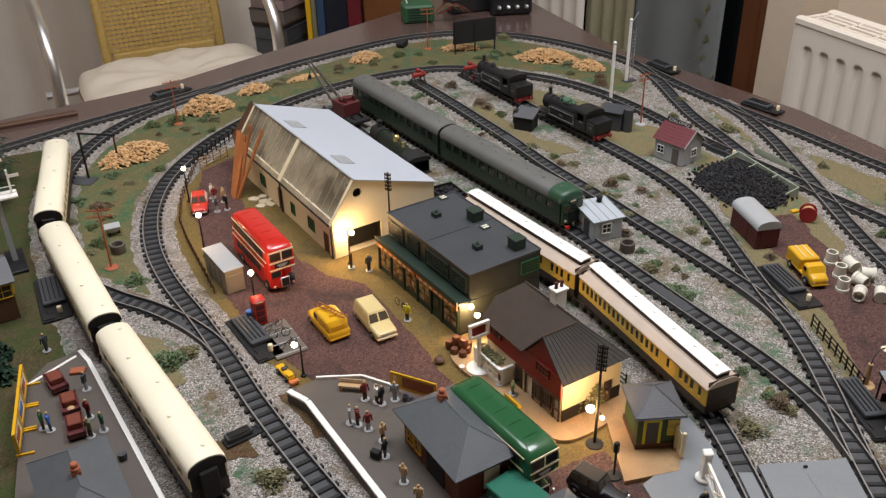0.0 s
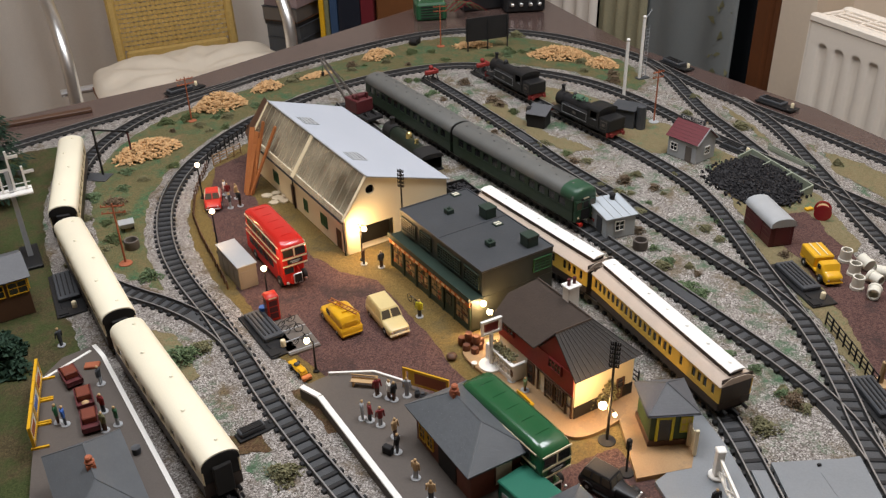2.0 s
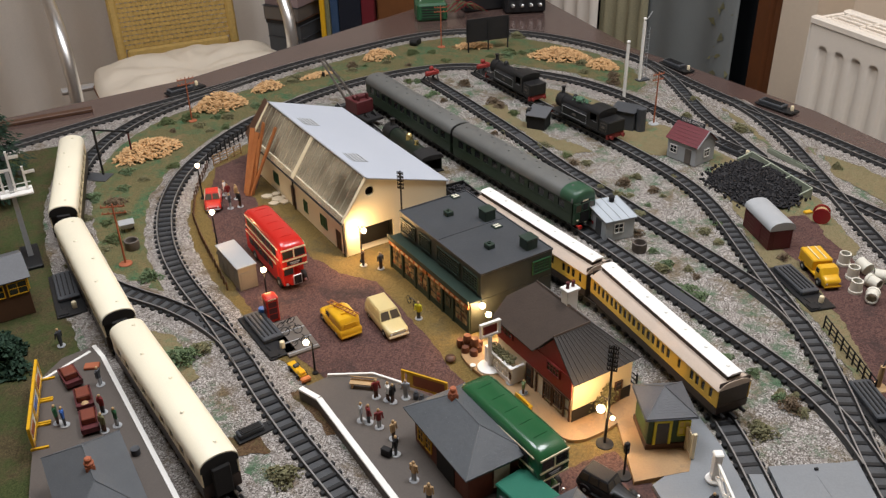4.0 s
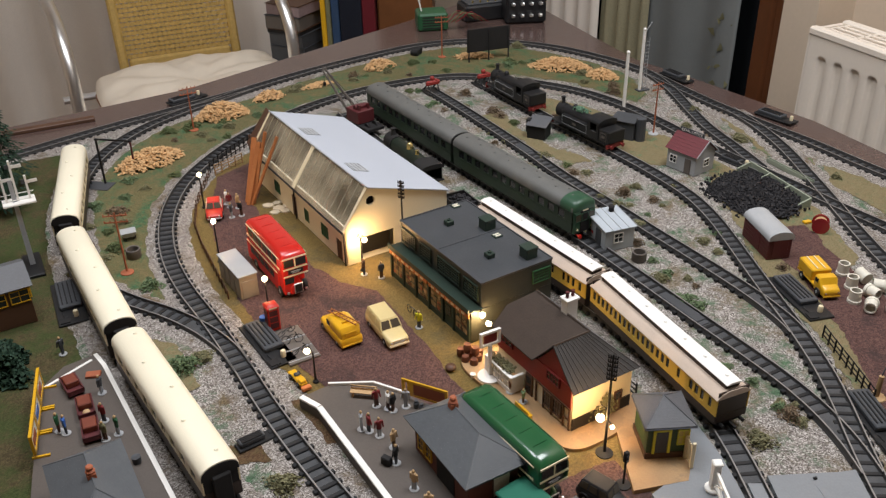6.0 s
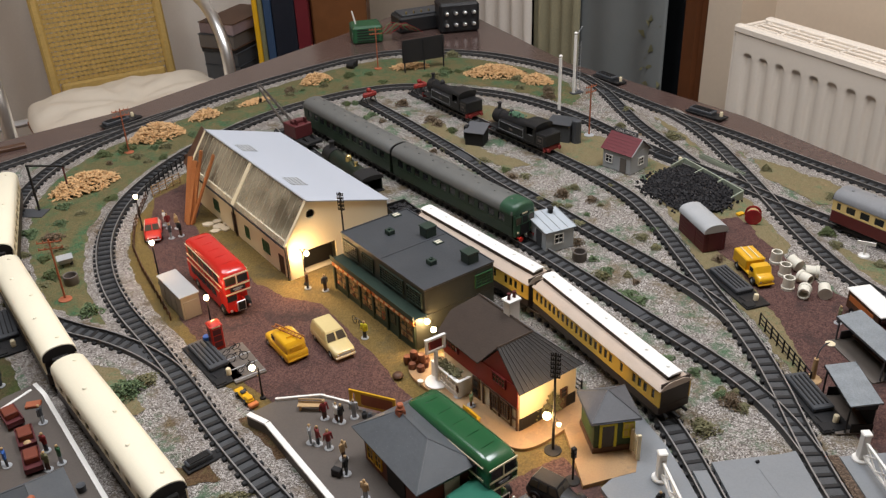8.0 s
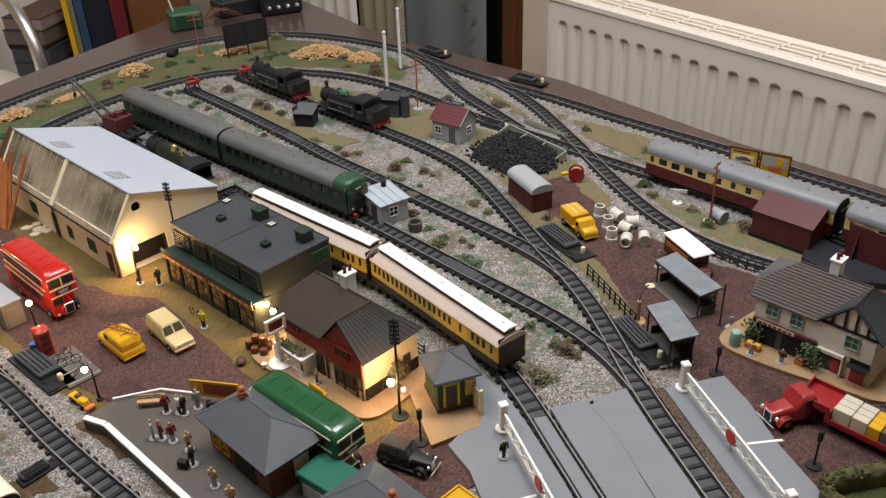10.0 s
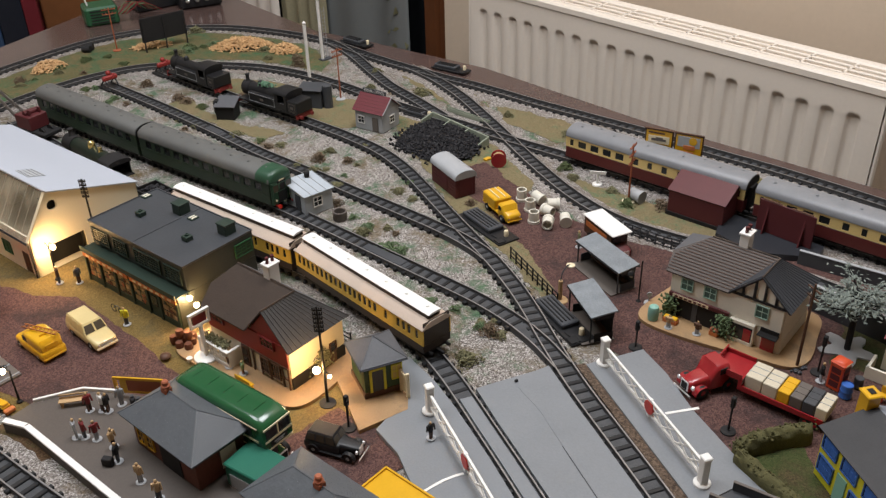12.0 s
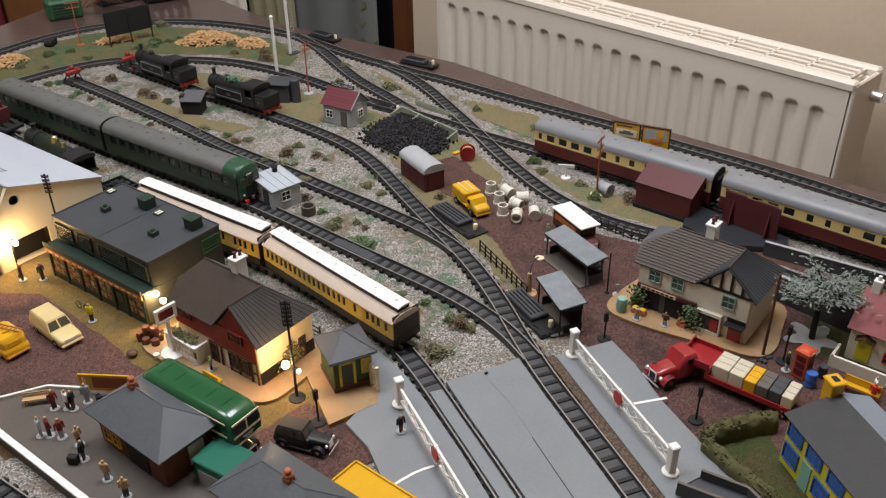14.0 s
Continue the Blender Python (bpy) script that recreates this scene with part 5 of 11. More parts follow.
def slope(a, b, c, d, t=0.0012):
    """A roof slab over four corners, a and b along the eave, t thick."""
    a, b, c, d = (Vector(p) for p in (a, b, c, d))
    n = (b - a).cross(d - a).normalized() * t
    if n.z < 0:
        n = -n
    return Geo().add([a, b, c, d, a - n, b - n, c - n, d - n], [(0, 1, 2, 3), (7, 6, 5, 4), (0, 4, 5, 1), (1, 5, 6, 2), (2, 6, 7, 3), (3, 7, 4, 0)])


def courses(parent, a, b, c, d, n, material, t=0.00022):
    """Lapped rows of roof tiles from the eave a-b up to the ridge d-c."""
    a, b, c, d = (Vector(p) for p in (a, b, c, d))
    up = (b - a).cross(d - a).normalized()
    up = up if up.z > 0 else -up
    g = Geo()
    for k in range(n):
        p0, q0, p1, q1 = a.lerp(d, k / n), b.lerp(c, k / n), a.lerp(d, (k + 1) / n), b.lerp(c, (k + 1) / n)
        w = max(1, round((q0 - p0).length / 0.0030))
        for j in range(w):
            s, e = (j + 0.04) / w, (j + 0.96) / w
            h = up * (t * random.uniform(0.75, 1.25))
            low = up * 0.0001
            pts = [p0.lerp(q0, s) + h, p0.lerp(q0, e) + h, p1.lerp(q1, e) + low, p1.lerp(q1, s) + low, p0.lerp(q0, s), p0.lerp(q0, e)]
            g.add(pts, [(0, 1, 2, 3), (4, 5, 1, 0)])
    tagged(part("roof_tile", g, material, parent, smooth=0), kind="stuff")


def ribs(parent, a, b, c, d, count, material, r=0.0004, name="roof_rib"):
    """Raised ribs down a slope, from the eave a-b up to the ridge d-c."""
    a, b, c, d = (Vector(p) for p in (a, b, c, d))
    up = (b - a).cross(d - a).normalized()
    up = up if up.z > 0 else -up
    g = Geo()
    for k in range(count + 1):
        t = k / count
        g.cyl(a.lerp(b, t) + up * r * 0.4, d.lerp(c, t) + up * r * 0.4, r, r, 5)
    tagged(part(name, g, material, parent), kind="stuff")


def engine_shed():
    s = thing("engine_shed", "cream engine shed with pale grey roof and glazed slope", "shed", x=-0.124, y=0.878, rz=33.3)
    W, L = 0.1336, 0.271
    EL, AP, ER, AX = 0.0498, 0.0923, 0.0613, 0.0286
    T = 0.002
    # front gable with its doorway and round window
    g = Geo()
    g.box(0.009, T / 2, 0, 0.018, T, EL).box(0.0395, T / 2, 0.0315, 0.043, T, EL - 0.0315).box((0.061 + W) / 2, T / 2, 0, W - 0.061, T, EL)
    zr = AP + (ER - AP) * (0.046 - AX) / (W - AX)
    zl = EL + (AP - EL) * (0.021 / AX)

    def tri(pts):
        n = len(pts)
        g.add([(x, 0, z) for x, z in pts] + [(x, T, z) for x, z in pts], [tuple(range(n)), tuple(range(2 * n - 1, n - 1, -1))] + [(i, n + i, n + (i + 1) % n, (i + 1) % n) for i in range(n)])
    tri([(0, EL), (0.021, EL), (0.021, zl)])
    tri([(0.046, EL), (W, EL), (W, ER), (0.046, zr)])
    outer = [(0.046, EL), (0.046, zr), (AX, AP), (0.021, zl), (0.021, EL)]
    # wall round the hole, in fans from the sixteen-sided ring
    def edge(ang):
        c, sn = math.cos(ang), math.sin(ang)
        best = None
        for (x0, z0), (x1, z1) in zip(outer, outer[1:] + outer[:1]):
            dx, dz = x1 - x0, z1 - z0
            den = c * dz - sn * dx
            if abs(den) < 1e-9:
                continue
            t = ((x0 - 0.0336) * dz - (z0 - 0.0745) * dx) / den
            u = ((x0 - 0.0336) * sn - (z0 - 0.0745) * c) / den
            if t > 0 and -1e-6 <= u <= 1 + 1e-6 and (best is None or t < best):
                best = t
        return (0.0336 + best * c, 0.0745 + best * sn)
    angs = sorted({round(2 * math.pi * k / 16, 5) for k in range(16)} | {round(math.atan2(z - 0.0745, x - 0.0336) % (2 * math.pi), 5) for x, z in outer})
    hole = lambda a: (0.0336 + 0.0056 * math.cos(a), 0.0745 + 0.0056 * math.sin(a))
    for a, b in zip(angs, angs[1:] + [angs[0] + 2 * math.pi]):
        tri([hole(a), edge(a), edge(b), hole(b)])
    part("front_wall", g, "wall_cream", s, smooth=0)
    # black sheets put the shed's inner shade into the doorway and round window
    part("doorway_shade_sheet", Geo().box(0.0395, 0.014, 0.0002, 0.047, 0.001, 0.034), "matt_black", s, "black sheet for the shade inside the engine doorway")
    part("hole_shade_sheet", Geo().box(0.0336, 0.010, 0.066, 0.016, 0.0008, 0.017), "matt_black", s)
    # left wall, with its openings cut through
    g = Geo()
    opens = [(0.012, 0.026, 0.0, 0.026), (0.048, 0.066, 0.013, 0.028), (0.102, 0.114, 0.011, 0.026), (0.138, 0.152, 0.0, 0.030), (0.190, 0.207, 0.013, 0.028)]
    y = 0.0
    for a, b, z0, z1 in opens:
        g.box(T / 2, (y + a) / 2, 0, T, a - y, EL)
        if z0:
            g.box(T / 2, (a + b) / 2, 0, T, b - a, z0)
        g.box(T / 2, (a + b) / 2, z1, T, b - a, EL - z1)
        y = b
    g.box(T / 2, (y + L) / 2, 0, T, L - y, EL)
    part("side_wall", g, "wall_cream", s, smooth=0)
    for a, b, z0, z1 in opens:
        if z0:
            window_unit(s, 0.0008, (a + b) / 2, z0, b - a - 0.002, z1 - z0 - 0.001, "y", "green_paint", "green_paint", (1, 1), -0.0006)
        else:
            d = part("door", Geo().box(0.0012, (a + b) / 2, 0, 0.001, b - a, z1, 0.0002), "wood_dark", s, "dark plank door")
            for k in range(3):
                part("plank", Geo().box(0.0004, a + (b - a) * (k + 0.5) / 3, 0.001, 0.0007, (b - a) / 3 - 0.0008, z1 - 0.002), "wood_dark", d)
    part("rear_wall", Geo().add([(0, L, 0), (W, L, 0), (W, L, ER), (AX, L, AP), (0, L, EL), (0, L - T, 0), (W, L - T, 0), (W, L - T, ER), (AX, L - T, AP), (0, L - T, EL)], [(0, 1, 2, 3, 4), (9, 8, 7, 6, 5), (0, 5, 6, 1), (1, 6, 7, 2), (2, 7, 8, 3), (3, 8, 9, 4), (4, 9, 5, 0)]), "wood_dark", s, smooth=0)
    part("far_wall", Geo().box(W - T / 2, L / 2, 0, T, L, ER), "wall_cream", s, smooth=0)
    part("floor", Geo().box(W / 2, L / 2, 0.0012, W - 0.005, L - 0.005, 0.0006), "shed_floor", s, "tan card shed floor")
    # rows of thin cream strips laid across the floor
    for y in (0.075, 0.125, 0.190, 0.240):
        for k in range(7):
            part("floor_strip", Geo().box(0.078, y - 0.0090 + 0.0030 * k, 0.0018, 0.0200, 0.0013, 0.0006), "cream", s)
    part("roof", slope((W + 0.002, -0.003, ER - 0.0004), (W + 0.002, L + 0.003, ER - 0.0004), (AX, L + 0.003, AP + 0.0010), (AX, -0.003, AP + 0.0010)), "shed_roof", s, "pale blue-grey card roof slope", smooth=0)
    for y in (0.062, 0.192):
        x0, x1 = AX + 0.011, AX + 0.030
        za, zb = (AP + 0.0016 + (ER - AP) * (x - AX) / (W - AX) for x in (x0, x1))
        k = part("skylight", slope((x1, y - 0.013, zb), (x1, y + 0.013, zb), (x0, y + 0.013, za), (x0, y - 0.013, za), 0.0006), "ltgrey", s, "grey square roof skylight")
        for t in range(4):
            f = (t + 0.5) / 4
            xx = x0 + (x1 - x0) * f
            part("glazing_bar", Geo().cyl((xx, y - 0.0125, za + (zb - za) * f + 0.0002), (xx, y + 0.0125, za + (zb - za) * f + 0.0002), 0.0003, n=4), "slate", k)
    # glazed slope with its bars
    e0, e1 = (-0.003, EL - 0.0045), (AX, AP)
    for y0, y1 in ((0.0, L / 2 - 0.004), (L / 2 + 0.004, L)):
        part("glazing", slope((e0[0], y0, e0[1]), (e0[0], y1, e0[1]), (e1[0], y1, e1[1]), (e1[0], y0, e1[1]), 0.0006), "glazing", s, "cloudy clear roof glazing", smooth=0).visible_shadow = False
    for y, w in ((-0.001, 0.0022), (L / 2, 0.0040), (L + 0.001, 0.0022)):
        part("glazing_frame", slope((e0[0] - 0.0008, y - w, e0[1] + 0.0006), (e0[0] - 0.0008, y + w, e0[1] + 0.0006), (e1[0], y + w, e1[1] + 0.0006), (e1[0], y - w, e1[1] + 0.0006), 0.001), "cream", s)
    bar = Geo().cyl((e0[0], 0, e0[1] + 0.0005), (e1[0], 0, e1[1] + 0.0005), 0.00024, n=5).mesh("glazing_bar")
    bar.materials.append(M["old_cream"])
    for k in range(1, 19):
        o = new("glazing_bar", bar)
        o.parent = s
        o.matrix_basis = pose(0, L * k / 19, 0)
    # brown lean-to closing the back of the shed
    yb = L + 0.030
    part("lean_to_roof", slope((e0[0], L + 0.003, e0[1]), (e0[0] + 0.004, yb, e0[1]), (e1[0] + 0.004, yb - 0.006, e1[1] - 0.001), (e1[0], L + 0.003, e1[1] - 0.0005), 0.0012), "wood_dark", s, "dark brown lean-to roof", smooth=0)
    part("lean_to_wall", Geo().box(0.004, L + 0.0165, 0, 0.0016, 0.025, EL - 0.004).box(0.030, yb - 0.002, 0, 0.052, 0.0016, EL + 0.006), "wood_dark", s, "dark brown lean-to wall", smooth=0)
    part("gutter", Geo().cyl((-0.0042, -0.002, EL - 0.0058), (-0.0042, L, EL - 0.0058), 0.0012, n=8), "matt_black", s, "black gutter and downpipe").data
    for y in (0.0015, 0.139):
        part("downpipe", Geo().cyl((-0.0018, y, 0), (-0.0018, y, EL - 0.006), 0.001, n=6), "matt_black", s)
    part("ridge", Geo().cyl((AX, -0.003, AP + 0.0012), (AX, L + 0.003, AP + 0.0012), 0.0010, n=6), "ltgrey", s)
    # long red-brown timbers leaning on the back corner
    p = thing("timber_stack", "long orange-brown timbers leaning against the shed", "timber")
    for xa, ya, xb, yb, zb, wide in ((-0.2725, 1.0370, -0.2630, 1.0760, 0.0755, 0.0068), (-0.2685, 1.0330, -0.2548, 1.0640, 0.0745, 0.0068), (-0.2660, 1.0400, -0.2440, 1.0600, 0.0895, 0.0046), (-0.2640, 1.0340, -0.2505, 1.0560, 0.0680, 0.0050), (-0.2655, 1.0300, -0.2285, 1.0560, 0.0845, 0.0046), (-0.2700, 1.0300, -0.2570, 1.0560, 0.0600, 0.0058)):
        a, b = Vector((xa, ya, 0.001)), Vector((xb, yb, zb))
        q = (b - a).to_track_quat("Z", "Y").to_matrix().to_4x4()
        part("timber", Geo().box(0, 0, 0, wide, 0.0026, (b - a).length, 0.0003, Matrix.Translation(a) @ q), "wood", p)
    random.seed(77)
    for cx, cy, r in ((-0.2440, 1.0270, 0.0080), (-0.2335, 1.0345, 0.0070), (-0.2290, 1.0215, 0.0085), (-0.2195, 1.0270, 0.0065), (-0.2190, 1.0130, 0.0075), (-0.2320, 1.0090, 0.0070)):
        turn = random.uniform(0, 6.28)
        edge = [(r * random.uniform(0.78, 1.12) * math.cos(turn + 6.283 * j / 6), r * random.uniform(0.70, 1.0) * math.sin(turn + 6.283 * j / 6)) for j in range(6)]
        single("stone_slab", Geo().prism(edge, 0, random.uniform(0.0010, 0.0018), top=0.94), "slab_cream", "broken pale stone slab lying on the ground", "paving", "broken stone slabs", x=cx, y=cy, z=0.0011)


engine_shed()


def shop():
    """Two-storey flat-roofed shop; x across from the street side, y along the street."""
    s = thing("shop_building", "dark green and grey flat-roofed shop with windows coloured as lit", "shop", x=0.012, y=0.731, rz=33.69)
    Y0, Y1, X0, X1, ZR = -0.003, 0.152, 0.0135, 0.100, 0.0645
    ym, yl = (Y0 + Y1) / 2, Y1 - Y0
    part("upper_wall", Geo().box((X0 + X1) / 2, ym, 0.036, X1 - X0, yl, ZR - 0.036, 0.0004), "shop_wall", s)
    part("rear_block", Geo().box((X0 + X1) / 2, ym, 0.0, X1 - X0, yl, 0.036), "shop_wall", s)
    part("roof", Geo().box((X0 + X1) / 2, ym, ZR, X1 - X0 + 0.001, yl + 0.001, 0.0012, 0.0003), "shop_roof", s, "flat blue-black roof")
    part("roof_seam", Geo().box((X0 + X1) / 2, 0.0765, ZR + 0.0012, X1 - X0, 0.0008, 0.0005), "dkgrey", s)
    # parapet all round
    for x, y, sx, sy in ((X0, ym, 0.0012, yl), (X1, ym, 0.0012, yl), ((X0 + X1) / 2, Y0, X1 - X0, 0.0012), ((X0 + X1) / 2, Y1, X1 - X0, 0.0012)):
        part("parapet", Geo().box(x, y, ZR + 0.0006, sx, sy, 0.0016), "dkgrey", s)
    # upper lattice windows; an added gold sheet puts a lit look into their colour
    for yc, w in ((0.133, 0.027), (0.099, 0.020), (0.054, 0.040), (0.014, 0.024)):
        window_unit(s, X0 - 0.0004, yc, 0.0445, w, 0.015, "y", "shop_green", "dark_glass", (int(w / 0.005), 4), -0.0006, "lattice window with a gold sheet behind it")
        part("curtain", Geo().box(X0 - 0.0003, yc, 0.0448, 0.0003, w * 0.9, 0.0142), "lit_glass", s, "gold sheet that colours the lattice panes as lit")
    # street floor with pilasters and fascia; tan colour makes its windows look lit
    part("shop_floor", Geo().box(X0 / 2, ym, 0.0006, X0, yl, 0.0026), "shop_green", s)
    part("shop_back", Geo().box(X0 - 0.003, ym, 0.003, 0.001, yl - 0.003, 0.030), "tan", s, "tan panel coloured like a lit shop interior")
    part("canopy", Geo().box(X0 / 2 - 0.001, ym, 0.0365, X0 + 0.004, yl + 0.003, 0.0022, 0.0004), "shop_green", s)
    part("canopy_parapet", Geo().box(-0.0022, ym, 0.0385, 0.0012, yl + 0.003, 0.004), "shop_green", s)
    for k, (a, b) in enumerate(((Y0, 0.071), (0.074, Y1))):
        f = part("fascia", Geo().box(-0.0010, (a + b) / 2, 0.0305, 0.0018, b - a, 0.0058, 0.0003), "orange_sign", s, "orange fascia board with worn lettering")
        for t in range(7):
            part("lettering", Geo().box(-0.0021, a + (b - a) * (t + 1) / 8, 0.0322, 0.0004, (b - a) * 0.07, 0.0022), "cream", f)
    ys = [Y0 + 0.0015, 0.026, 0.046, 0.0725, 0.099, 0.125, Y1 - 0.0015]
    for y in ys:
        part("pilaster", Geo().box(0.0004, y, 0.0, 0.003, 0.0034, 0.031, 0.0003), "shop_green", s)
    for a, b in zip(ys, ys[1:]):
        yc, w = (a + b) / 2, b - a - 0.005
        if abs(yc - 0.036) < 0.004:
            d = part("door", Geo().box(0.001, yc, 0.0005, 0.0012, w, 0.028, 0.0002), "shop_green", s, "dark green shop door")
            part("door_glass", Geo().box(0.0001, yc, 0.013, 0.0006, w * 0.6, 0.012), "dark_glass", d)
        else:
            window_unit(s, 0.0012, yc, 0.0075, w, 0.021, "y", "shop_green", "shop_glass", (1, 2), -0.0006, "tan window coloured as if lit, full of goods")
            random.seed(int(yc * 1000))
            for t in range(9):
                part("display_item", Geo().box(0.0002, yc + random.uniform(-0.4, 0.4) * w, 0.0085 + 0.0068 * (t % 3), 0.0004, random.uniform(0.002, 0.005), random.uniform(0.002, 0.0045)), random.choice(["terracotta", "wood_dark", "tan", "wood_dark", "shop_green", "barrel"]), s)
            part("stall_riser", Geo().box(0.0008, yc, 0.0003, 0.0018, w + 0.002, 0.0068), "shop_green", s)
    # end wall notice and plain panel
    part("end_panel", Geo().box(X0 / 2 + 0.004, Y0 - 0.0004, 0.003, X0 + 0.006, 0.0008, 0.034), "shop_wall", s)
    w = window_unit(s, 0.086, Y0 - 0.0004, 0.045, 0.020, 0.013, "x", "green_paint", "shop_green", (2, 3), -0.0006, "green window with pale bars")
    # roof furniture
    for y, x in ((0.1151, 0.0527), (0.0344, 0.0494)):
        v = part("roof_vent", Geo().box(x, y, ZR + 0.001, 0.0085, 0.0085, 0.0055, 0.0006).lathe([(0.0022, 0), (0.0022, 0.0015), (0.0014, 0.0016), (0.0012, 0.001)], 10, (x, y, ZR + 0.0063)), "shop_green", s, "green roof vent box")
    for y, x in ((0.0857, 0.0824), (0.0136, 0.0824)):
        c = part("chimney_block", Geo().box(x, y, ZR + 0.001, 0.0135, 0.013, 0.0115, 0.0005).box(x, y, ZR + 0.012, 0.0148, 0.0143, 0.0016, 0.0004), "shop_green", s, "square green chimney block")
    for y, x in ((0.1462, 0.0818), (0.0652, 0.0807)):
        k = part("skylight", Geo().box(x, y, ZR + 0.001, 0.010, 0.0085, 0.0016, 0.0004), "shop_green", s)
        part("pane", Geo().box(x, y - 0.0018, ZR + 0.0026, 0.007, 0.0022, 0.0003).box(x, y + 0.0018, ZR + 0.0026, 0.007, 0.0022, 0.0003), "paper", k, "pale skylight panes")


shop()


def cottage_shop(name, label, x, y, rz, wall, upper, roof_main, roof_wing, side_wall, style, EZ=0.0500, RZ=0.0800, hip=0.014):
    """L-shaped house: y runs along the front from the wing's corner, x goes in from the front."""
    h = thing(name, label, "house", x=x, y=y, z=0.0, rz=rz)
    D, LW, LT, B = 0.0665, 0.0545, 0.1150, 0.004
    RX = 0.036
    part("wall_block", Geo().box(D / 2, LT / 2, B, D - 0.001, LT - 0.006, EZ - B - 0.0006, 0.0004), wall, h)
    g = Geo().add([(0.0004, 0.001, EZ - 0.002), (0.0004, LW - 0.002, EZ - 0.002), (0.0004, LW / 2, RZ - 0.002), (RX, LW / 2, RZ - 0.002), (D - 0.001, 0.001, EZ - 0.002), (D - 0.001, LW, EZ - 0.002)], [(0, 2, 1), (0, 4, 3, 2), (1, 2, 3, 5), (3, 4, 5), (0, 1, 5, 4)])
    part("gable", g, upper, h, smooth=0)
    part("upper_front", Geo().box(0.0002, LT / 2, 0.0275, 0.0012, LT - 0.007, EZ - 0.028), upper, h)
    part("end_wall", Geo().box(D / 2, 0.0026, B, D - 0.002, 0.0008, EZ - B - 0.001), side_wall, h)
    part("plinth", Geo().box(D / 2, 0.0022, B, D - 0.002, 0.0012, 0.0125), "matt_black" if style == "inn" else side_wall, h)
    # wing roof: two slopes on a ridge that runs in from the front, hipped at the rear
    o = 0.003
    yr = LW / 2
    near = ((-o, -o, EZ - 0.0025), (D + o, -o, EZ - 0.0025), (RX, yr, RZ), (-o, yr, RZ))
    part("wing_roof", slope(*near), roof_wing, h, "ribbed grey roof slope", smooth=0)
    part("wing_roof", Geo().add([(-o, LW + 0.001, EZ - 0.0022), (RX, yr, RZ + 0.0003), (-o, yr, RZ + 0.0003), (-o, LW + 0.001, EZ - 0.0035), (RX, yr, RZ - 0.001), (-o, yr, RZ - 0.001)], [(0, 1, 2), (5, 4, 3), (0, 3, 4, 1), (2, 5, 3, 0)]), roof_wing, h, smooth=0)
    ribs(h, *near, 13 if style == "inn" else 16, roof_wing, 0.00045)
    # main roof: half-hipped at the far end
    ye = LT + 0.002
    fx = 0.0150
    fz = EZ - 0.0025 + (RZ - EZ + 0.0025) * (fx + o) / (RX + o)
    front = Geo().add([(-o, LW + 0.001, EZ - 0.0025), (-o, ye, EZ - 0.0025), (fx, ye + 0.003, fz), (RX, ye - hip, RZ), (RX, yr, RZ)], [(0, 1, 2, 3, 4)])
    front.add([(x, y, z - 0.0012) for x, y, z in front.v], [(4, 3, 2, 1, 0)])
    front.add(front.v[:10], [(0, 5, 6, 1), (1, 6, 7, 2), (2, 7, 8, 3), (3, 8, 9, 4)])
    part("main_roof", front, roof_main, h, "brown roof slope", smooth=0)
    g = Geo()
    for k in range(1, 15):
        t = k / 15
        if style != "inn":
            g.cyl((-o + (RX + o) * t, LW + 0.001 - 0.0282 * t, EZ - 0.002 + (RZ - EZ + 0.0025) * t), (-o + (RX + o) * t, ye - hip * max(0, t - 0.4) / 0.6, EZ - 0.002 + (RZ - EZ + 0.0025) * t), 0.00045, n=4)
    if style != "inn":
        tagged(part("roof_rib", g, "wood_dark", h), kind="stuff")
    part("half_hip", Geo().add([(fx, ye + 0.003, fz), (D + o - fx, ye + 0.003, fz), (RX, ye - hip, RZ)], [(0, 1, 2)]).add([(fx, ye + 0.003, fz - 0.001), (D + o - fx, ye + 0.003, fz - 0.001), (RX, ye - hip, RZ - 0.001)], [(2, 1, 0)]), "slate", h, smooth=0)
    part("end_gable", Geo().add([(0.0005, LT - 0.004, EZ - 0.002), (D - 0.001, LT - 0.004, EZ - 0.002), (D - fx, LT - 0.004, fz - 0.002), (fx, LT - 0.004, fz - 0.002)], [(0, 1, 2, 3)]).add([(0.0005, LT - 0.006, EZ - 0.002), (D - 0.001, LT - 0.006, EZ - 0.002), (D - fx, LT - 0.006, fz - 0.002), (fx, LT - 0.006, fz - 0.002)], [(3, 2, 1, 0)]), upper, h, smooth=0)
    # reflected light on the rear slope is put into its paler grey
    part("rear_roof", Geo().add([(D + o, -o, EZ - 0.0025), (D + o, ye, EZ - 0.0025), (D + o - fx, ye + 0.003, fz), (RX, ye - hip, RZ), (RX, yr, RZ)], [(0, 1, 2, 3, 4)]).add([(D + o, -o, EZ - 0.0037), (D + o, ye, EZ - 0.0037), (D + o - fx, ye + 0.003, fz - 0.0012), (RX, ye - hip, RZ - 0.0012), (RX, yr, RZ - 0.0012)], [(4, 3, 2, 1, 0)]), "slate", h, "rear slope painted paler grey for reflected light", smooth=0)
    part("ridge", Geo().cyl((RX, yr, RZ + 0.0002), (RX, ye - hip, RZ + 0.0002), 0.0009, n=6).cyl((-o, yr, RZ + 0.0002), (RX, yr, RZ + 0.0002), 0.0009, n=6), roof_main, h)
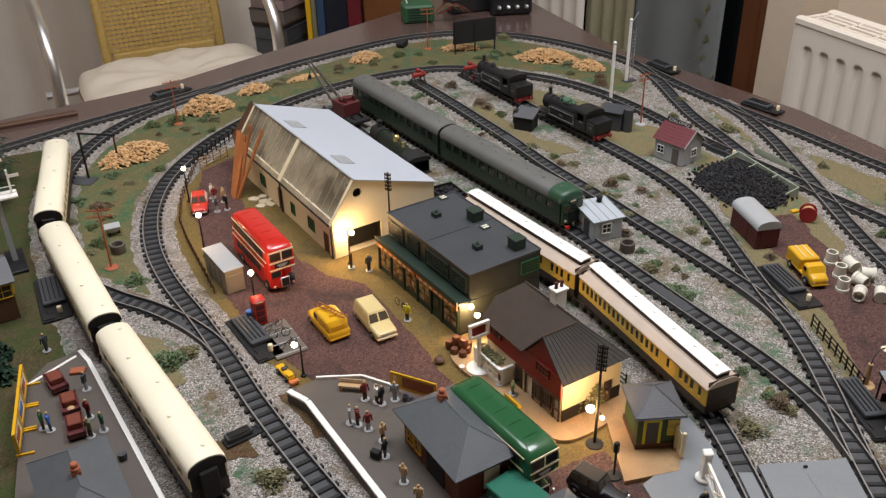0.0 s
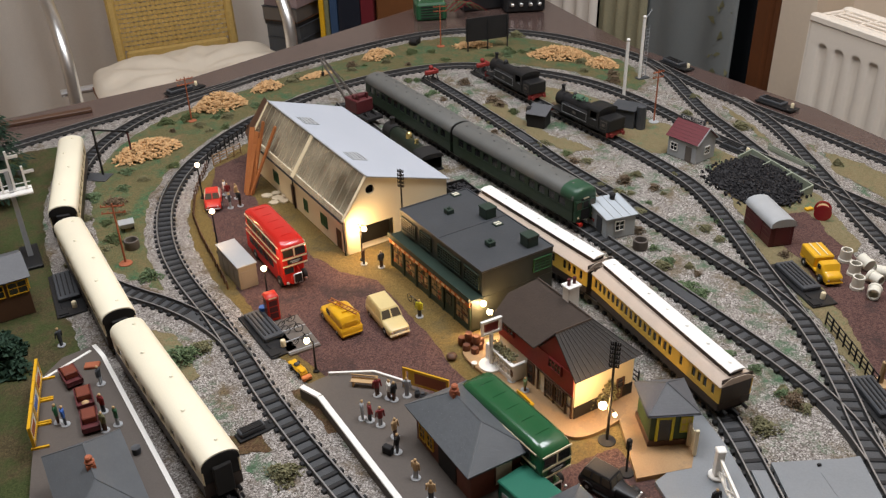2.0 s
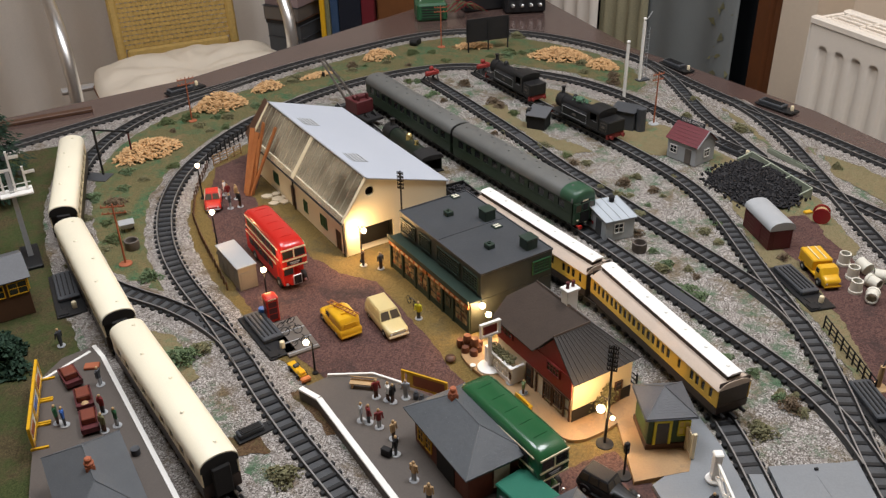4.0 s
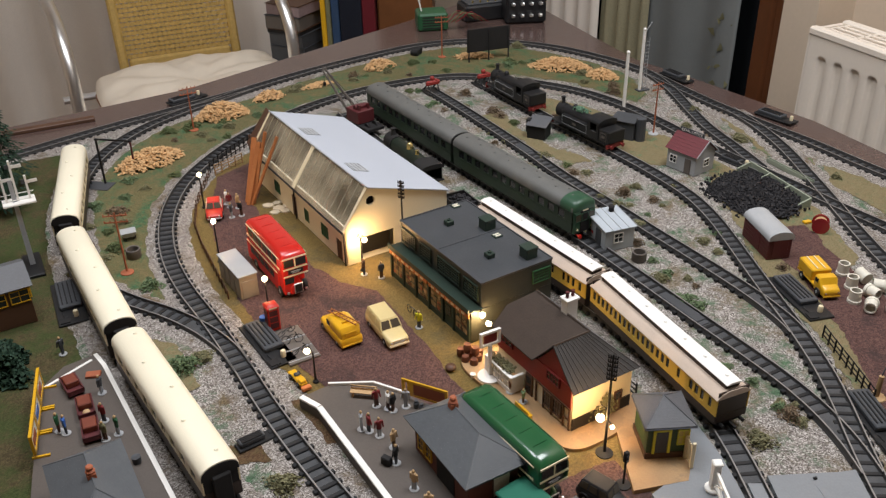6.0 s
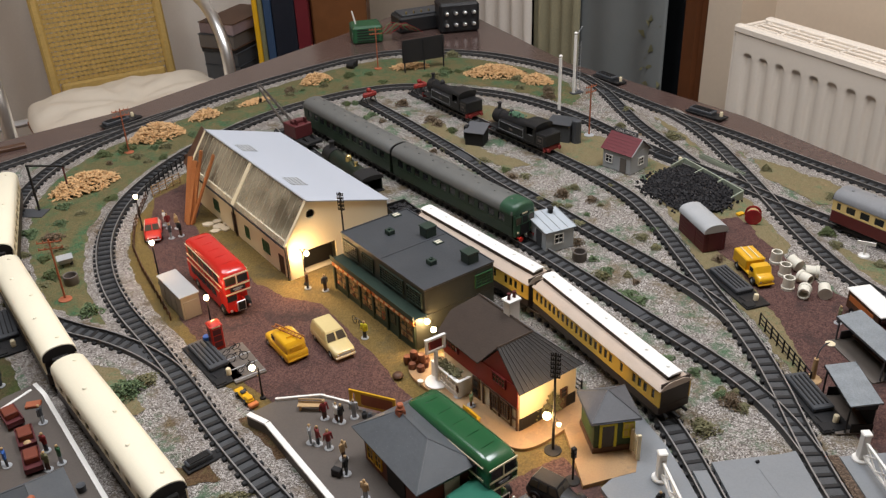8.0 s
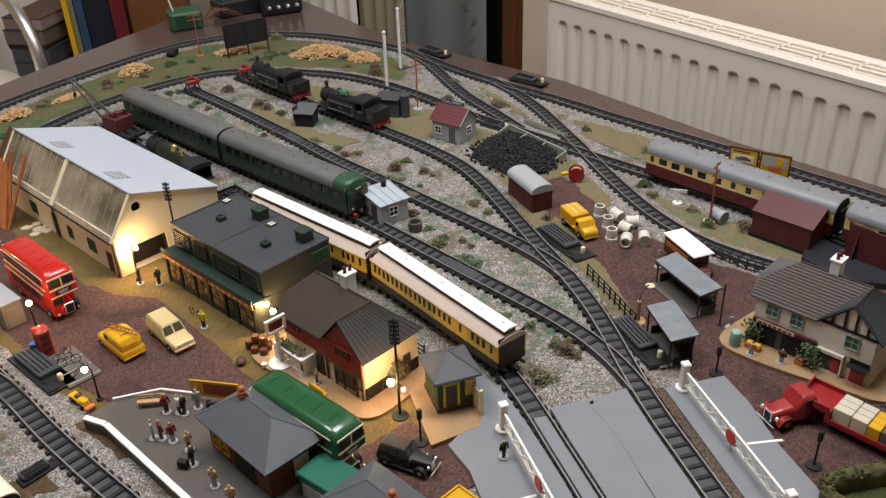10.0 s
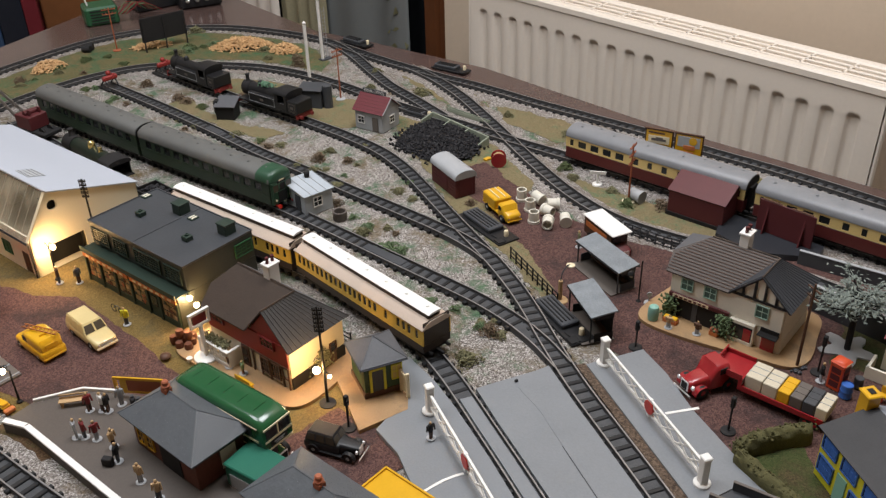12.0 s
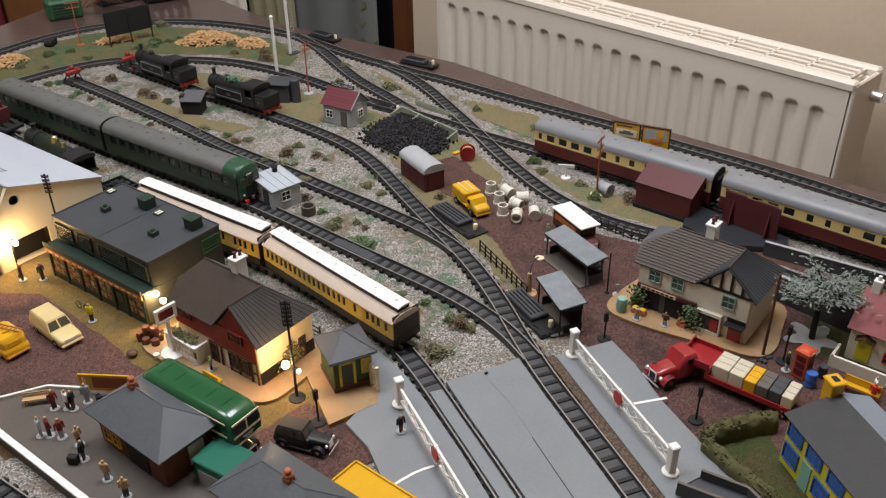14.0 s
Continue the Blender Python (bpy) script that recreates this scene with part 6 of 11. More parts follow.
    ch = part("chimney", Geo().box(0.041, 0.062, RZ - 0.012, 0.012, 0.0088, 0.024, 0.0004).box(0.041, 0.062, RZ + 0.012, 0.0145, 0.0112, 0.0022, 0.0004), "white", h, "white chimney stack")
    for dx in (-0.003, 0.003):
        part("chimney_pot", Geo().lathe([(0.0016, 0), (0.0014, 0.004), (0.002, 0.0046), (0.0017, 0.0062)], 10, (0.041 + dx, 0.062, RZ + 0.014)), "maroon", ch, "maroon chimney pot")
    return h


def inn():
    h = cottage_shop("public_house", "red and white timbered public house with brown roof", 0.100, 0.596, 32.5, "white_wall", "inn_red", "brown_roof", "slate_dark", "wall_cream", "inn")
    # street front timbers, door and windows
    for y in (0.004, 0.012, 0.028, 0.040, 0.051):
        part("timber", Geo().box(-0.0006, y, 0.004, 0.0012, 0.0016, 0.0235), "wood_dark", h)
    part("timber", Geo().box(-0.0006, 0.028, 0.0262, 0.0014, 0.050, 0.0016), "wood_dark", h)
    part("timber", Geo().box(-0.0006, 0.008, 0.0145, 0.0012, 0.008, 0.0014), "wood_dark", h)
    for y in (0.0200, 0.0340):
        window_unit(h, -0.0006, y, 0.0105, 0.0100, 0.0145, "y", "wood_dark", "dark_glass", (2, 2), -0.0006)
    window_unit(h, -0.0006, 0.0275, 0.0405, 0.016, 0.0085, "y", "brick_red", "dark_glass", (3, 1), -0.0006)
    window_unit(h, -0.0006, 0.098, 0.0385, 0.020, 0.007, "y", "brick_red", "dark_glass", (3, 1), -0.0006)
    d = part("door", Geo().box(-0.0004, 0.0615, 0.004, 0.0012, 0.0105, 0.0225, 0.0002), "wood_dark", h, "dark inn door")
    part("door_panel", Geo().box(-0.0011, 0.0615, 0.007, 0.0005, 0.006, 0.007).box(-0.0011, 0.0615, 0.0165, 0.0005, 0.006, 0.007), "dark_glass", d)
    window_unit(h, 0.051, 0.0022, 0.0175, 0.0065, 0.0085, "x", "wood_dark", "dark_glass", (0, 1), -0.0006)
    part("side_door", Geo().box(0.050, 0.0016, 0.004, 0.008, 0.001, 0.013), "wood_dark", h)
    pts = [(-0.030, 0.10), (-0.030, 0.132), (-0.016, 0.143), (0.0, 0.138), (0.07, 0.128), (0.078, 0.09), (0.080, 0.0), (0.072, -0.012), (0.045, -0.0185), (0.012, -0.022), (-0.008, -0.020), (-0.018, -0.010), (-0.021, 0.01), (-0.022, 0.06)]
    part("base_plate", Geo().prism(rounded(pts[::-1]), 0.0008, 0.0042), "pave_tan", h, "tan moulded pavement base")
    # planted balustrade before the front
    b = part("balustrade", Geo().box(-0.0135, 0.0895, 0.0205, 0.0040, 0.039, 0.0020, 0.0003).box(-0.0135, 0.0895, 0.0140, 0.0024, 0.037, 0.0012).box(-0.0135, 0.0895, 0.0042, 0.0030, 0.038, 0.0042).box(-0.007, 0.0708, 0.0042, 0.0145, 0.0030, 0.0180, 0.0004).box(-0.0135, 0.1088, 0.0042, 0.0044, 0.0044, 0.0195, 0.0004), "white", h, "white garden balustrade")
    for k in range(9):
        part("baluster", Geo().box(-0.0135, 0.0735 + 0.0330 * k / 8, 0.0080, 0.0020, 0.0020, 0.0128, 0.0003), "white", b)
    g = Geo()
    random.seed(21)
    for _ in range(260):
        g.ball((-0.0095 + random.uniform(-0.004, 0.005), random.uniform(0.074, 0.107), 0.0210 + random.uniform(0, 0.0055)), random.uniform(0.0007, 0.0016), 4, 3)
    tagged(part("planting", g, "leaf_olive", b, "trailing olive planting", smooth=0), kind="stuff")
    g = Geo()
    for _ in range(260):
        a = random.gauss(0, 0.0055)
        g.ball((0.037 + a, 0.0018 - random.uniform(0, 0.003), 0.0065 + random.uniform(0, 0.025) * math.exp(-abs(a) * 60)), random.uniform(0.0006, 0.0014), 4, 3)
    tagged(part("climbing_plant", g, "leaf_olive", h, "climbing plant on the end wall", smooth=0), kind="stuff")
    bench = thing("bench", "small yellow wooden bench beside the inn", "bench", x=0.0605, y=0.6195, z=0.0042, rz=122)
    part("seat", Geo().box(0, 0, 0.0042, 0.020, 0.0050, 0.0009, 0.0002), "yellow", bench)
    part("backrest", Geo().box(0, 0.0024, 0.005, 0.020, 0.0008, 0.0045, 0.0002), "yellow", bench)
    for x in (-0.008, 0.008):
        part("leg", Geo().box(x, 0, 0, 0.0012, 0.0045, 0.0042), "yellow", bench)


inn()


def tea_house():
    h = cottage_shop("corner_shop", "cream half-timbered corner shop with brown tiled roof", 0.524, 0.4945, 31.9, "white_wall", "white_wall", "brown_roof", "slate_wing", "white_wall", "shop", 0.0545, 0.0795, 0.025)
    # black timbering on the gable
    g = Geo()
    A = Vector((-0.0008, 0.0272, 0.0785))
    for y0, z0, y1, z1 in ((-0.002, 0.0510, 0.0272, 0.0785), (0.0555, 0.0510, 0.0272, 0.0785)):
        g.cyl((-0.0010, y0, z0), (-0.0010, y1, z1), 0.0016, n=4)
    part("bargeboard", g, "matt_black", h)
    part("timber", Geo().box(-0.0008, 0.0272, 0.0520, 0.0012, 0.050, 0.0024), "matt_black", h)
    for y, zt in ((0.0120, 0.0640), (0.0225, 0.0735), (0.0320, 0.0735), (0.0425, 0.0640)):
        part("timber", Geo().box(-0.0008, y, 0.0535, 0.0012, 0.0022, zt - 0.0535), "matt_black", h)
    for y in (0.0225, 0.0720, 0.0950):
        window_unit(h, -0.0008, y, 0.0375, 0.0105, 0.0115, "y", "teal_frame", "teal_pane", (1, 1), -0.0006)
    # ground-floor front; a flat black panel paints the shade of its recess
    part("recess_shade_panel", Geo().box(-0.0004, 0.081, 0.004, 0.0012, 0.058, 0.0215), "matt_black", h, "flat black panel for the shade of a recessed shop front")
    f = part("fascia", Geo().box(-0.0022, 0.081, 0.0262, 0.0024, 0.060, 0.0045, 0.0003), "maroon", h, "maroon fascia board with pale lettering")
    part("sign_panel", Geo().box(-0.0036, 0.0890, 0.0268, 0.0005, 0.036, 0.0034), "cream", f, "pale sign panel")
    for t in range(7):
        part("lettering", Geo().box(-0.0040, 0.0750 + 0.0047 * t, 0.0275, 0.0004, 0.0030, 0.002), "maroon", f)
    part("doorpost", Geo().box(-0.0008, 0.0845, 0.004, 0.0016, 0.005, 0.0215), "dkgrey", h)
    part("display_window", Geo().box(-0.0022, 0.0375, 0.0075, 0.003, 0.0215, 0.0165, 0.0003), "dark_glass", h)
    part("bay_frame", Geo().box(-0.0022, 0.0375, 0.0045, 0.0045, 0.0235, 0.003).box(-0.0022, 0.0375, 0.024, 0.0045, 0.0235, 0.003).box(-0.0022, 0.0262, 0.0045, 0.0045, 0.0014, 0.021).box(-0.0022, 0.0485, 0.0045, 0.0045, 0.0014, 0.021), "white_wall", h)
    part("red_panel", Geo().box(-0.0040, 0.0315, 0.008, 0.0006, 0.007, 0.013), "truck_red", h, "red shop panel")
    part("door", Geo().box(-0.0008, 0.0125, 0.004, 0.0014, 0.0125, 0.0175, 0.0002), "truck_red", h, "red shop door")
    part("door_canopy", Geo().box(-0.0045, 0.0125, 0.0225, 0.0085, 0.018, 0.0014, 0.0003).box(-0.001, 0.0125, 0.0238, 0.0012, 0.017, 0.004), "matt_black", h, "black porch canopy")
    pts = [(-0.030, 0.122), (-0.020, 0.134), (0.0, 0.136), (0.070, 0.125), (0.080, 0.06), (0.086, 0.0), (0.076, -0.012), (0.050, -0.016), (0.018, -0.024), (-0.004, -0.022), (-0.014, -0.008), (-0.016, 0.015), (-0.024, 0.05), (-0.030, 0.09)]
    part("base_plate", Geo().prism(rounded(pts[::-1]), 0.0012, 0.0045), "pave_tan", h, "tan moulded pavement base")
    random.seed(31)
    for yy, n, w in ((0.1085, 200, 0.0045), (0.0535, 260, 0.0055)):
        g = Geo()
        for _ in range(n):
            z = random.uniform(0, 0.022)
            g.ball((-0.006 + random.gauss(0, w * 0.5), yy + random.gauss(0, w) * (1.1 - z * 20), 0.006 + z), random.uniform(0.0007, 0.0015), 4, 3)
        g.cyl((-0.006, yy, 0.0045), (-0.006, yy, 0.022), 0.0006, n=5)
        tagged(part("shrub", g, "leaf_green", h, "leafy green shrub at the shop front", smooth=0), kind="stuff")
    w = single("water_butt", Geo().lathe([(0.0048, 0), (0.0055, 0.005), (0.0052, 0.012), (0.0045, 0.0145), (0.002, 0.0158)], 14), "teal", "grey-green water butt by the shop", "water butt", x=0.4455, y=0.5835, z=0.0045)
    for k, (px, py, rz) in enumerate(((0.4585, 0.5730, 122), (0.4860, 0.5415, 122))):
        b = thing("seat_box", "red and yellow box seat on the shop pavement", "seat", "box seats", x=px, y=py, z=0.0045, rz=rz)
        part("base", Geo().box(0, 0, 0, 0.0145 if k == 0 else 0.009, 0.006, 0.0045, 0.0005), "orange_sign", b)
        if k == 0:
            for dx in (-0.0036, 0.0036):
                part("cushion", Geo().box(dx, 0, 0.0045, 0.0062, 0.0055, 0.0022, 0.0008), "yellow", b)
        else:
            part("cushion", Geo().box(0, 0.001, 0.0045, 0.008, 0.0045, 0.0035, 0.0008), "terracotta", b)


tea_house()


def station_house(label, x, y, rz=121.7, chim=0.018, z=0.012, roof="slate_blue", windows=True):
    """Hip-roofed station building; x runs along the platform."""
    s = thing("station_building", label, "station building", "station buildings", x=x, y=y, z=z, rz=rz)
    L, W, E, R, I = 0.0955, 0.0585, 0.033, 0.053, 0.0065
    part("wall_block", Geo().box(0, 0, 0, L - 2 * I, W - 2 * I, E, 0.0004), "brick", s)
    hl, hw, rl = L / 2, W / 2, 0.0205
    e = [(-hl, -hw, E), (hl, -hw, E), (hl, hw, E), (-hl, hw, E)]
    ra, rb = (-rl, 0, R), (rl, 0, R)
    for nm, c in (("roof_slope", (e[0], e[1], rb, ra)), ("roof_slope", (e[2], e[3], ra, rb))):
        part(nm, slope(*c, 0.0012), roof, s, smooth=0)
        courses(s, *c, 22, roof)
    for c in ((e[1], e[2], rb), (e[3], e[0], ra)):
        a = [Vector(p) for p in c]
        part("roof_hip", Geo().add(a + [p - Vector((0, 0, 0.0012)) for p in a], [(0, 1, 2), (5, 4, 3), (0, 3, 4, 1), (1, 4, 5, 2), (2, 5, 3, 0)]), roof, s, smooth=0)
    courses(s, e[1], e[2], rb, rb, 22, roof)
    courses(s, e[3], e[0], ra, ra, 22, roof)
    part("soffit", Geo().box(0, 0, E - 0.0022, L - 0.001, W - 0.001, 0.001), "dkgrey", s)
    g = Geo().cyl(ra, rb, 0.0007, n=5)
    for p, q in ((e[0], ra), (e[3], ra), (e[1], rb), (e[2], rb)):
        g.cyl(p, q, 0.0006, n=5)
    part("ridge_tiles", g, roof, s)
    part("chimney", Geo().box(chim, 0.0, R - 0.006, 0.0066, 0.0066, 0.0085, 0.0005).lathe([(0.0026, 0), (0.0036, 0.0012), (0.0036, 0.0020), (0.0024, 0.003), (0.0028, 0.0055), (0.0020, 0.0065)], 12, (chim, 0, R + 0.0022)), "terracotta", s, "red brick chimney")
    if windows:
        for xx in (0.018, 0.030):
            window_unit(s, xx, hw - I + 0.0002, 0.008, 0.008, 0.017, "x", "yellow", "dark_glass", (1, 2), 0.0006)
        # no real opening: a flat black panel paints its shade on the wall
        part("waiting_shade_panel", Geo().box(-0.008, hw - I + 0.0002, 0.0004, 0.026, 0.0012, 0.025), "matt_black", s, "flat black panel for the shade in the waiting-room opening")
        p = part("poster_board", Geo().box(-hl + I - 0.0006, -0.006, 0.006, 0.0012, 0.016, 0.020, 0.0002), "wood_dark", s)
        part("poster", Geo().box(-hl + I - 0.0013, -0.006, 0.007, 0.0004, 0.014, 0.018), "paper", p)
    return s


station_house("brick station building with a hipped slate-grey roof", 0.0095, 0.5445)
station_house("second brick station building with a pale slate roof", 0.0895, 0.4275, chim=-0.006)
station_house("brick building on the far platform with slate roof", -0.262, 0.487, 122, -0.005)

# ---- platforms ----
PLAT = [(-0.1385, 0.632), (-0.1205, 0.6185), (-0.0485, 0.506), (0.027, 0.388), (0.093, 0.285), (0.20, 0.30), (0.135, 0.42), (0.075, 0.50), (0.055, 0.535), (0.006, 0.606), (-0.043, 0.637), (-0.074, 0.652), (-0.115, 0.650)]
pl = thing("platform", "grey station platform with a white painted edge", "platform")
part("deck", Geo().prism(PLAT, 0.0, 0.012), "plat_grey", pl)
g = Geo()
edge = PLAT[:5]
for a, b in zip(edge, edge[1:]):
    a, b = Vector((*a, 0)), Vector((*b, 0))
    d = (b - a).normalized()
    n = Vector((-d.y, d.x, 0))
    g.add([a + n * 0.0048 + Vector((0, 0, 0.0128)), b + n * 0.0048 + Vector((0, 0, 0.0128)), b - n * 0.0004 + Vector((0, 0, 0.0128)), a - n * 0.0004 + Vector((0, 0, 0.0128)), a + n * 0.0048 + Vector((0, 0, 0.0118)), b + n * 0.0048 + Vector((0, 0, 0.0118)), b - n * 0.0004 + Vector((0, 0, 0.0108)), a - n * 0.0004 + Vector((0, 0, 0.0108))], [(0, 1, 2, 3), (3, 2, 6, 7), (0, 4, 5, 1)])
part("white_edge", g, "white", pl, "white painted platform edge", smooth=0)
g = Geo()
back = [PLAT[k] for k in (12, 11, 10)]
for a, b in zip(back, back[1:]):
    c = Vector(((a[0] + b[0]) / 2, (a[1] + b[1]) / 2, 0))
    le = math.dist(a, b)
    g.box(0, 0, 0.010, le, 0.0022, 0.005, 0.0003, pose(c.x, c.y, 0, 0, 0, heading(a, b)))
part("back_kerb", g, "white", pl)
PLAT2 = [(-0.345, 0.698), (-0.330, 0.681), (-0.216, 0.513), (-0.125, 0.375), (-0.06, 0.275), (-0.17, 0.22), (-0.28, 0.38), (-0.338, 0.535), (-0.377, 0.647), (-0.369, 0.678)]
pl = thing("platform", "grey far platform with a worn white edge", "platform")
part("deck", Geo().prism(PLAT2, 0.0, 0.012), "plat_grey", pl)
g = Geo()
edge = PLAT2[:5]
for a, b in zip(edge, edge[1:]):
    a, b = Vector((*a, 0)), Vector((*b, 0))
    d = (b - a).normalized()
    n = Vector((d.y, -d.x, 0))
    g.add([a + n * 0.0036 + Vector((0, 0, 0.0126)), b + n * 0.0036 + Vector((0, 0, 0.0126)), b - n * 0.0004 + Vector((0, 0, 0.0126)), a - n * 0.0004 + Vector((0, 0, 0.0126)), b - n * 0.0004 + Vector((0, 0, 0.0105)), a - n * 0.0004 + Vector((0, 0, 0.0105))], [(0, 1, 2, 3), (3, 2, 4, 5)])
a, b = Vector((-0.3765, 0.648, 0)), Vector((-0.348, 0.690, 0))
g.box(0, 0, 0.0105, (b - a).length, 0.0028, 0.0022, 0.0002, pose((a.x + b.x) / 2 + 0.002, (a.y + b.y) / 2 - 0.002, 0, 0, 0, heading(a, b)))
part("white_edge", g, "white", pl, "white painted platform edge", smooth=0)
PLAT3 = [(0.538, 0.955), (0.594, 0.853), (0.628, 0.797), (0.668, 0.845), (0.645, 0.890), (0.580, 0.990)]
pl = thing("platform", "blue-grey goods platform between two tracks", "platform")
part("deck", Geo().prism(PLAT3, 0.0, 0.011), "plat_blue", pl)

# ---- level crossing ----
lc = thing("level_crossing", "grey card road surface of the level crossing", "level crossing")
part("roadway", Geo().prism([(0.2500, 0.5445), (0.2512, 0.520), (0.2522, 0.500), (0.2552, 0.460), (0.2592, 0.400), (0.2640, 0.28), (0.3262, 0.28), (0.3247, 0.400), (0.3233, 0.460), (0.3222, 0.500), (0.3222, 0.5515), (0.3100, 0.5490)], 0.0, 0.0058), "roadgrey", lc)
part("roadway_strip", Geo().prism([(0.2850, 0.5335), (0.2905, 0.499), (0.2912, 0.448), (0.2925, 0.395), (0.2950, 0.28), (0.3200, 0.28), (0.3190, 0.46), (0.3165, 0.545)], 0.0058, 0.0061), "roadgrey", lc, "raised strip of grey card")
part("roadway", Geo().prism([(0.1551, 0.525), (0.1645, 0.4924), (0.1662, 0.440), (0.180, 0.30), (0.190, 0.28), (0.2380, 0.28), (0.2351, 0.400), (0.2319, 0.460), (0.2284, 0.500), (0.2252, 0.530), (0.2200, 0.565), (0.2080, 0.608), (0.1980, 0.600), (0.1900, 0.555)], 0.0, 0.0050), "roadgrey", lc)
part("roadway", Geo().prism([(0.3545, 0.5416), (0.3565, 0.30), (0.414, 0.30), (0.4142, 0.3746), (0.4110, 0.457), (0.4150, 0.5059), (0.4125, 0.5433)], 0.0, 0.0058), "roadgrey", lc)
part("infill", Geo().prism([(0.2320, 0.536), (0.2345, 0.500), (0.2377, 0.460), (0.2417, 0.400), (0.2464, 0.28), (0.2576, 0.28), (0.2529, 0.400), (0.2489, 0.460), (0.2457, 0.500), (0.2432, 0.536)], 0.002, 0.0058), "roadgrey", lc, "grey card between the rails")
part("grit_strip", Geo().prism([(0.3462, 0.545), (0.3468, 0.46), (0.3490, 0.30), (0.3564, 0.30), (0.3544, 0.545)], 0.0, 0.0046), "earth", lc, "brown grit beside the rail")
part("white_line", Geo().box(0, 0, 0.0058, 0.030, 0.0026, 0.0004, 0, pose(0.4018, 0.4587, 0, 0, 0, -7)), "white", lc)
part("white_line", Geo().prism([(0.2067, 0.4553), (0.1985, 0.4550), (0.1900, 0.4538), (0.1800, 0.4508), (0.1699, 0.4472), (0.1702, 0.4448), (0.1803, 0.4484), (0.1903, 0.4514), (0.1985, 0.4526), (0.2067, 0.4529)], 0.0050, 0.0054), "white", lc)
part("expansion_joint", Geo().box(0, 0, 0.0060, 0.0005, 0.085, 0.0004, 0, pose(0.2915, 0.412, 0, 0, 0, 1.3)), "dkgrey", lc)
part("knob", Geo().box(0, 0, 0.0058, 0.0032, 0.0022, 0.0020, 0.0004, pose(0.2863, 0.5408, 0, 0, 0, 15)), "matt_black", lc)


def crossing_gate(ax, ay, bx, by, label):
    gt = thing("crossing_gate", label, "gate", "level crossing gates", x=ax, y=ay, z=0.0058, rz=heading((ax, ay), (bx, by)))
    L = math.dist((ax, ay), (bx, by))
    for x in (0.0, L):
        p = part("post", Geo().box(x, 0, 0.002, 0.0062, 0.0062, 0.0235, 0.0004).box(x, 0, 0.0255, 0.0076, 0.0076, 0.0028, 0.0008).lathe([(0.0068, 0), (0.0068, 0.0016), (0.006, 0.0022)], 14, (x, 0, 0)), "white", gt)
    part("top_rail", Geo().box(L / 2, 0, 0.0185, L - 0.006, 0.0022, 0.0022, 0.0003), "white", gt)
    part("bottom_rail", Geo().box(L / 2, 0, 0.0055, L - 0.006, 0.0022, 0.0020, 0.0003), "white", gt)
    n = 8
    for k in range(n):
        x0, x1 = 0.003 + (L - 0.006) * k / n, 0.003 + (L - 0.006) * (k + 1) / n
        for za, zb in ((0.0068, 0.019), (0.019, 0.0068)):
            part("brace", Geo().cyl((x0, 0, za), (x1, 0, zb), 0.0008, n=5), "white", gt)
    part("middle_post", Geo().box(L / 2, 0, 0.003, 0.003, 0.003, 0.018), "white", gt)
    part("target_disc", Geo().cyl((L / 2, -0.0018, 0.0125), (L / 2, 0.0018, 0.0125), 0.0062, n=18), "red", gt, "round red warning target")


crossing_gate(0.3695, 0.5372, 0.3728, 0.3830, "white lattice level crossing gate with red target")
crossing_gate(0.2035, 0.5300, 0.2135, 0.3770, "white lattice level crossing gate with red target")


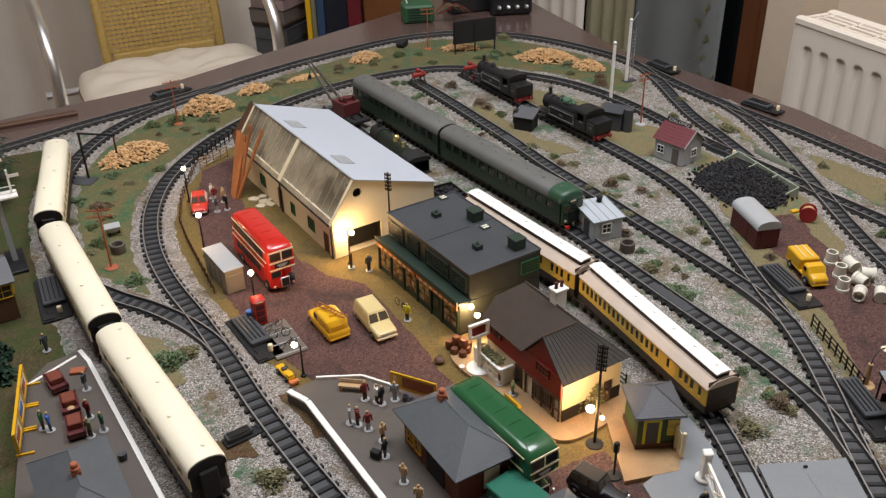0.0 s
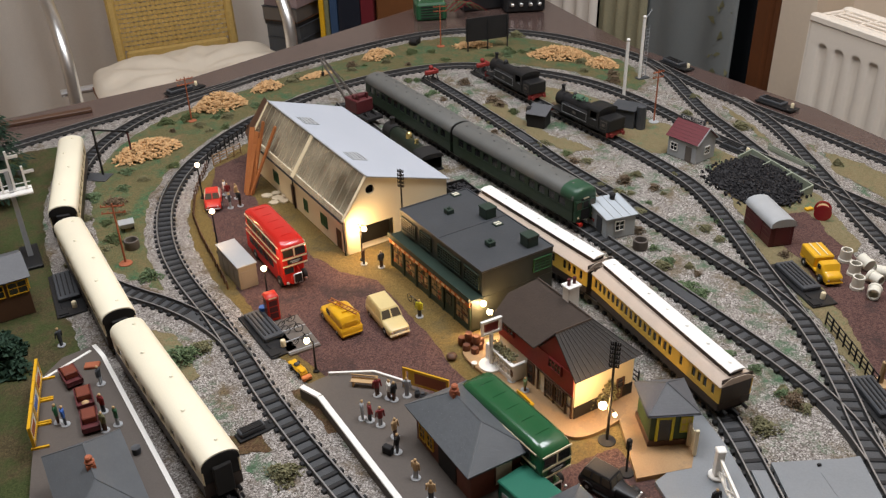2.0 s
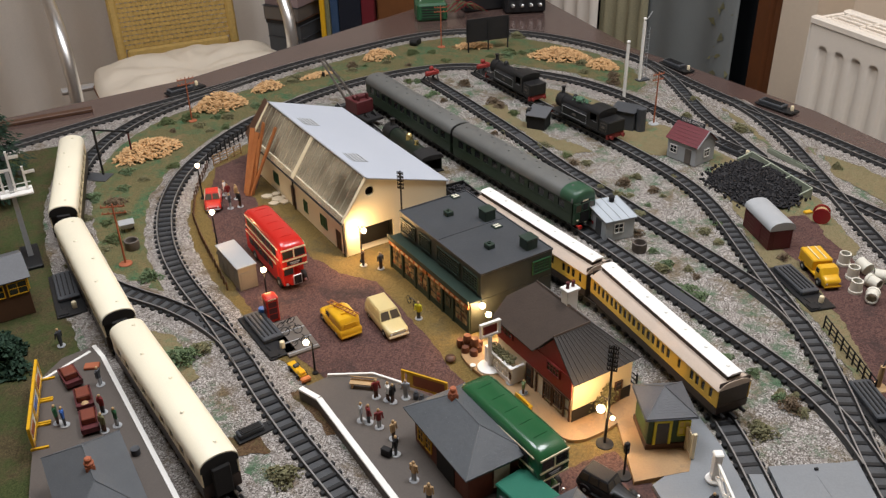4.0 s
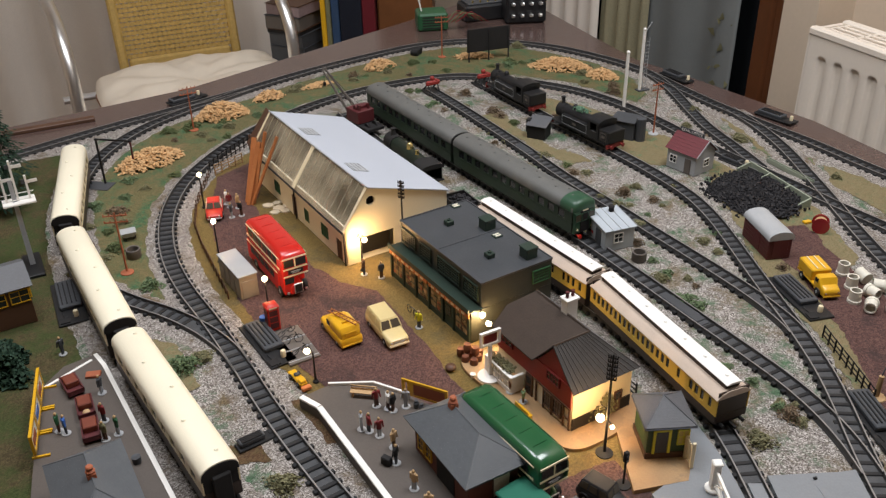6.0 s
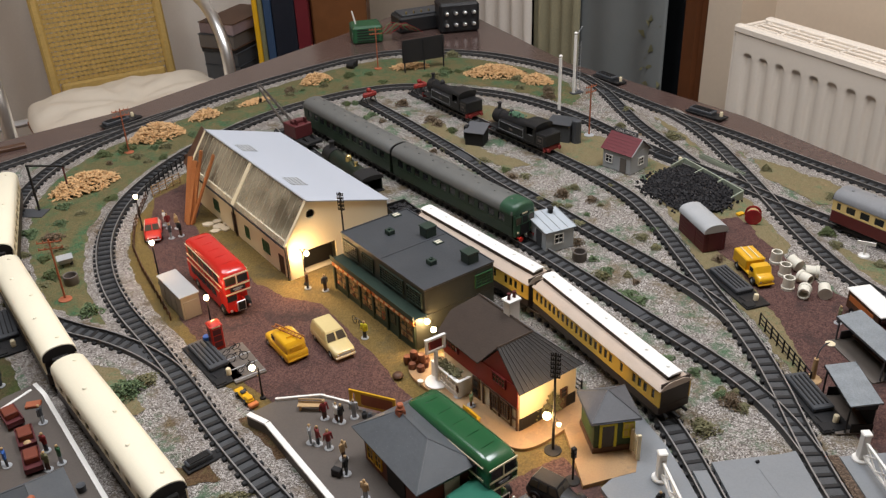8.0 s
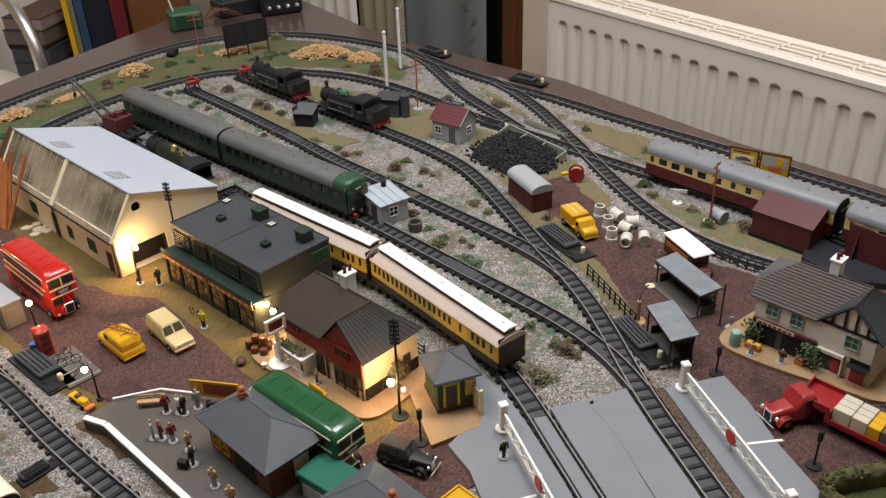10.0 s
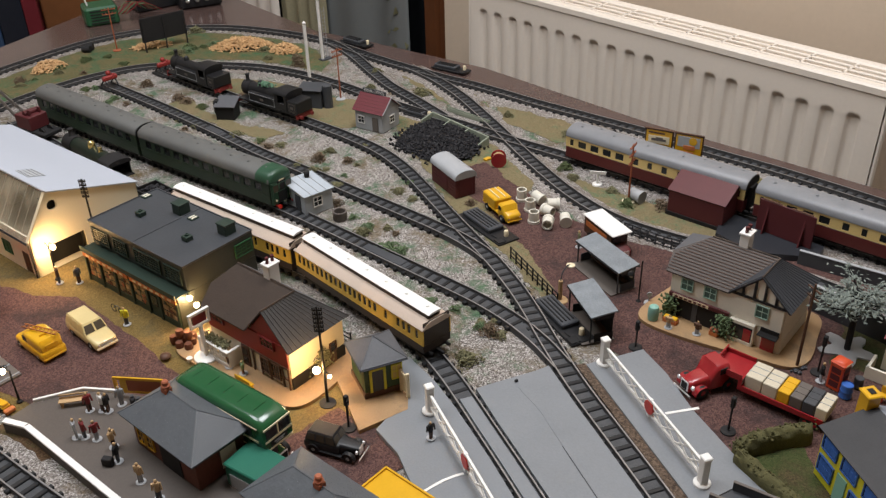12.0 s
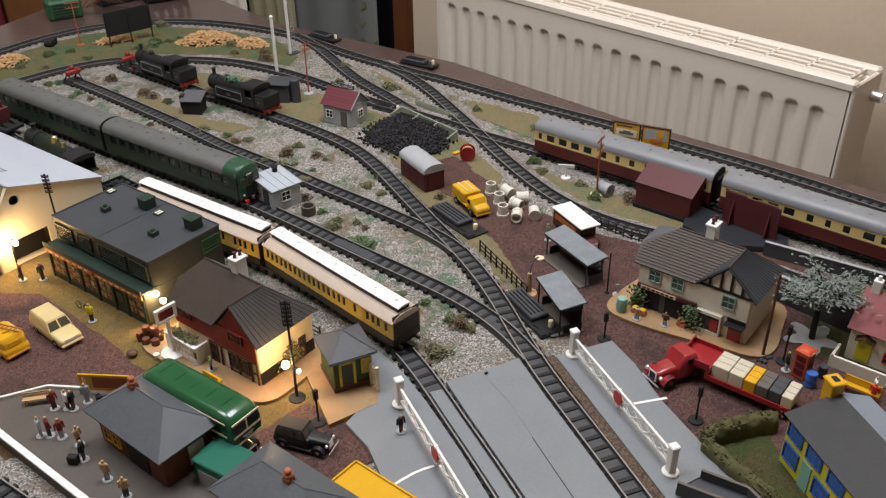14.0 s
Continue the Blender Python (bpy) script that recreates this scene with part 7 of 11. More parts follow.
def kiosk():
    k = thing("crossing_kiosk", "small green crossing hut with yellow trim and slate roof", "hut", x=0.1722, y=0.5840, rz=5)
    W, D, E, R = 0.0345, 0.0365, 0.0400, 0.0535
    b = 0.0052
    part("plinth", Geo().box(0, 0, b, W + 0.002, D + 0.002, 0.0055, 0.0003), "wood_dark", k, "dark brown plinth")
    part("wall_block", Geo().box(0, 0, b + 0.0055, W, D, E - b - 0.0055, 0.0004), "kiosk_green", k)
    o = 0.0036
    e = [(-W / 2 - o, -D / 2 - o, E), (W / 2 + o, -D / 2 - o, E), (W / 2 + o, D / 2 + o, E), (-W / 2 - o, D / 2 + o, E)]
    top = Vector((-0.001, 0.002, R))
    for i in range(4):
        a, c = Vector(e[i]), Vector(e[(i + 1) % 4])
        q = [a, c, top]
        part("roof_slope", Geo().add(q + [p - Vector((0, 0, 0.0012)) for p in q], [(0, 1, 2), (5, 4, 3), (0, 3, 4, 1), (1, 4, 5, 2), (2, 5, 3, 0)]), "slate", k, smooth=0)
        courses(k, tuple(a), tuple(c), tuple(top), tuple(top), 12, "slate")
        part("eaves_board", Geo().cyl(a - Vector((0, 0, 0.0014)), c - Vector((0, 0, 0.0014)), 0.0009, n=4), "dkgrey", k)
        part("hip_tile", Geo().cyl(a + Vector((0, 0, 0.0003)), top + Vector((0, 0, 0.0003)), 0.0006, n=5), "slate", k)
    y = -D / 2
    part("door", Geo().box(-0.0055, y - 0.0002, b + 0.0055, 0.0100, 0.0012, 0.0220, 0.0002), "dkgrey", k, "dark hut door")
    for x in (-0.0118, 0.0008):
        part("door_trim", Geo().box(x, y - 0.0006, b + 0.0055, 0.0022, 0.0014, 0.0245), "lemon", k, "yellow door trim")
    part("door_trim", Geo().box(-0.0055, y - 0.0006, b + 0.0280, 0.0148, 0.0014, 0.0018), "lemon", k)
    window_unit(k, 0.0118, y - 0.0002, b + 0.0145, 0.0080, 0.0140, "x", "lemon", "lit_glass", (1, 1), -0.0006)
    window_unit(k, W / 2 + 0.0002, 0.002, 0.016, 0.010, 0.011, "y", "lemon", "dark_glass", (1, 1), 0.0006)
    part("base", Geo().prism([(-0.0325, 0.0165), (-0.0355, -0.0530), (0.0105, -0.0455), (0.0250, -0.0120), (0.0255, 0.0240), (-0.0190, 0.0300)], 0.0002, 0.0052), "pave_tan", k, "tan base ramp")
    f = part("wicket_gate", Geo().box(0.0150, -0.0205, 0.0052, 0.0030, 0.0026, 0.0235, 0.0004).box(0.0166, -0.0318, 0.0052, 0.0030, 0.0026, 0.0260, 0.0004), "cream", k, "open cream wicket gate")
    for q in range(4):
        part("slat", Geo().box(0.0152 + 0.0003 * q, -0.0225 - 0.0023 * q, 0.0075, 0.0009, 0.0014, 0.0195), "cream", f)
    part("gate_rail", Geo().cyl((0.0152, -0.0210, 0.0100), (0.0165, -0.0312, 0.0100), 0.0007, n=5).cyl((0.0152, -0.0210, 0.0230), (0.0165, -0.0312, 0.0230), 0.0007, n=5), "cream", f)


kiosk()

# ---- road vehicles ----
def panel_on(a, b, c, d, inset=0.12, lift=0.0003, t=0.0003):
    """A thin pane lying on the face a, b, c, d."""
    p = [Vector(q) for q in (a, b, c, d)]
    m = sum(p, Vector()) / 4
    n = (p[1] - p[0]).cross(p[3] - p[0]).normalized()
    q = [m + (v - m) * (1 - inset) + n * lift for v in p]
    return Geo().add(q + [v - n * t for v in q], [(0, 1, 2, 3), (7, 6, 5, 4), (0, 4, 5, 1), (1, 5, 6, 2), (2, 6, 7, 3), (3, 7, 4, 0)])


def hull(stations, z0, soft=0.003):
    """Body skinned over stations (x, half width, top): sides bulge and the upper edges are round."""
    rs = []
    for x, w, h in stations:
        r = min(soft, (h - z0) * 0.4, w * 0.4)
        ring = [(x, -w * 0.94, z0), (x, w * 0.94, z0), (x, w, z0 + (h - z0) * 0.35), (x, w * 0.99, h - r)]
        ring += [(x, w * 0.99 - r + r * math.cos(a), h - r + r * math.sin(a)) for a in (0.5, 1.05, 1.57)]
        ring += [(x, -(w * 0.99 - r + r * math.cos(a)), h - r + r * math.sin(a)) for a in (1.57, 1.05, 0.5)]
        ring += [(x, -w * 0.99, h - r), (x, -w, z0 + (h - z0) * 0.35)]
        rs.append(ring)
    return Geo().rings(rs)


TYRE = Geo().lathe([(0.0030, -0.0016), (0.0044, -0.0016), (0.0047, -0.0008), (0.0047, 0.0008), (0.0044, 0.0016), (0.0030, 0.0016)], 16).mesh("tyre")
TYRE.materials.append(M["rubber"])
RIM = Geo().lathe([(0.0031, -0.0012), (0.0031, 0.0010), (0.0016, 0.0017), (0.0006, 0.0019)], 12).mesh("rim")
RIM.materials.append(M["ltgrey"])
RIMR = RIM.copy()
RIMR.materials.clear()
RIMR.materials.append(M["truck_red"])


def road_wheels(v, xs, half, r=1.0, rim=None):
    for x in xs:
        for s in (-1, 1):
            w = new("wheel", TYRE)
            w.parent = v
            w.matrix_basis = pose(x, s * half, 0.0047 * r, 90 * -s) @ Matrix.Diagonal((r, r, r, 1))
            o = new("rim", rim or RIM)
            o.parent = w


def cabin(v, x0, x1, x2, x3, z0, z1, wb, wt, paint, inset=0.14, splits=1, side="car_glass"):
    """A car's upper works: foot from x0 to x3, roof from x1 to x2, with panes on all sides."""
    b = [(x0, -wb, z0), (x3, -wb, z0), (x3, wb, z0), (x0, wb, z0)]
    t = [(x1, -wt, z1), (x2, -wt, z1), (x2, wt, z1), (x1, wt, z1)]
    r = 0.0009
    cap = [(x1 + r, -wt + r, z1 + r), (x2 - r, -wt + r, z1 + r), (x2 - r, wt - r, z1 + r), (x1 + r, wt - r, z1 + r)]
    part("cabin", Geo().rings([b, t, cap]), paint, v)
    V3 = [Vector(p) for p in b + t]
    for f0, f1 in ((0, 0.5), (0.5, 1)):
        part("windscreen", panel_on(V3[1].lerp(V3[2], f0), V3[1].lerp(V3[2], f1), V3[5].lerp(V3[6], f1), V3[5].lerp(V3[6], f0), inset), "car_glass", v)
    part("rear_window", panel_on(V3[3], V3[0], V3[4], V3[7], inset), "car_glass", v)
    for s in range(splits):
        f0, f1 = s / splits, (s + 1) / splits
        part("side_window", panel_on(V3[0].lerp(V3[1], f0), V3[0].lerp(V3[1], f1), V3[4].lerp(V3[5], f1), V3[4].lerp(V3[5], f0), inset), side, v)
        part("side_window", panel_on(V3[2].lerp(V3[3], f0), V3[2].lerp(V3[3], f1), V3[6].lerp(V3[7], f1), V3[6].lerp(V3[7], f0), inset), side, v)


def headlights(v, x, y, z, r=0.0013):
    for s in (-1, 1):
        part("headlight", Geo().cyl((x - 0.0006, s * y, z), (x + 0.0008, s * y, z), r, r * 0.8, 10), "chrome", v)


def bus(label, paint, x, y, rz, trim="cream"):
    b = thing("double_decker_bus", label, "bus", "double-decker buses", x=x, y=y, z=0.0012, rz=rz)
    L, W, H = 0.106, 0.0152, 0.0565
    st = [(-L / 2, W * 0.86, H - 0.0105), (-L / 2 + 0.0014, W * 0.93, H - 0.0062), (-L / 2 + 0.004, W * 0.98, H - 0.0028), (-L / 2 + 0.009, W, H - 0.0008), (-L / 2 + 0.016, W, H), (L / 2 - 0.018, W, H), (L / 2 - 0.010, W, H - 0.0006), (L / 2 - 0.005, W * 0.99, H - 0.0022), (L / 2 - 0.002, W * 0.97, H - 0.0045), (L / 2, W * 0.94, H - 0.0075)]
    part("upper_deck", hull(st, 0.0285, 0.0058), paint, b, smooth=60)
    for k in range(5):
        part("roof_rib", Geo().tube([(-L / 2 + 0.018 + (L - 0.036) * k / 4, (W - 0.0052) * q, H + 0.0001 - 0.0016 * abs(q) ** 6) for q in (-1, -0.9, -0.5, 0, 0.5, 0.9, 1)], 0.00050, 6), paint, b)
    part("lower_deck", Geo().box(-0.007, 0, 0.005, L - 0.014, 2 * W - 0.0006, 0.024, 0.0008), paint, b)
    part("bonnet", hull([(L / 2 - 0.0145, 0.0085, 0.0185), (L / 2 - 0.003, 0.0075, 0.0175), (L / 2, 0.0066, 0.0155)], 0.006), paint, b)
    part("driver_cab", Geo().box(L / 2 - 0.011, -0.0075, 0.006, 0.020, 0.013, 0.022, 0.001), paint, b)
    part("radiator_grille", Geo().box(L / 2 + 0.0002, 0.0015, 0.0065, 0.0012, 0.0085, 0.0105, 0.0006), "matt_black", b)
    part("grille_frame", Geo().box(L / 2, 0.0015, 0.0058, 0.001, 0.0100, 0.0120, 0.0005), "chrome", b)
    n = 6
    for s in (-1, 1):
        yy = s * (W + 0.0001)
        for k in range(n):
            xx = -L / 2 + 0.011 + (L - 0.022) * (k + 0.5) / n
            part("window", Geo().box(xx, yy, 0.0395, (L - 0.022) / n - 0.0025, 0.0006, 0.0088, 0.0002), "dark_glass", b)
            if k < n - 1:
                part("window", Geo().box(xx, s * (W - 0.0001), 0.0165, (L - 0.022) / n - 0.0025, 0.0006, 0.0085, 0.0002), "dark_glass", b)
        part("waist_band", Geo().box(0, yy, 0.0362, L - 0.012, 0.0005, 0.0017).box(0, yy, 0.0490, L - 0.012, 0.0005, 0.0012).box(-0.006, s * (W - 0.0001), 0.0276, L - 0.018, 0.0005, 0.0014), trim, b, "cream waist bands")
    for s in (-1, 1):
        part("front_window", Geo().box(L / 2 - 0.0002, s * 0.0068, 0.0395, 0.001, 0.0115, 0.0088, 0.0003), "dark_glass", b)
    part("front_band", Geo().box(L / 2 + 0.0001, 0, 0.0368, 0.0008, 0.0275, 0.0017).box(L / 2 + 0.0001, 0, 0.0492, 0.0008, 0.0275, 0.0014).box(L / 2 + 0.0001, 0, 0.0285, 0.0010, 0.0275, 0.0014).box(L / 2 + 0.0001, 0, 0.0392, 0.0008, 0.0012, 0.010), trim, b)
    part("destination_board", Geo().box(L / 2 + 0.0001, 0, 0.0310, 0.0008, 0.017, 0.0050), "matt_black", b)
    part("destination_lettering", Geo().box(L / 2 + 0.0006, 0, 0.0335, 0.0003, 0.011, 0.0012).box(L / 2 + 0.0006, 0, 0.0318, 0.0003, 0.008, 0.0010), "ltgrey", b)
    part("windscreen", Geo().box(L / 2 - 0.0008, -0.0075, 0.0195, 0.001, 0.0105, 0.0070, 0.0002), "dark_glass", b)
    part("rear_platform", Geo().box(-L / 2 + 0.0004, 0.004, 0.008, 0.001, 0.012, 0.019), "dark_glass", b)
    headlights(b, L / 2, 0.0105, 0.0085, 0.0016)
    road_wheels(b, (-0.028, 0.040), 0.0132, 1.35)
    return b


bus("red double-decker bus with cream bands", "bus_red", -0.1985, 0.8565, heading((-0.229, 0.902), (-0.170, 0.8115)))
bus("dark green double-decker bus with pale bands", "bus_green", 0.0455, 0.5530, heading((0.0185, 0.5905), (0.0735, 0.5125)))


def estate_car():
    v = thing("estate_car", "beige estate car with pale bumpers", "car", x=-0.069, y=0.7455, z=0.0012, rz=heading((-0.083, 0.771), (-0.055, 0.7205)))
    part("body", hull([(-0.029, 0.0105, 0.0125), (-0.0275, 0.0118, 0.0135), (0.010, 0.0118, 0.0135), (0.012, 0.0116, 0.0130), (0.026, 0.0112, 0.0120), (0.029, 0.0100, 0.0105)], 0.0035), "beige", v, smooth=45)
    cabin(v, -0.0280, -0.0250, 0.0060, 0.0115, 0.0128, 0.0212, 0.0112, 0.0094, "beige", 0.16, 3, "beige")
    part("bumper", Geo().box(0.0292, 0, 0.0040, 0.0018, 0.0215, 0.0024, 0.0006), "cream", v)
    part("bumper", Geo().box(-0.0294, 0, 0.0040, 0.0016, 0.0215, 0.0024, 0.0006), "cream", v)
    part("grille", Geo().box(0.0290, 0, 0.0068, 0.0006, 0.0120, 0.0024), "ltgrey", v)
    headlights(v, 0.0288, 0.0080, 0.0085)
    road_wheels(v, (-0.0175, 0.0175), 0.0102, 0.95)


def ladder_van():
    v = thing("service_van", "bright yellow service van with a roof ladder", "van", x=-0.1155, y=0.7440, z=0.0012, rz=heading((-0.1015, 0.7215), (-0.129, 0.765)))
    part("body", hull([(-0.0265, 0.0112, 0.0105), (-0.0250, 0.0122, 0.0122), (0.012, 0.0122, 0.0122), (0.024, 0.0112, 0.0110), (0.0268, 0.0098, 0.0095)], 0.0030), "yellow", v, smooth=45)
    part("load_space", hull([(-0.0252, 0.0100, 0.0190), (-0.022, 0.0112, 0.0228), (0.002, 0.0112, 0.0228), (0.0085, 0.0104, 0.0205), (0.0125, 0.0098, 0.0130)], 0.0105), "yellow", v, smooth=45)
    part("windscreen", panel_on((0.0090, -0.0085, 0.0205), (0.0128, -0.0085, 0.0138), (0.0128, 0.0085, 0.0138), (0.0090, 0.0085, 0.0205), 0.05, -0.0012), "dark_glass", v)
    for s in (-1, 1):
        part("side_window", Geo().box(0.004, s * 0.0110, 0.0140, 0.0075, 0.0007, 0.0055, 0.0002), "dark_glass", v)
    part("rear_window", Geo().box(-0.0252, 0, 0.0140, 0.0008, 0.0125, 0.0045, 0.0003), "yellow", v, "moulded yellow rear window")
    part("bumper", Geo().box(-0.0268, 0, 0.0035, 0.0012, 0.022, 0.002, 0.0005), "yellow", v)
    ROT = pose(-0.003, 0, 0, 0, 0, 19)
    l = part("ladder", Geo().box(-0.004, 0.0024, 0.0246, 0.040, 0.0008, 0.0011).box(-0.004, -0.0024, 0.0246, 0.040, 0.0008, 0.0011), "wood", v, "orange wooden roof ladder")
    l.matrix_basis = ROT
    for k in range(9):
        part("rung", Geo().box(-0.022 + 0.0045 * k, 0, 0.0248, 0.0007, 0.0048, 0.0007), "wood", l)
    part("ladder_rest", Geo().box(-0.014, 0, 0.0222, 0.0015, 0.008, 0.0026).box(0.002, 0, 0.0222, 0.0015, 0.008, 0.0026), "yellow", v)
    road_wheels(v, (-0.015, 0.017), 0.0105, 0.9)


def saloon_car():
    v = thing("vintage_saloon", "black vintage saloon car", "car")
    v.matrix_basis = pose(0.1195, 0.5168, 0.0012, 0, 0, heading((0.0991, 0.5345), (0.1399, 0.4995))) @ Matrix.Scale(0.93, 4)
    part("bonnet", hull([(0.004, 0.0078, 0.0150), (0.018, 0.0060, 0.0138), (0.0245, 0.0046, 0.0130)], 0.0055), "black", v, smooth=45)
    part("body", hull([(-0.0265, 0.0085, 0.0105), (-0.0235, 0.0100, 0.0135), (0.006, 0.0096, 0.0142), (0.008, 0.0085, 0.0142)], 0.0042), "black", v, smooth=45)
    cabin(v, -0.0245, -0.0215, 0.0030, 0.0058, 0.0135, 0.0218, 0.0092, 0.0080, "black", 0.2, 3)
    for s in (-1, 1):
        for x0 in (-0.0165, 0.0170):
            pts = [(x0 + 0.0062 * math.cos(a), 0.0042 + 0.0062 * math.sin(a)) for a in [math.pi * k / 8 for k in range(9)]]
            g = Geo()
            g.rings([[(xa, s * 0.0072, za), (xa, s * 0.0112, za), (xa, s * 0.0112, za - 0.0009), (xa, s * 0.0072, za - 0.0009)] for xa, za in pts])
            part("mudguard", g, "black", v, smooth=60)
        part("running_board", Geo().box(0.0005, s * 0.0098, 0.0040, 0.024, 0.0030, 0.0010), "black", v)
    part("radiator_grille", Geo().box(0.0250, 0, 0.0050, 0.0012, 0.0075, 0.0082, 0.0006), "chrome", v)
    part("bumper", Geo().box(0.0275, 0, 0.0045, 0.0010, 0.0190, 0.0014, 0.0003), "chrome", v)
    headlights(v, 0.0242, 0.0066, 0.0108, 0.0018)
    road_wheels(v, (-0.0165, 0.0170), 0.0092, 1.0)


def green_van():
    v = thing("delivery_van", "teal green delivery van parked by the station", "van", x=0.0600, y=0.4870, z=0.0012, rz=heading((0.045, 0.506), (0.078, 0.465)))
    part("body", hull([(-0.027, 0.0135, 0.0285), (-0.025, 0.0145, 0.0300), (0.022, 0.0145, 0.0300), (0.025, 0.0135, 0.0285)], 0.005), "van_green", v, smooth=45)
    part("roof", Geo().box(-0.001, 0, 0.0298, 0.053, 0.0302, 0.0022, 0.0009), "van_green", v, "green ribbed van roof")
    part("cab", hull([(0.024, 0.0125, 0.0225), (0.034, 0.0115, 0.0210), (0.037, 0.0105, 0.0120), (0.042, 0.0095, 0.0105)], 0.004), "van_green", v, smooth=45)
    part("rear_door", Geo().box(-0.0272, 0, 0.007, 0.0008, 0.022, 0.020, 0.0003), "van_green", v)
    for s in (-1, 1):
        part("advert_panel", Geo().box(-0.002, s * 0.0146, 0.0105, 0.040, 0.0006, 0.0130, 0.0002), "ltgrey", v)
    part("windscreen", Geo().box(0.0345, 0, 0.0140, 0.0030, 0.0185, 0.006, 0.0004), "dark_glass", v)
    road_wheels(v, (-0.017, 0.028), 0.0118, 1.15)


def low_loader():
    """Articulated lorry with a stepped trailer of crates."""
    ang = 121.0
    v = thing("low_loader_lorry", "dark red articulated lorry with a stepped trailer", "lorry")
    m = pose(0.4665, 0.4765, 0.0014, 0, 0, ang) @ Matrix.Scale(1.12, 4)
    v.matrix_basis = m
    part("bonnet", hull([(0.030, 0.0098, 0.0195), (0.042, 0.0085, 0.0185), (0.051, 0.0070, 0.0165), (0.0535, 0.0060, 0.0150)], 0.0060, 0.005), "truck_red", v, smooth=60)
    part("cab", hull([(0.0125, 0.0120, 0.0260), (0.0140, 0.0128, 0.0300), (0.027, 0.0124, 0.0300), (0.0320, 0.0110, 0.0205), (0.0335, 0.0104, 0.0190)], 0.0055, 0.0062), "truck_red", v, smooth=60)
    part("windscreen", panel_on((0.0272, -0.0105, 0.0292), (0.0322, -0.0100, 0.0205), (0.0322, 0.0100, 0.0205), (0.0272, 0.0105, 0.0292), 0.08, -0.0006), "dark_glass", v)
    for s in (-1, 1):
        part("side_window", Geo().box(0.0205, s * 0.0123, 0.0205, 0.0085, 0.0012, 0.0065, 0.0003), "dark_glass", v)
        for x0 in (0.043,):
            g = Geo()
            pts = [(x0 + 0.0085 * math.cos(a), 0.0050 + 0.0085 * math.sin(a)) for a in [math.pi * (0.05 + 0.95 * k / 8) for k in range(9)]]
            g.rings([[(xa, s * 0.0078, za), (xa, s * 0.0140, za), (xa, s * 0.0140, za - 0.0009), (xa, s * 0.0078, za - 0.0009)] for xa, za in pts])
            part("mudguard", g, "truck_red", v, smooth=60)
    part("radiator_grille", Geo().box(0.0540, 0, 0.0062, 0.0014, 0.0105, 0.0108, 0.0012), "chrome", v, "chrome radiator grille")
    part("grille_core", Geo().box(0.0546, 0, 0.0072, 0.0010, 0.0078, 0.0086, 0.0008), "matt_black", v)
    part("bumper", Geo().box(0.0562, 0, 0.0045, 0.0014, 0.0240, 0.0022, 0.0005), "chrome", v)
    headlights(v, 0.0528, 0.0098, 0.0135, 0.0023)
    part("chassis", Geo().box(0.030, 0, 0.0062, 0.045, 0.010, 0.0030), "matt_black", v)
    road_wheels(v, (0.043,), 0.0115, 1.45, RIMR)
    road_wheels(v, (0.013,), 0.0115, 1.25, RIMR)
    # the tractor stands turned on its coupling
    turn = pose(0.0115, 0.0025, 0, 0, 0, 66) @ Matrix.Scale(0.83, 4) @ pose(-0.010, 0, 0)
    for o in v.children:
        o.matrix_basis = turn @ o.matrix_basis
    t = part("trailer_deck", Geo().box(0.0040, 0, 0.0155, 0.024, 0.0265, 0.0026, 0.0004).box(-0.0380, 0, 0.0070, 0.064, 0.0265, 0.0026, 0.0004).box(-0.0070, 0, 0.0075, 0.0030, 0.0265, 0.0105), "truck_red", v, "stepped red trailer deck")
    for s in (-1, 1):
        part("side_board", Geo().box(0.0040, s * 0.0128, 0.018, 0.024, 0.0010, 0.0036), "truck_red", t)
        part("side_board", Geo().box(-0.0380, s * 0.0128, 0.0090, 0.064, 0.0010, 0.0028), "truck_red", t)
    part("headboard", Geo().box(0.0155, 0, 0.018, 0.0010, 0.0265, 0.0060), "truck_red", t)
    road_wheels(v, (-0.058, -0.0655), 0.0110, 0.8, RIMR)
    for x, w, h, c, nm in ((-0.0160, 0.0130, 0.0120, "old_cream", "cream wooden crate"), (-0.0285, 0.0112, 0.0115, "old_cream", "cream wooden crate"), (-0.0390, 0.0088, 0.0105, "yellow", "yellow stacked boxes"), (-0.0485, 0.0090, 0.0105, "grey", "grey stacked boxes"), (-0.0580, 0.0088, 0.0105, "dkgrey", "dark grey stacked boxes"), (-0.0672, 0.0080, 0.0100, "old_cream", "cream wooden crate")):
        c1 = thing("crate", nm + " on the lorry trailer", "crate", "crates on the trailer")
        c1.matrix_basis = m @ pose(x, 0, 0.0097)
        part("box", Geo().box(0, 0, 0, w, 0.0215, h, 0.0005), c, c1)
        for k in range(1, 3):
            part("strap", Geo().box(0, -0.0108 + 0.0215 * k / 3, -0.0001, w + 0.0004, 0.0005, h + 0.0004), "ltgrey" if c == "old_cream" else c, c1)


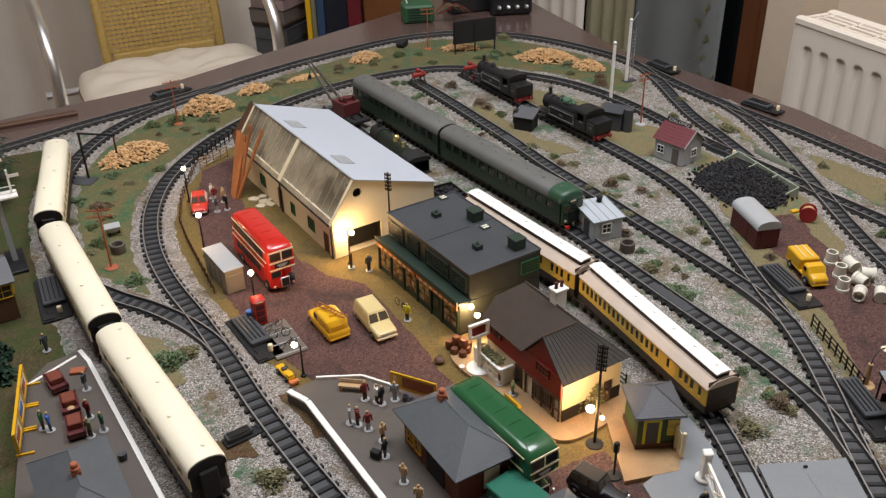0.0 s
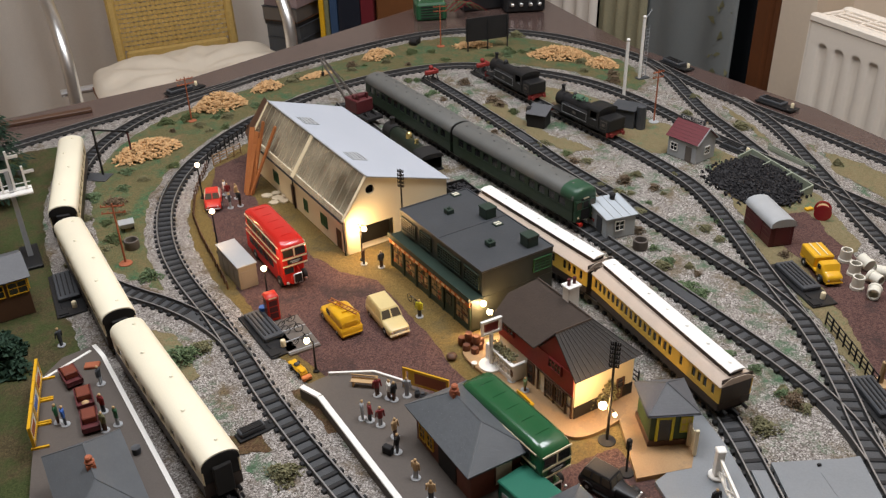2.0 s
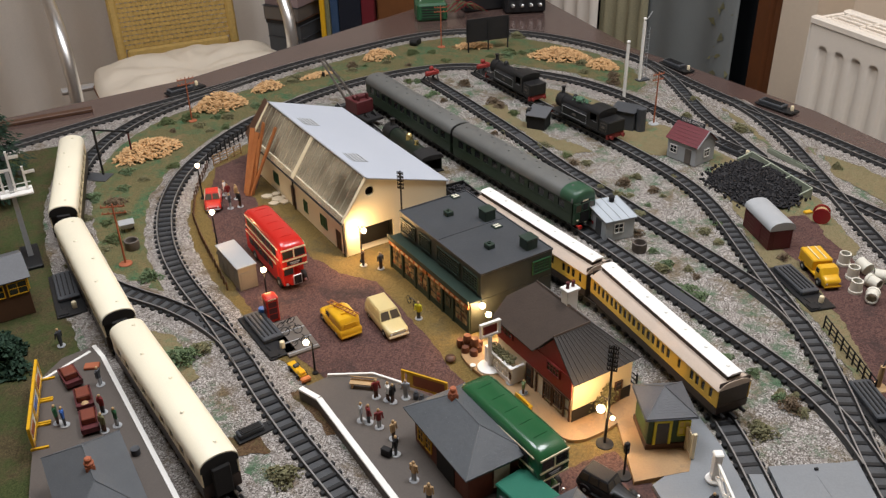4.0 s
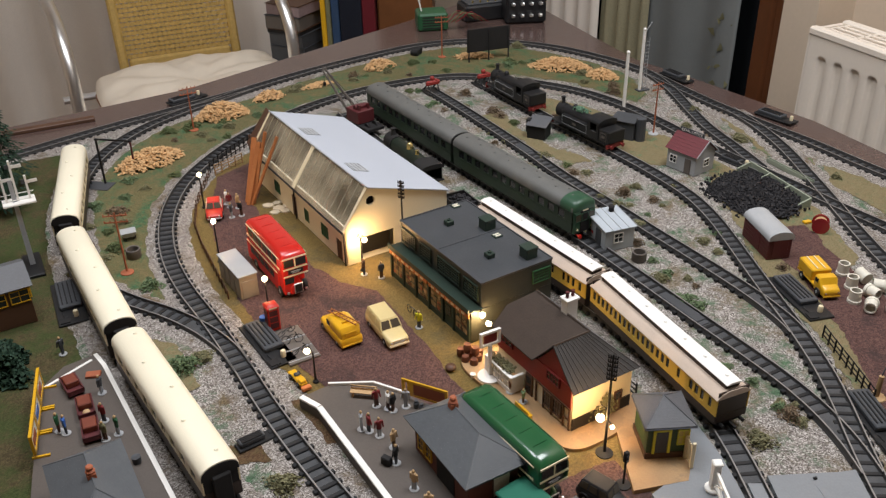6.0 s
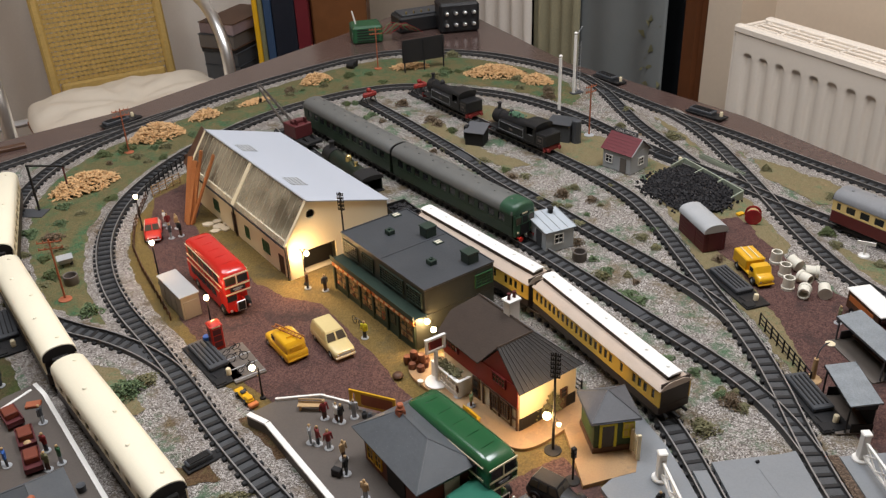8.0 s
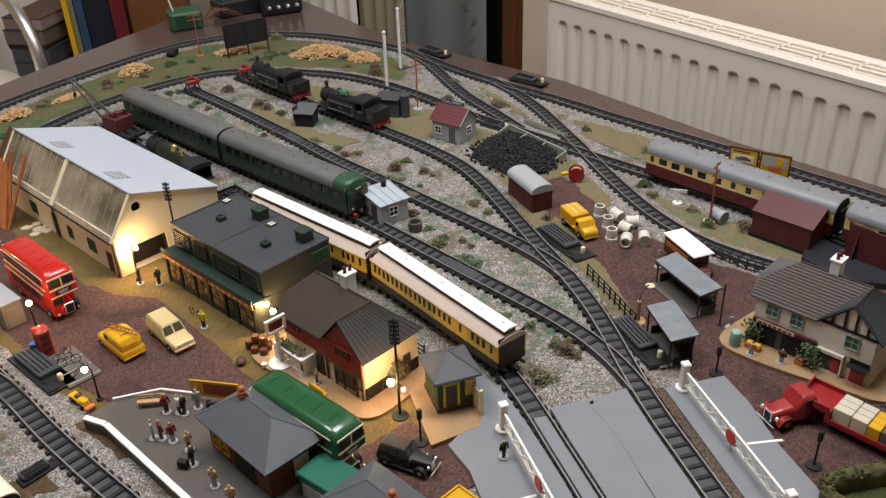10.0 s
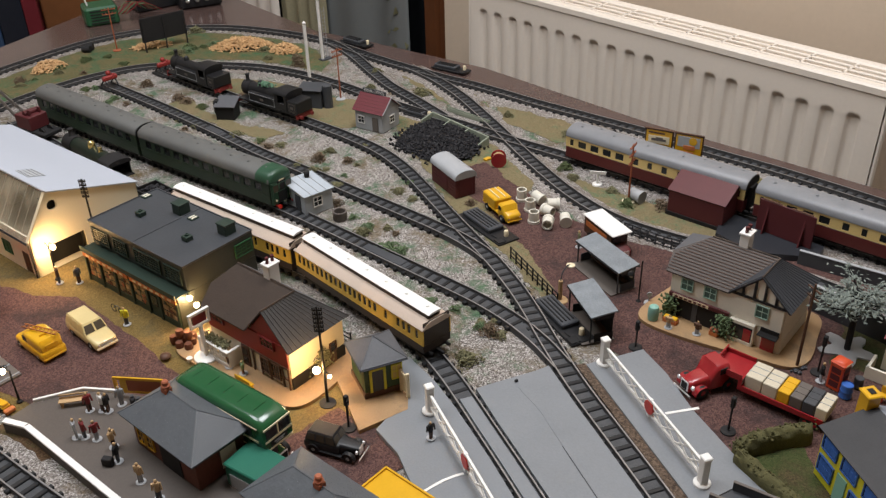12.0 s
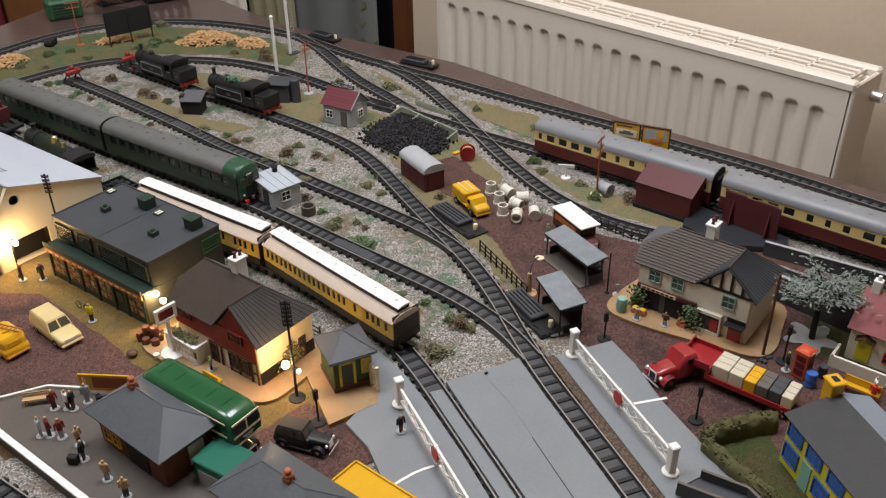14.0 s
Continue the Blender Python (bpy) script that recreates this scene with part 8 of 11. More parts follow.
def yellow_lorry():
    v = thing("tipper_lorry", "small yellow lorry in the goods yard", "lorry", x=0.3885, y=0.8330, z=0.0012, rz=-82)
    part("body", Geo().box(-0.008, 0, 0.0070, 0.038, 0.0225, 0.0022, 0.0004).box(-0.012, 0, 0.0092, 0.030, 0.0225, 0.0125, 0.0012), "yellow", v)
    part("cab", hull([(0.0075, 0.0100, 0.0190), (0.0090, 0.0108, 0.0208), (0.0170, 0.0106, 0.0205), (0.0205, 0.0098, 0.0140), (0.0270, 0.0094, 0.0125), (0.0290, 0.0084, 0.0105)], 0.0040), "yellow", v, smooth=45)
    part("windscreen", panel_on((0.0172, -0.0088, 0.0200), (0.0208, -0.0088, 0.0145), (0.0208, 0.0088, 0.0145), (0.0172, 0.0088, 0.0200), 0.08, -0.0008), "dark_glass", v)
    for s in (-1, 1):
        part("side_window", Geo().box(0.0130, s * 0.0105, 0.0140, 0.0060, 0.0008, 0.0048, 0.0002), "dark_glass", v)
    part("ladder_rack", Geo().box(-0.012, 0.004, 0.0218, 0.026, 0.0012, 0.0008).box(-0.012, -0.004, 0.0218, 0.026, 0.0012, 0.0008), "cream", v)
    part("bumper", Geo().box(0.0292, 0, 0.0035, 0.0010, 0.0190, 0.0018, 0.0004), "yellow", v)
    headlights(v, 0.0284, 0.0070, 0.0082, 0.0012)
    road_wheels(v, (-0.016, 0.018), 0.0100, 1.0)


def show_van():
    v = thing("showmans_van", "brown van with a bright white flat roof", "van", x=0.4700, y=0.7260, z=0.0012, rz=heading((0.466, 0.757), (0.473, 0.698)))
    part("body", Geo().box(-0.004, 0, 0.0055, 0.052, 0.0215, 0.0205, 0.0006), "wood_dark", v)
    part("roof", Geo().box(-0.002, 0, 0.0262, 0.058, 0.0255, 0.0020, 0.0007), "white", v, "overhanging white roof")
    f = part("side_sign", Geo().box(-0.006, -0.0109, 0.0155, 0.040, 0.0006, 0.0062).box(-0.006, 0.0109, 0.0155, 0.040, 0.0006, 0.0062), "orange_sign", v, "orange side sign")
    part("bonnet", hull([(0.022, 0.0090, 0.0140), (0.033, 0.0080, 0.0125), (0.0355, 0.0068, 0.0105)], 0.0045), "maroon", v, smooth=45)
    part("cab_opening", Geo().box(0.0222, 0, 0.0150, 0.0010, 0.0175, 0.0085), "dark_glass", v)
    part("radiator_grille", Geo().box(0.0358, 0, 0.0048, 0.0010, 0.0080, 0.0068, 0.0005), "chrome", v)
    road_wheels(v, (-0.018, 0.026), 0.0095, 1.05)


def sports_car():
    v = thing("saloon_car", "small red saloon car by the lamp posts", "car")
    v.matrix_basis = pose(-0.3075, 1.0060, 0.0012, 0, 0, heading((-0.3137, 1.033), (-0.3015, 0.983))) @ Matrix.Scale(1.10, 4)
    part("body", hull([(-0.021, 0.0085, 0.0095), (-0.018, 0.0098, 0.0110), (0.005, 0.0098, 0.0108), (0.018, 0.0090, 0.0092), (0.021, 0.0076, 0.0074)], 0.0030), "red", v, smooth=45)
    cabin(v, -0.0150, -0.0105, 0.0035, 0.0085, 0.0104, 0.0165, 0.0088, 0.0072, "red", 0.14, 2, "paper")
    part("bumper", Geo().box(0.0212, 0, 0.0036, 0.0012, 0.0160, 0.0016, 0.0004).box(-0.0213, 0, 0.0036, 0.0012, 0.0160, 0.0016, 0.0004), "ltgrey", v)
    headlights(v, 0.0206, 0.0056, 0.0068, 0.0011)
    road_wheels(v, (-0.0125, 0.0125), 0.0086, 0.85)


for make in (estate_car, ladder_van, saloon_car, green_van, low_loader, yellow_lorry, show_van, sports_car):
    make()


# ---- lamps, poles and signals ----
def street_lamp(x, y, h, lit=True, power=0.10, heads=1, rz=0, swan=False, z=0.0008, light=(0, 0)):
    s = thing("street_lamp", "black lamp post with a glowing globe" if lit else "black lamp post with a small white globe", "lamp", "street lamps", x=x, y=y, z=z, rz=rz)
    part("post", Geo().lathe([(0.0030, 0), (0.0028, 0.0015), (0.0013, 0.0030), (0.0009, 0.012), (0.0008, h - 0.004)], 8), "matt_black", s)
    for k in range(heads):
        d = 0.0 if heads == 1 and not swan else 0.0052 * (1 if k == 0 else -1)
        zz = h if heads == 1 and not swan else h - 0.004 * k - 0.003
        if d:
            part("arm", Geo().tube([(0, 0, h - 0.005), (d * 0.5, 0, h + 0.002), (d, 0, zz + 0.003)], 0.0005, 5), "matt_black", s)
        part("cap", Geo().lathe([(0.0004, 0), (0.0003, 0.0008), (0.0001, 0.0014)], 6, (d, 0, zz + 0.0030)), "matt_black", s)
        part("globe", Geo().ball((d, 0, zz), 0.0030, 12, 8), "bulb" if lit else "white", s, "glowing warm globe" if lit else "")
        if lit:
            m = s.matrix_basis @ Vector((d, 0, zz))
            bulb(m.x + light[0], m.y + light[1], m.z - 0.0042, power)
    return s


street_lamp(-0.326, 1.024, 0.0465, power=0.11)
street_lamp(-0.273, 0.888, 0.0530, power=0.11)
street_lamp(-0.1955, 0.782, 0.0430, power=0.13)
street_lamp(-0.106, 0.868, 0.0440, power=0.115, heads=2, rz=-30)
street_lamp(-0.130, 0.669, 0.0385, power=0.012, swan=True, rz=180)


def wall_lamp(x, y, z, rz, power=0.13):
    s = thing("wall_lamp", "small lit lamp on a wall bracket", "lamp", "wall lamps", x=x, y=y, z=z, rz=rz)
    part("bracket", Geo().tube([(0, 0, 0.002), (0.004, 0, 0.0055), (0.008, 0, 0.0040)], 0.0005, 5), "matt_black", s)
    part("globe", Geo().ball((0.008, 0, 0.0008), 0.0030, 12, 8), "bulb", s, "glowing warm globe")
    p = s.matrix_basis @ Vector((0.0095, 0, -0.0042))
    bulb(p.x, p.y, p.z, power)


wall_lamp(0.0215, 0.7350, 0.0345, -56, 0.14)
wall_lamp(0.0385, 0.7020, 0.0400, 150, 0.05)


def telegraph_pole(x, y, h, colour, arms=2, w=0.020, gap=0.008, rz=20, label="", base="", z=0.0008):
    s = thing("telegraph_pole", label or "rust-brown telegraph pole on a round foot", "pole", "telegraph poles", x=x, y=y, z=z, rz=rz)
    part("mast", Geo().cyl((0, 0, 0), (0, 0, h), 0.0013, 0.0009, 7), colour, s)
    for k in range(arms):
        g = Geo()
        zc = h - 0.004 - gap * k
        g.box(0, 0, zc, w, 0.0011, 0.0012)
        for j in (-1, -0.5, 0.5, 1):
            g.cyl((j * w * 0.46, 0, zc + 0.001), (j * w * 0.46, 0, zc + 0.0032), 0.0006, n=5)
        part("crossarm", g, colour, s)
    part("foot", Geo().lathe([(0.0075, 0), (0.0075, 0.0008), (0.0040, 0.0018), (0.0014, 0.0022)], 14), base or colour, s)
    return s


telegraph_pole(-0.373, 0.865, 0.076, "terracotta", 2, 0.026, rz=10)
telegraph_pole(-0.409, 1.284, 0.070, "terracotta", 2, 0.026, rz=35)
telegraph_pole(-0.034, 1.632, 0.077, "terracotta", 2, 0.024, rz=10)
telegraph_pole(0.290, 1.256, 0.080, "terracotta", 2, 0.020, rz=30, base="ltgrey")
telegraph_pole(0.541, 0.808, 0.075, "terracotta", 3, 0.020, 0.010, rz=40, base="cream")
tall = telegraph_pole(0.125, 0.575, 0.102, "matt_black", 6, 0.0080, 0.0042, rz=-20, label="tall black telegraph pole with many short arms")
part("lamp_arm", Geo().tube([(0, 0, 0.046), (-0.006, 0, 0.050), (-0.0078, 0, 0.046)], 0.0005, 5), "matt_black", tall)
telegraph_pole(-0.062, 0.905, 0.094, "matt_black", 5, 0.0075, 0.0045, rz=-20, label="black telegraph pole with many short arms")
g = thing("lamp_globe", "lit globe hanging from a black pole", "lamp", x=0.1185, y=0.572, z=0.0415)
part("globe", Geo().ball((0, 0, 0), 0.0036, 12, 8), "bulb", g, "glowing warm globe")
part("hanger", Geo().cyl((0, 0, 0.003), (0, 0, 0.0065), 0.0006, n=5), "matt_black", g)
bulb(0.1200, 0.5765, 0.0375, 0.17)
g = thing("lamp_globe", "small lit globe low on a black pole", "lamp", x=0.1285, y=0.5705, z=0.033)
part("globe", Geo().ball((0, 0, 0), 0.0019, 10, 6), "bulb", g, "glowing warm globe")
part("hanger", Geo().cyl((0, 0, 0.001), (-0.0025, 0.003, 0.004), 0.0005, n=5), "matt_black", g)


def tall_white_post(x, y, h, lattice=False):
    s = thing("signal_post", "tall white signal post with a ball finial", "signal", "signal posts", x=x, y=y, z=0.0006, rz=25)
    part("post", Geo().box(0, 0, 0, 0.0042, 0.0042, h, 0.0006), "white", s)
    part("finial", Geo().ball((0, 0, h + 0.0026), 0.0030, 10, 6), "white", s)
    if lattice:
        g = Geo()
        for k in range(14):
            z = 0.006 * k + 0.004
            g.box(0.0085, 0, z, 0.006, 0.0006, 0.0006)
        for dx in (0.0055, 0.0115):
            g.box(dx, 0, 0.001, 0.0006, 0.0006, 0.088)
        part("ladder", g, "ltgrey", s)
        part("arm", Geo().cyl((0, 0, h - 0.004), (0.012, 0, h + 0.012), 0.0006, n=5).ball((0.012, 0, h + 0.012), 0.0012), "ltgrey", s)
        part("foot", Geo().box(0.006, 0, 0, 0.022, 0.012, 0.002, 0.0004), "dkgrey", s)
    else:
        part("foot", Geo().box(0, 0, 0, 0.012, 0.009, 0.002, 0.0004), "dkgrey", s)


tall_white_post(0.2615, 1.358, 0.0900)
tall_white_post(0.3005, 1.4420, 0.1010, True)


def bracket_signal():
    s = thing("bracket_signal", "grey bracket signal with white platform and small arms", "signal", x=-0.487, y=0.880, rz=-60)
    part("post", Geo().rings([[(w, w, z), (-w, w, z), (-w, -w, z), (w, -w, z)] for w, z in ((0.0030, 0.002), (0.0022, 0.110))]), "ltgrey", s)
    part("foot", Geo().box(0.002, 0, 0, 0.056, 0.020, 0.0045, 0.0008), "black", s)
    part("gantry", Geo().box(0, 0.004, 0.082, 0.020, 0.034, 0.0022, 0.0004), "white", s)
    part("railing", Geo().box(0.009, 0.004, 0.0885, 0.0008, 0.034, 0.0008).box(-0.009, 0.004, 0.0885, 0.0008, 0.034, 0.0008), "white", s)
    for y, h in ((-0.008, 0.118), (0.004, 0.132), (0.016, 0.112)):
        d = part("doll", Geo().box(0, y, 0.084, 0.0024, 0.0024, h - 0.084), "white", s)
        part("arm", Geo().box(0.001, y + 0.006, h - 0.009, 0.0007, 0.011, 0.0036), "white", d, "small white signal arm")
        part("spectacle", Geo().box(0.001, y - 0.003, h - 0.009, 0.0009, 0.004, 0.005), "dkgrey", d)


bracket_signal()


def dwarf_signal(x, y, h, label="short black colour-light signal on a round foot"):
    s = thing("colour_light_signal", label, "signal", "colour light signals", x=x, y=y, z=0.0012, rz=-60)
    part("foot", Geo().lathe([(0.0065, 0), (0.0062, 0.0012), (0.003, 0.0020)], 14), "matt_black", s)
    part("post", Geo().cyl((0, 0, 0.001), (0, 0, h - 0.008), 0.0009, n=6), "matt_black", s)
    part("head", Geo().box(0, 0, h - 0.010, 0.0035, 0.0040, 0.0105, 0.0006), "matt_black", s)
    for k in range(2):
        part("lens", Geo().cyl((0.0016, 0, h - 0.0075 + 0.0045 * k), (0.0022, 0, h - 0.0075 + 0.0045 * k), 0.0011, n=8), "dkgrey", s)


dwarf_signal(0.4103, 0.5529, 0.030)
dwarf_signal(0.4270, 0.4290, 0.036)
dwarf_signal(0.5430, 0.4660, 0.040)
dwarf_signal(0.1350, 0.5380, 0.035, "thin black lamp standard on a round foot")
p = thing("telegraph_pole", "tall dark wooden pole on a rubble foot", "pole", "telegraph poles", x=0.530, y=0.478, z=0.0012)
part("mast", Geo().cyl((0, 0, 0), (0.002, 0.002, 0.088), 0.0015, 0.0011, 7), "wood_dark", p)
g = Geo()
random.seed(4)
for _ in range(26):
    a, r = random.uniform(0, 6.28), random.uniform(0, 0.009)
    g.ball((r * math.cos(a), r * math.sin(a), 0.0008), random.uniform(0.0012, 0.0026), 5, 3)
tagged(part("rubble", g, "dkgrey", p, "grey rubble round the foot", smooth=0), kind="stuff")
part("crossarm", Geo().box(0.002, 0.002, 0.082, 0.0012, 0.016, 0.0012).box(0.002, 0.002, 0.074, 0.0012, 0.014, 0.0012), "wood_dark", p)


def yellow_lamp():
    s = thing("yard_lamp", "ochre yard lamp with a curved white head", "lamp", x=0.377, y=0.647, z=0.0008, rz=20)
    part("post", Geo().lathe([(0.0085, 0), (0.0080, 0.0014), (0.0026, 0.0024), (0.0022, 0.024)], 12), "tan", s)
    part("arm", Geo().tube([(0, 0, 0.024), (0.002, 0, 0.033), (0.008, 0, 0.0385), (0.012, 0, 0.038)], 0.0006, 6), "dkgrey", s)
    part("shade", Geo().lathe([(0.0045, 0), (0.0045, 0.0006), (0.002, 0.0018)], 12, (0.013, 0, 0.0365)), "cream", s)


yellow_lamp()
s = thing("yard_lamp", "thin black yard lamp with a curved arm", "lamp", x=0.450, y=0.619, z=0.0012, rz=160)
part("post", Geo().cyl((0, 0, 0), (0, 0, 0.047), 0.0008, n=6).lathe([(0.003, 0), (0.001, 0.002)], 8), "matt_black", s)
part("arm", Geo().tube([(0, 0, 0.040), (0.005, 0, 0.041), (0.0095, 0, 0.037)], 0.0005, 5), "matt_black", s)
part("shade", Geo().lathe([(0.0016, 0.004), (0.0034, 0.001), (0.0034, 0.0)], 10, (0.0098, 0, 0.031)), "matt_black", s)
part("globe", Geo().ball((0.0098, 0, 0.030), 0.0018, 8, 5), "white", s)


# ---- huts and yard structures ----
def gabled_hut():
    h = thing("coal_office_hut", "grey coal office hut with a maroon roof", "hut", x=0.3175, y=1.1375, z=0.0008, rz=heading((0.285, 1.146), (0.316, 1.1085)))
    W, D, E, R = 0.0475, 0.040, 0.0300, 0.0470
    part("body", Geo().box(0, 0, 0, W, D, E, 0.0003), "ltgrey", h)
    g = Geo()
    for x in (-W / 2 + 0.0002, W / 2 - 0.0012):
        g.add([(x, -D / 2, E), (x, D / 2, E), (x, 0, R - 0.001), (x + 0.001, -D / 2, E), (x + 0.001, D / 2, E), (x + 0.001, 0, R - 0.001)], [(0, 1, 2), (5, 4, 3), (0, 3, 4, 1), (1, 4, 5, 2), (2, 5, 3, 0)])
    part("gable", g, "ltgrey", h, smooth=0)
    o = 0.003
    for s in (-1, 1):
        c = ((-W / 2 - o, s * (D / 2 + o), E - 0.002), (W / 2 + o, s * (D / 2 + o), E - 0.002), (W / 2 + o, 0, R), (-W / 2 - o, 0, R))
        part("roof_slope", slope(*c), "hut_roof", h, "dark maroon slate roof", smooth=0)
        for k in range(1, 6):
            t = k / 6
            part("slate_course", Geo().cyl(Vector(c[0]).lerp(Vector(c[3]), t), Vector(c[1]).lerp(Vector(c[2]), t), 0.0004, n=4), "maroon", h)
    part("bargeboard", Geo().cyl((W / 2 + o, -D / 2 - o, E - 0.002), (W / 2 + o, 0, R), 0.0008, n=4).cyl((W / 2 + o, D / 2 + o, E - 0.002), (W / 2 + o, 0, R), 0.0008, n=4), "ltgrey", h)
    window_unit(h, -0.013, -D / 2, 0.010, 0.010, 0.0095, "x", "white", "dark_glass", (1, 1), -0.0006)
    window_unit(h, W / 2, 0.002, 0.010, 0.010, 0.0095, "y", "white", "dark_glass", (1, 1), 0.0006)
    part("door", Geo().box(0.011, -D / 2 - 0.0004, 0.0004, 0.010, 0.001, 0.021, 0.0002), "grey", h, "plain grey hut door")

    # name board along the ridge
    b = part("name_board", Geo().box(-0.002, 0, R + 0.0008, 0.040, 0.0010, 0.0062, 0.0002), "dkgrey", h, "grey ridge board with white letters")
    f = bpy.data.curves.new("lettering", "FONT")
    f.body, f.size, f.align_x, f.extrude = "COAL OFFICE", 0.0056, "CENTER", 0.0001
    f.materials.append(M["white"])
    o = new("lettering", f)
    o.parent = b
    o.matrix_basis = pose(-0.002, -0.0007, R + 0.0020, 90, 0, 0)


gabled_hut()


def lamp_hut():
    h = thing("lamp_hut", "small grey corrugated hut with a pale roof", "hut", x=0.1795, y=0.9345, z=0.0004, rz=heading((0.170, 0.910), (0.203, 0.923)))
    h.scale = (1.06, 1.06, 1.08)
    W, D = 0.0355, 0.042
    part("body", Geo().box(0, 0, 0, W, D, 0.0255, 0.0003), "hut_blue", h)
    c = ((-W / 2 - 0.002, -D / 2 - 0.002, 0.0255), (W / 2 + 0.002, -D / 2 - 0.002, 0.0255), (W / 2 + 0.002, D / 2 + 0.002, 0.0292), (-W / 2 - 0.002, D / 2 + 0.002, 0.0292))
    part("roof", slope(*c), "tin_roof", h, "pale metal lean-to roof", smooth=0)
    for k in range(5):
        t = k / 4
        part("roof_seam", Geo().cyl(Vector(c[0]).lerp(Vector(c[1]), t) + Vector((0, 0, 0.0003)), Vector(c[3]).lerp(Vector(c[2]), t) + Vector((0, 0, 0.0003)), 0.0005, n=4), "ltgrey", h)
    window_unit(h, -0.002, -D / 2, 0.010, 0.010, 0.010, "x", "white", "dark_glass", (1, 1), -0.0006)
    part("door", Geo().box(-W / 2 - 0.0002, -0.006, 0.0004, 0.001, 0.011, 0.021), "dkgrey", h, "dark open door")
    part("stove_pipe", Geo().lathe([(0.0030, 0), (0.0030, 0.005), (0.0040, 0.0055), (0.0030, 0.007)], 10, (0.008, 0.014, 0.0282)), "matt_black", h)


lamp_hut()


def coaling_stage():
    h = thing("coal_stage_hut", "black coaling hut with a grey lid roof", "hut", x=0.1190, y=1.2510, z=0.0004, rz=-25)
    part("body", Geo().box(0, 0, 0, 0.028, 0.026, 0.021, 0.0005), "matt_black", h)
    part("roof", slope((-0.016, -0.015, 0.021), (0.016, -0.015, 0.021), (0.016, 0.015, 0.0275), (-0.016, 0.015, 0.0275)), "slate", h, smooth=0)
    part("chute", Geo().box(-0.016, 0, 0.006, 0.006, 0.010, 0.020, 0.0005), "matt_black", h)
    h = thing("water_tank", "dark grey water tank and shelter beside the siding", "tank", x=0.2500, y=1.2460, z=0.0004, rz=-30)
    part("tank", Geo().box(-0.004, 0, 0, 0.034, 0.026, 0.028, 0.0006), "dkgrey", h)
    part("lid", slope((-0.024, -0.015, 0.0285), (0.014, -0.015, 0.0285), (0.014, 0.015, 0.0315), (-0.024, 0.015, 0.0315)), "dkgrey", h, smooth=0)
    part("tower", Geo().lathe([(0.0075, 0), (0.0075, 0.0345), (0.0060, 0.0355)], 10, (0.0205, -0.004, 0)), "dkgrey", h)


coaling_stage()


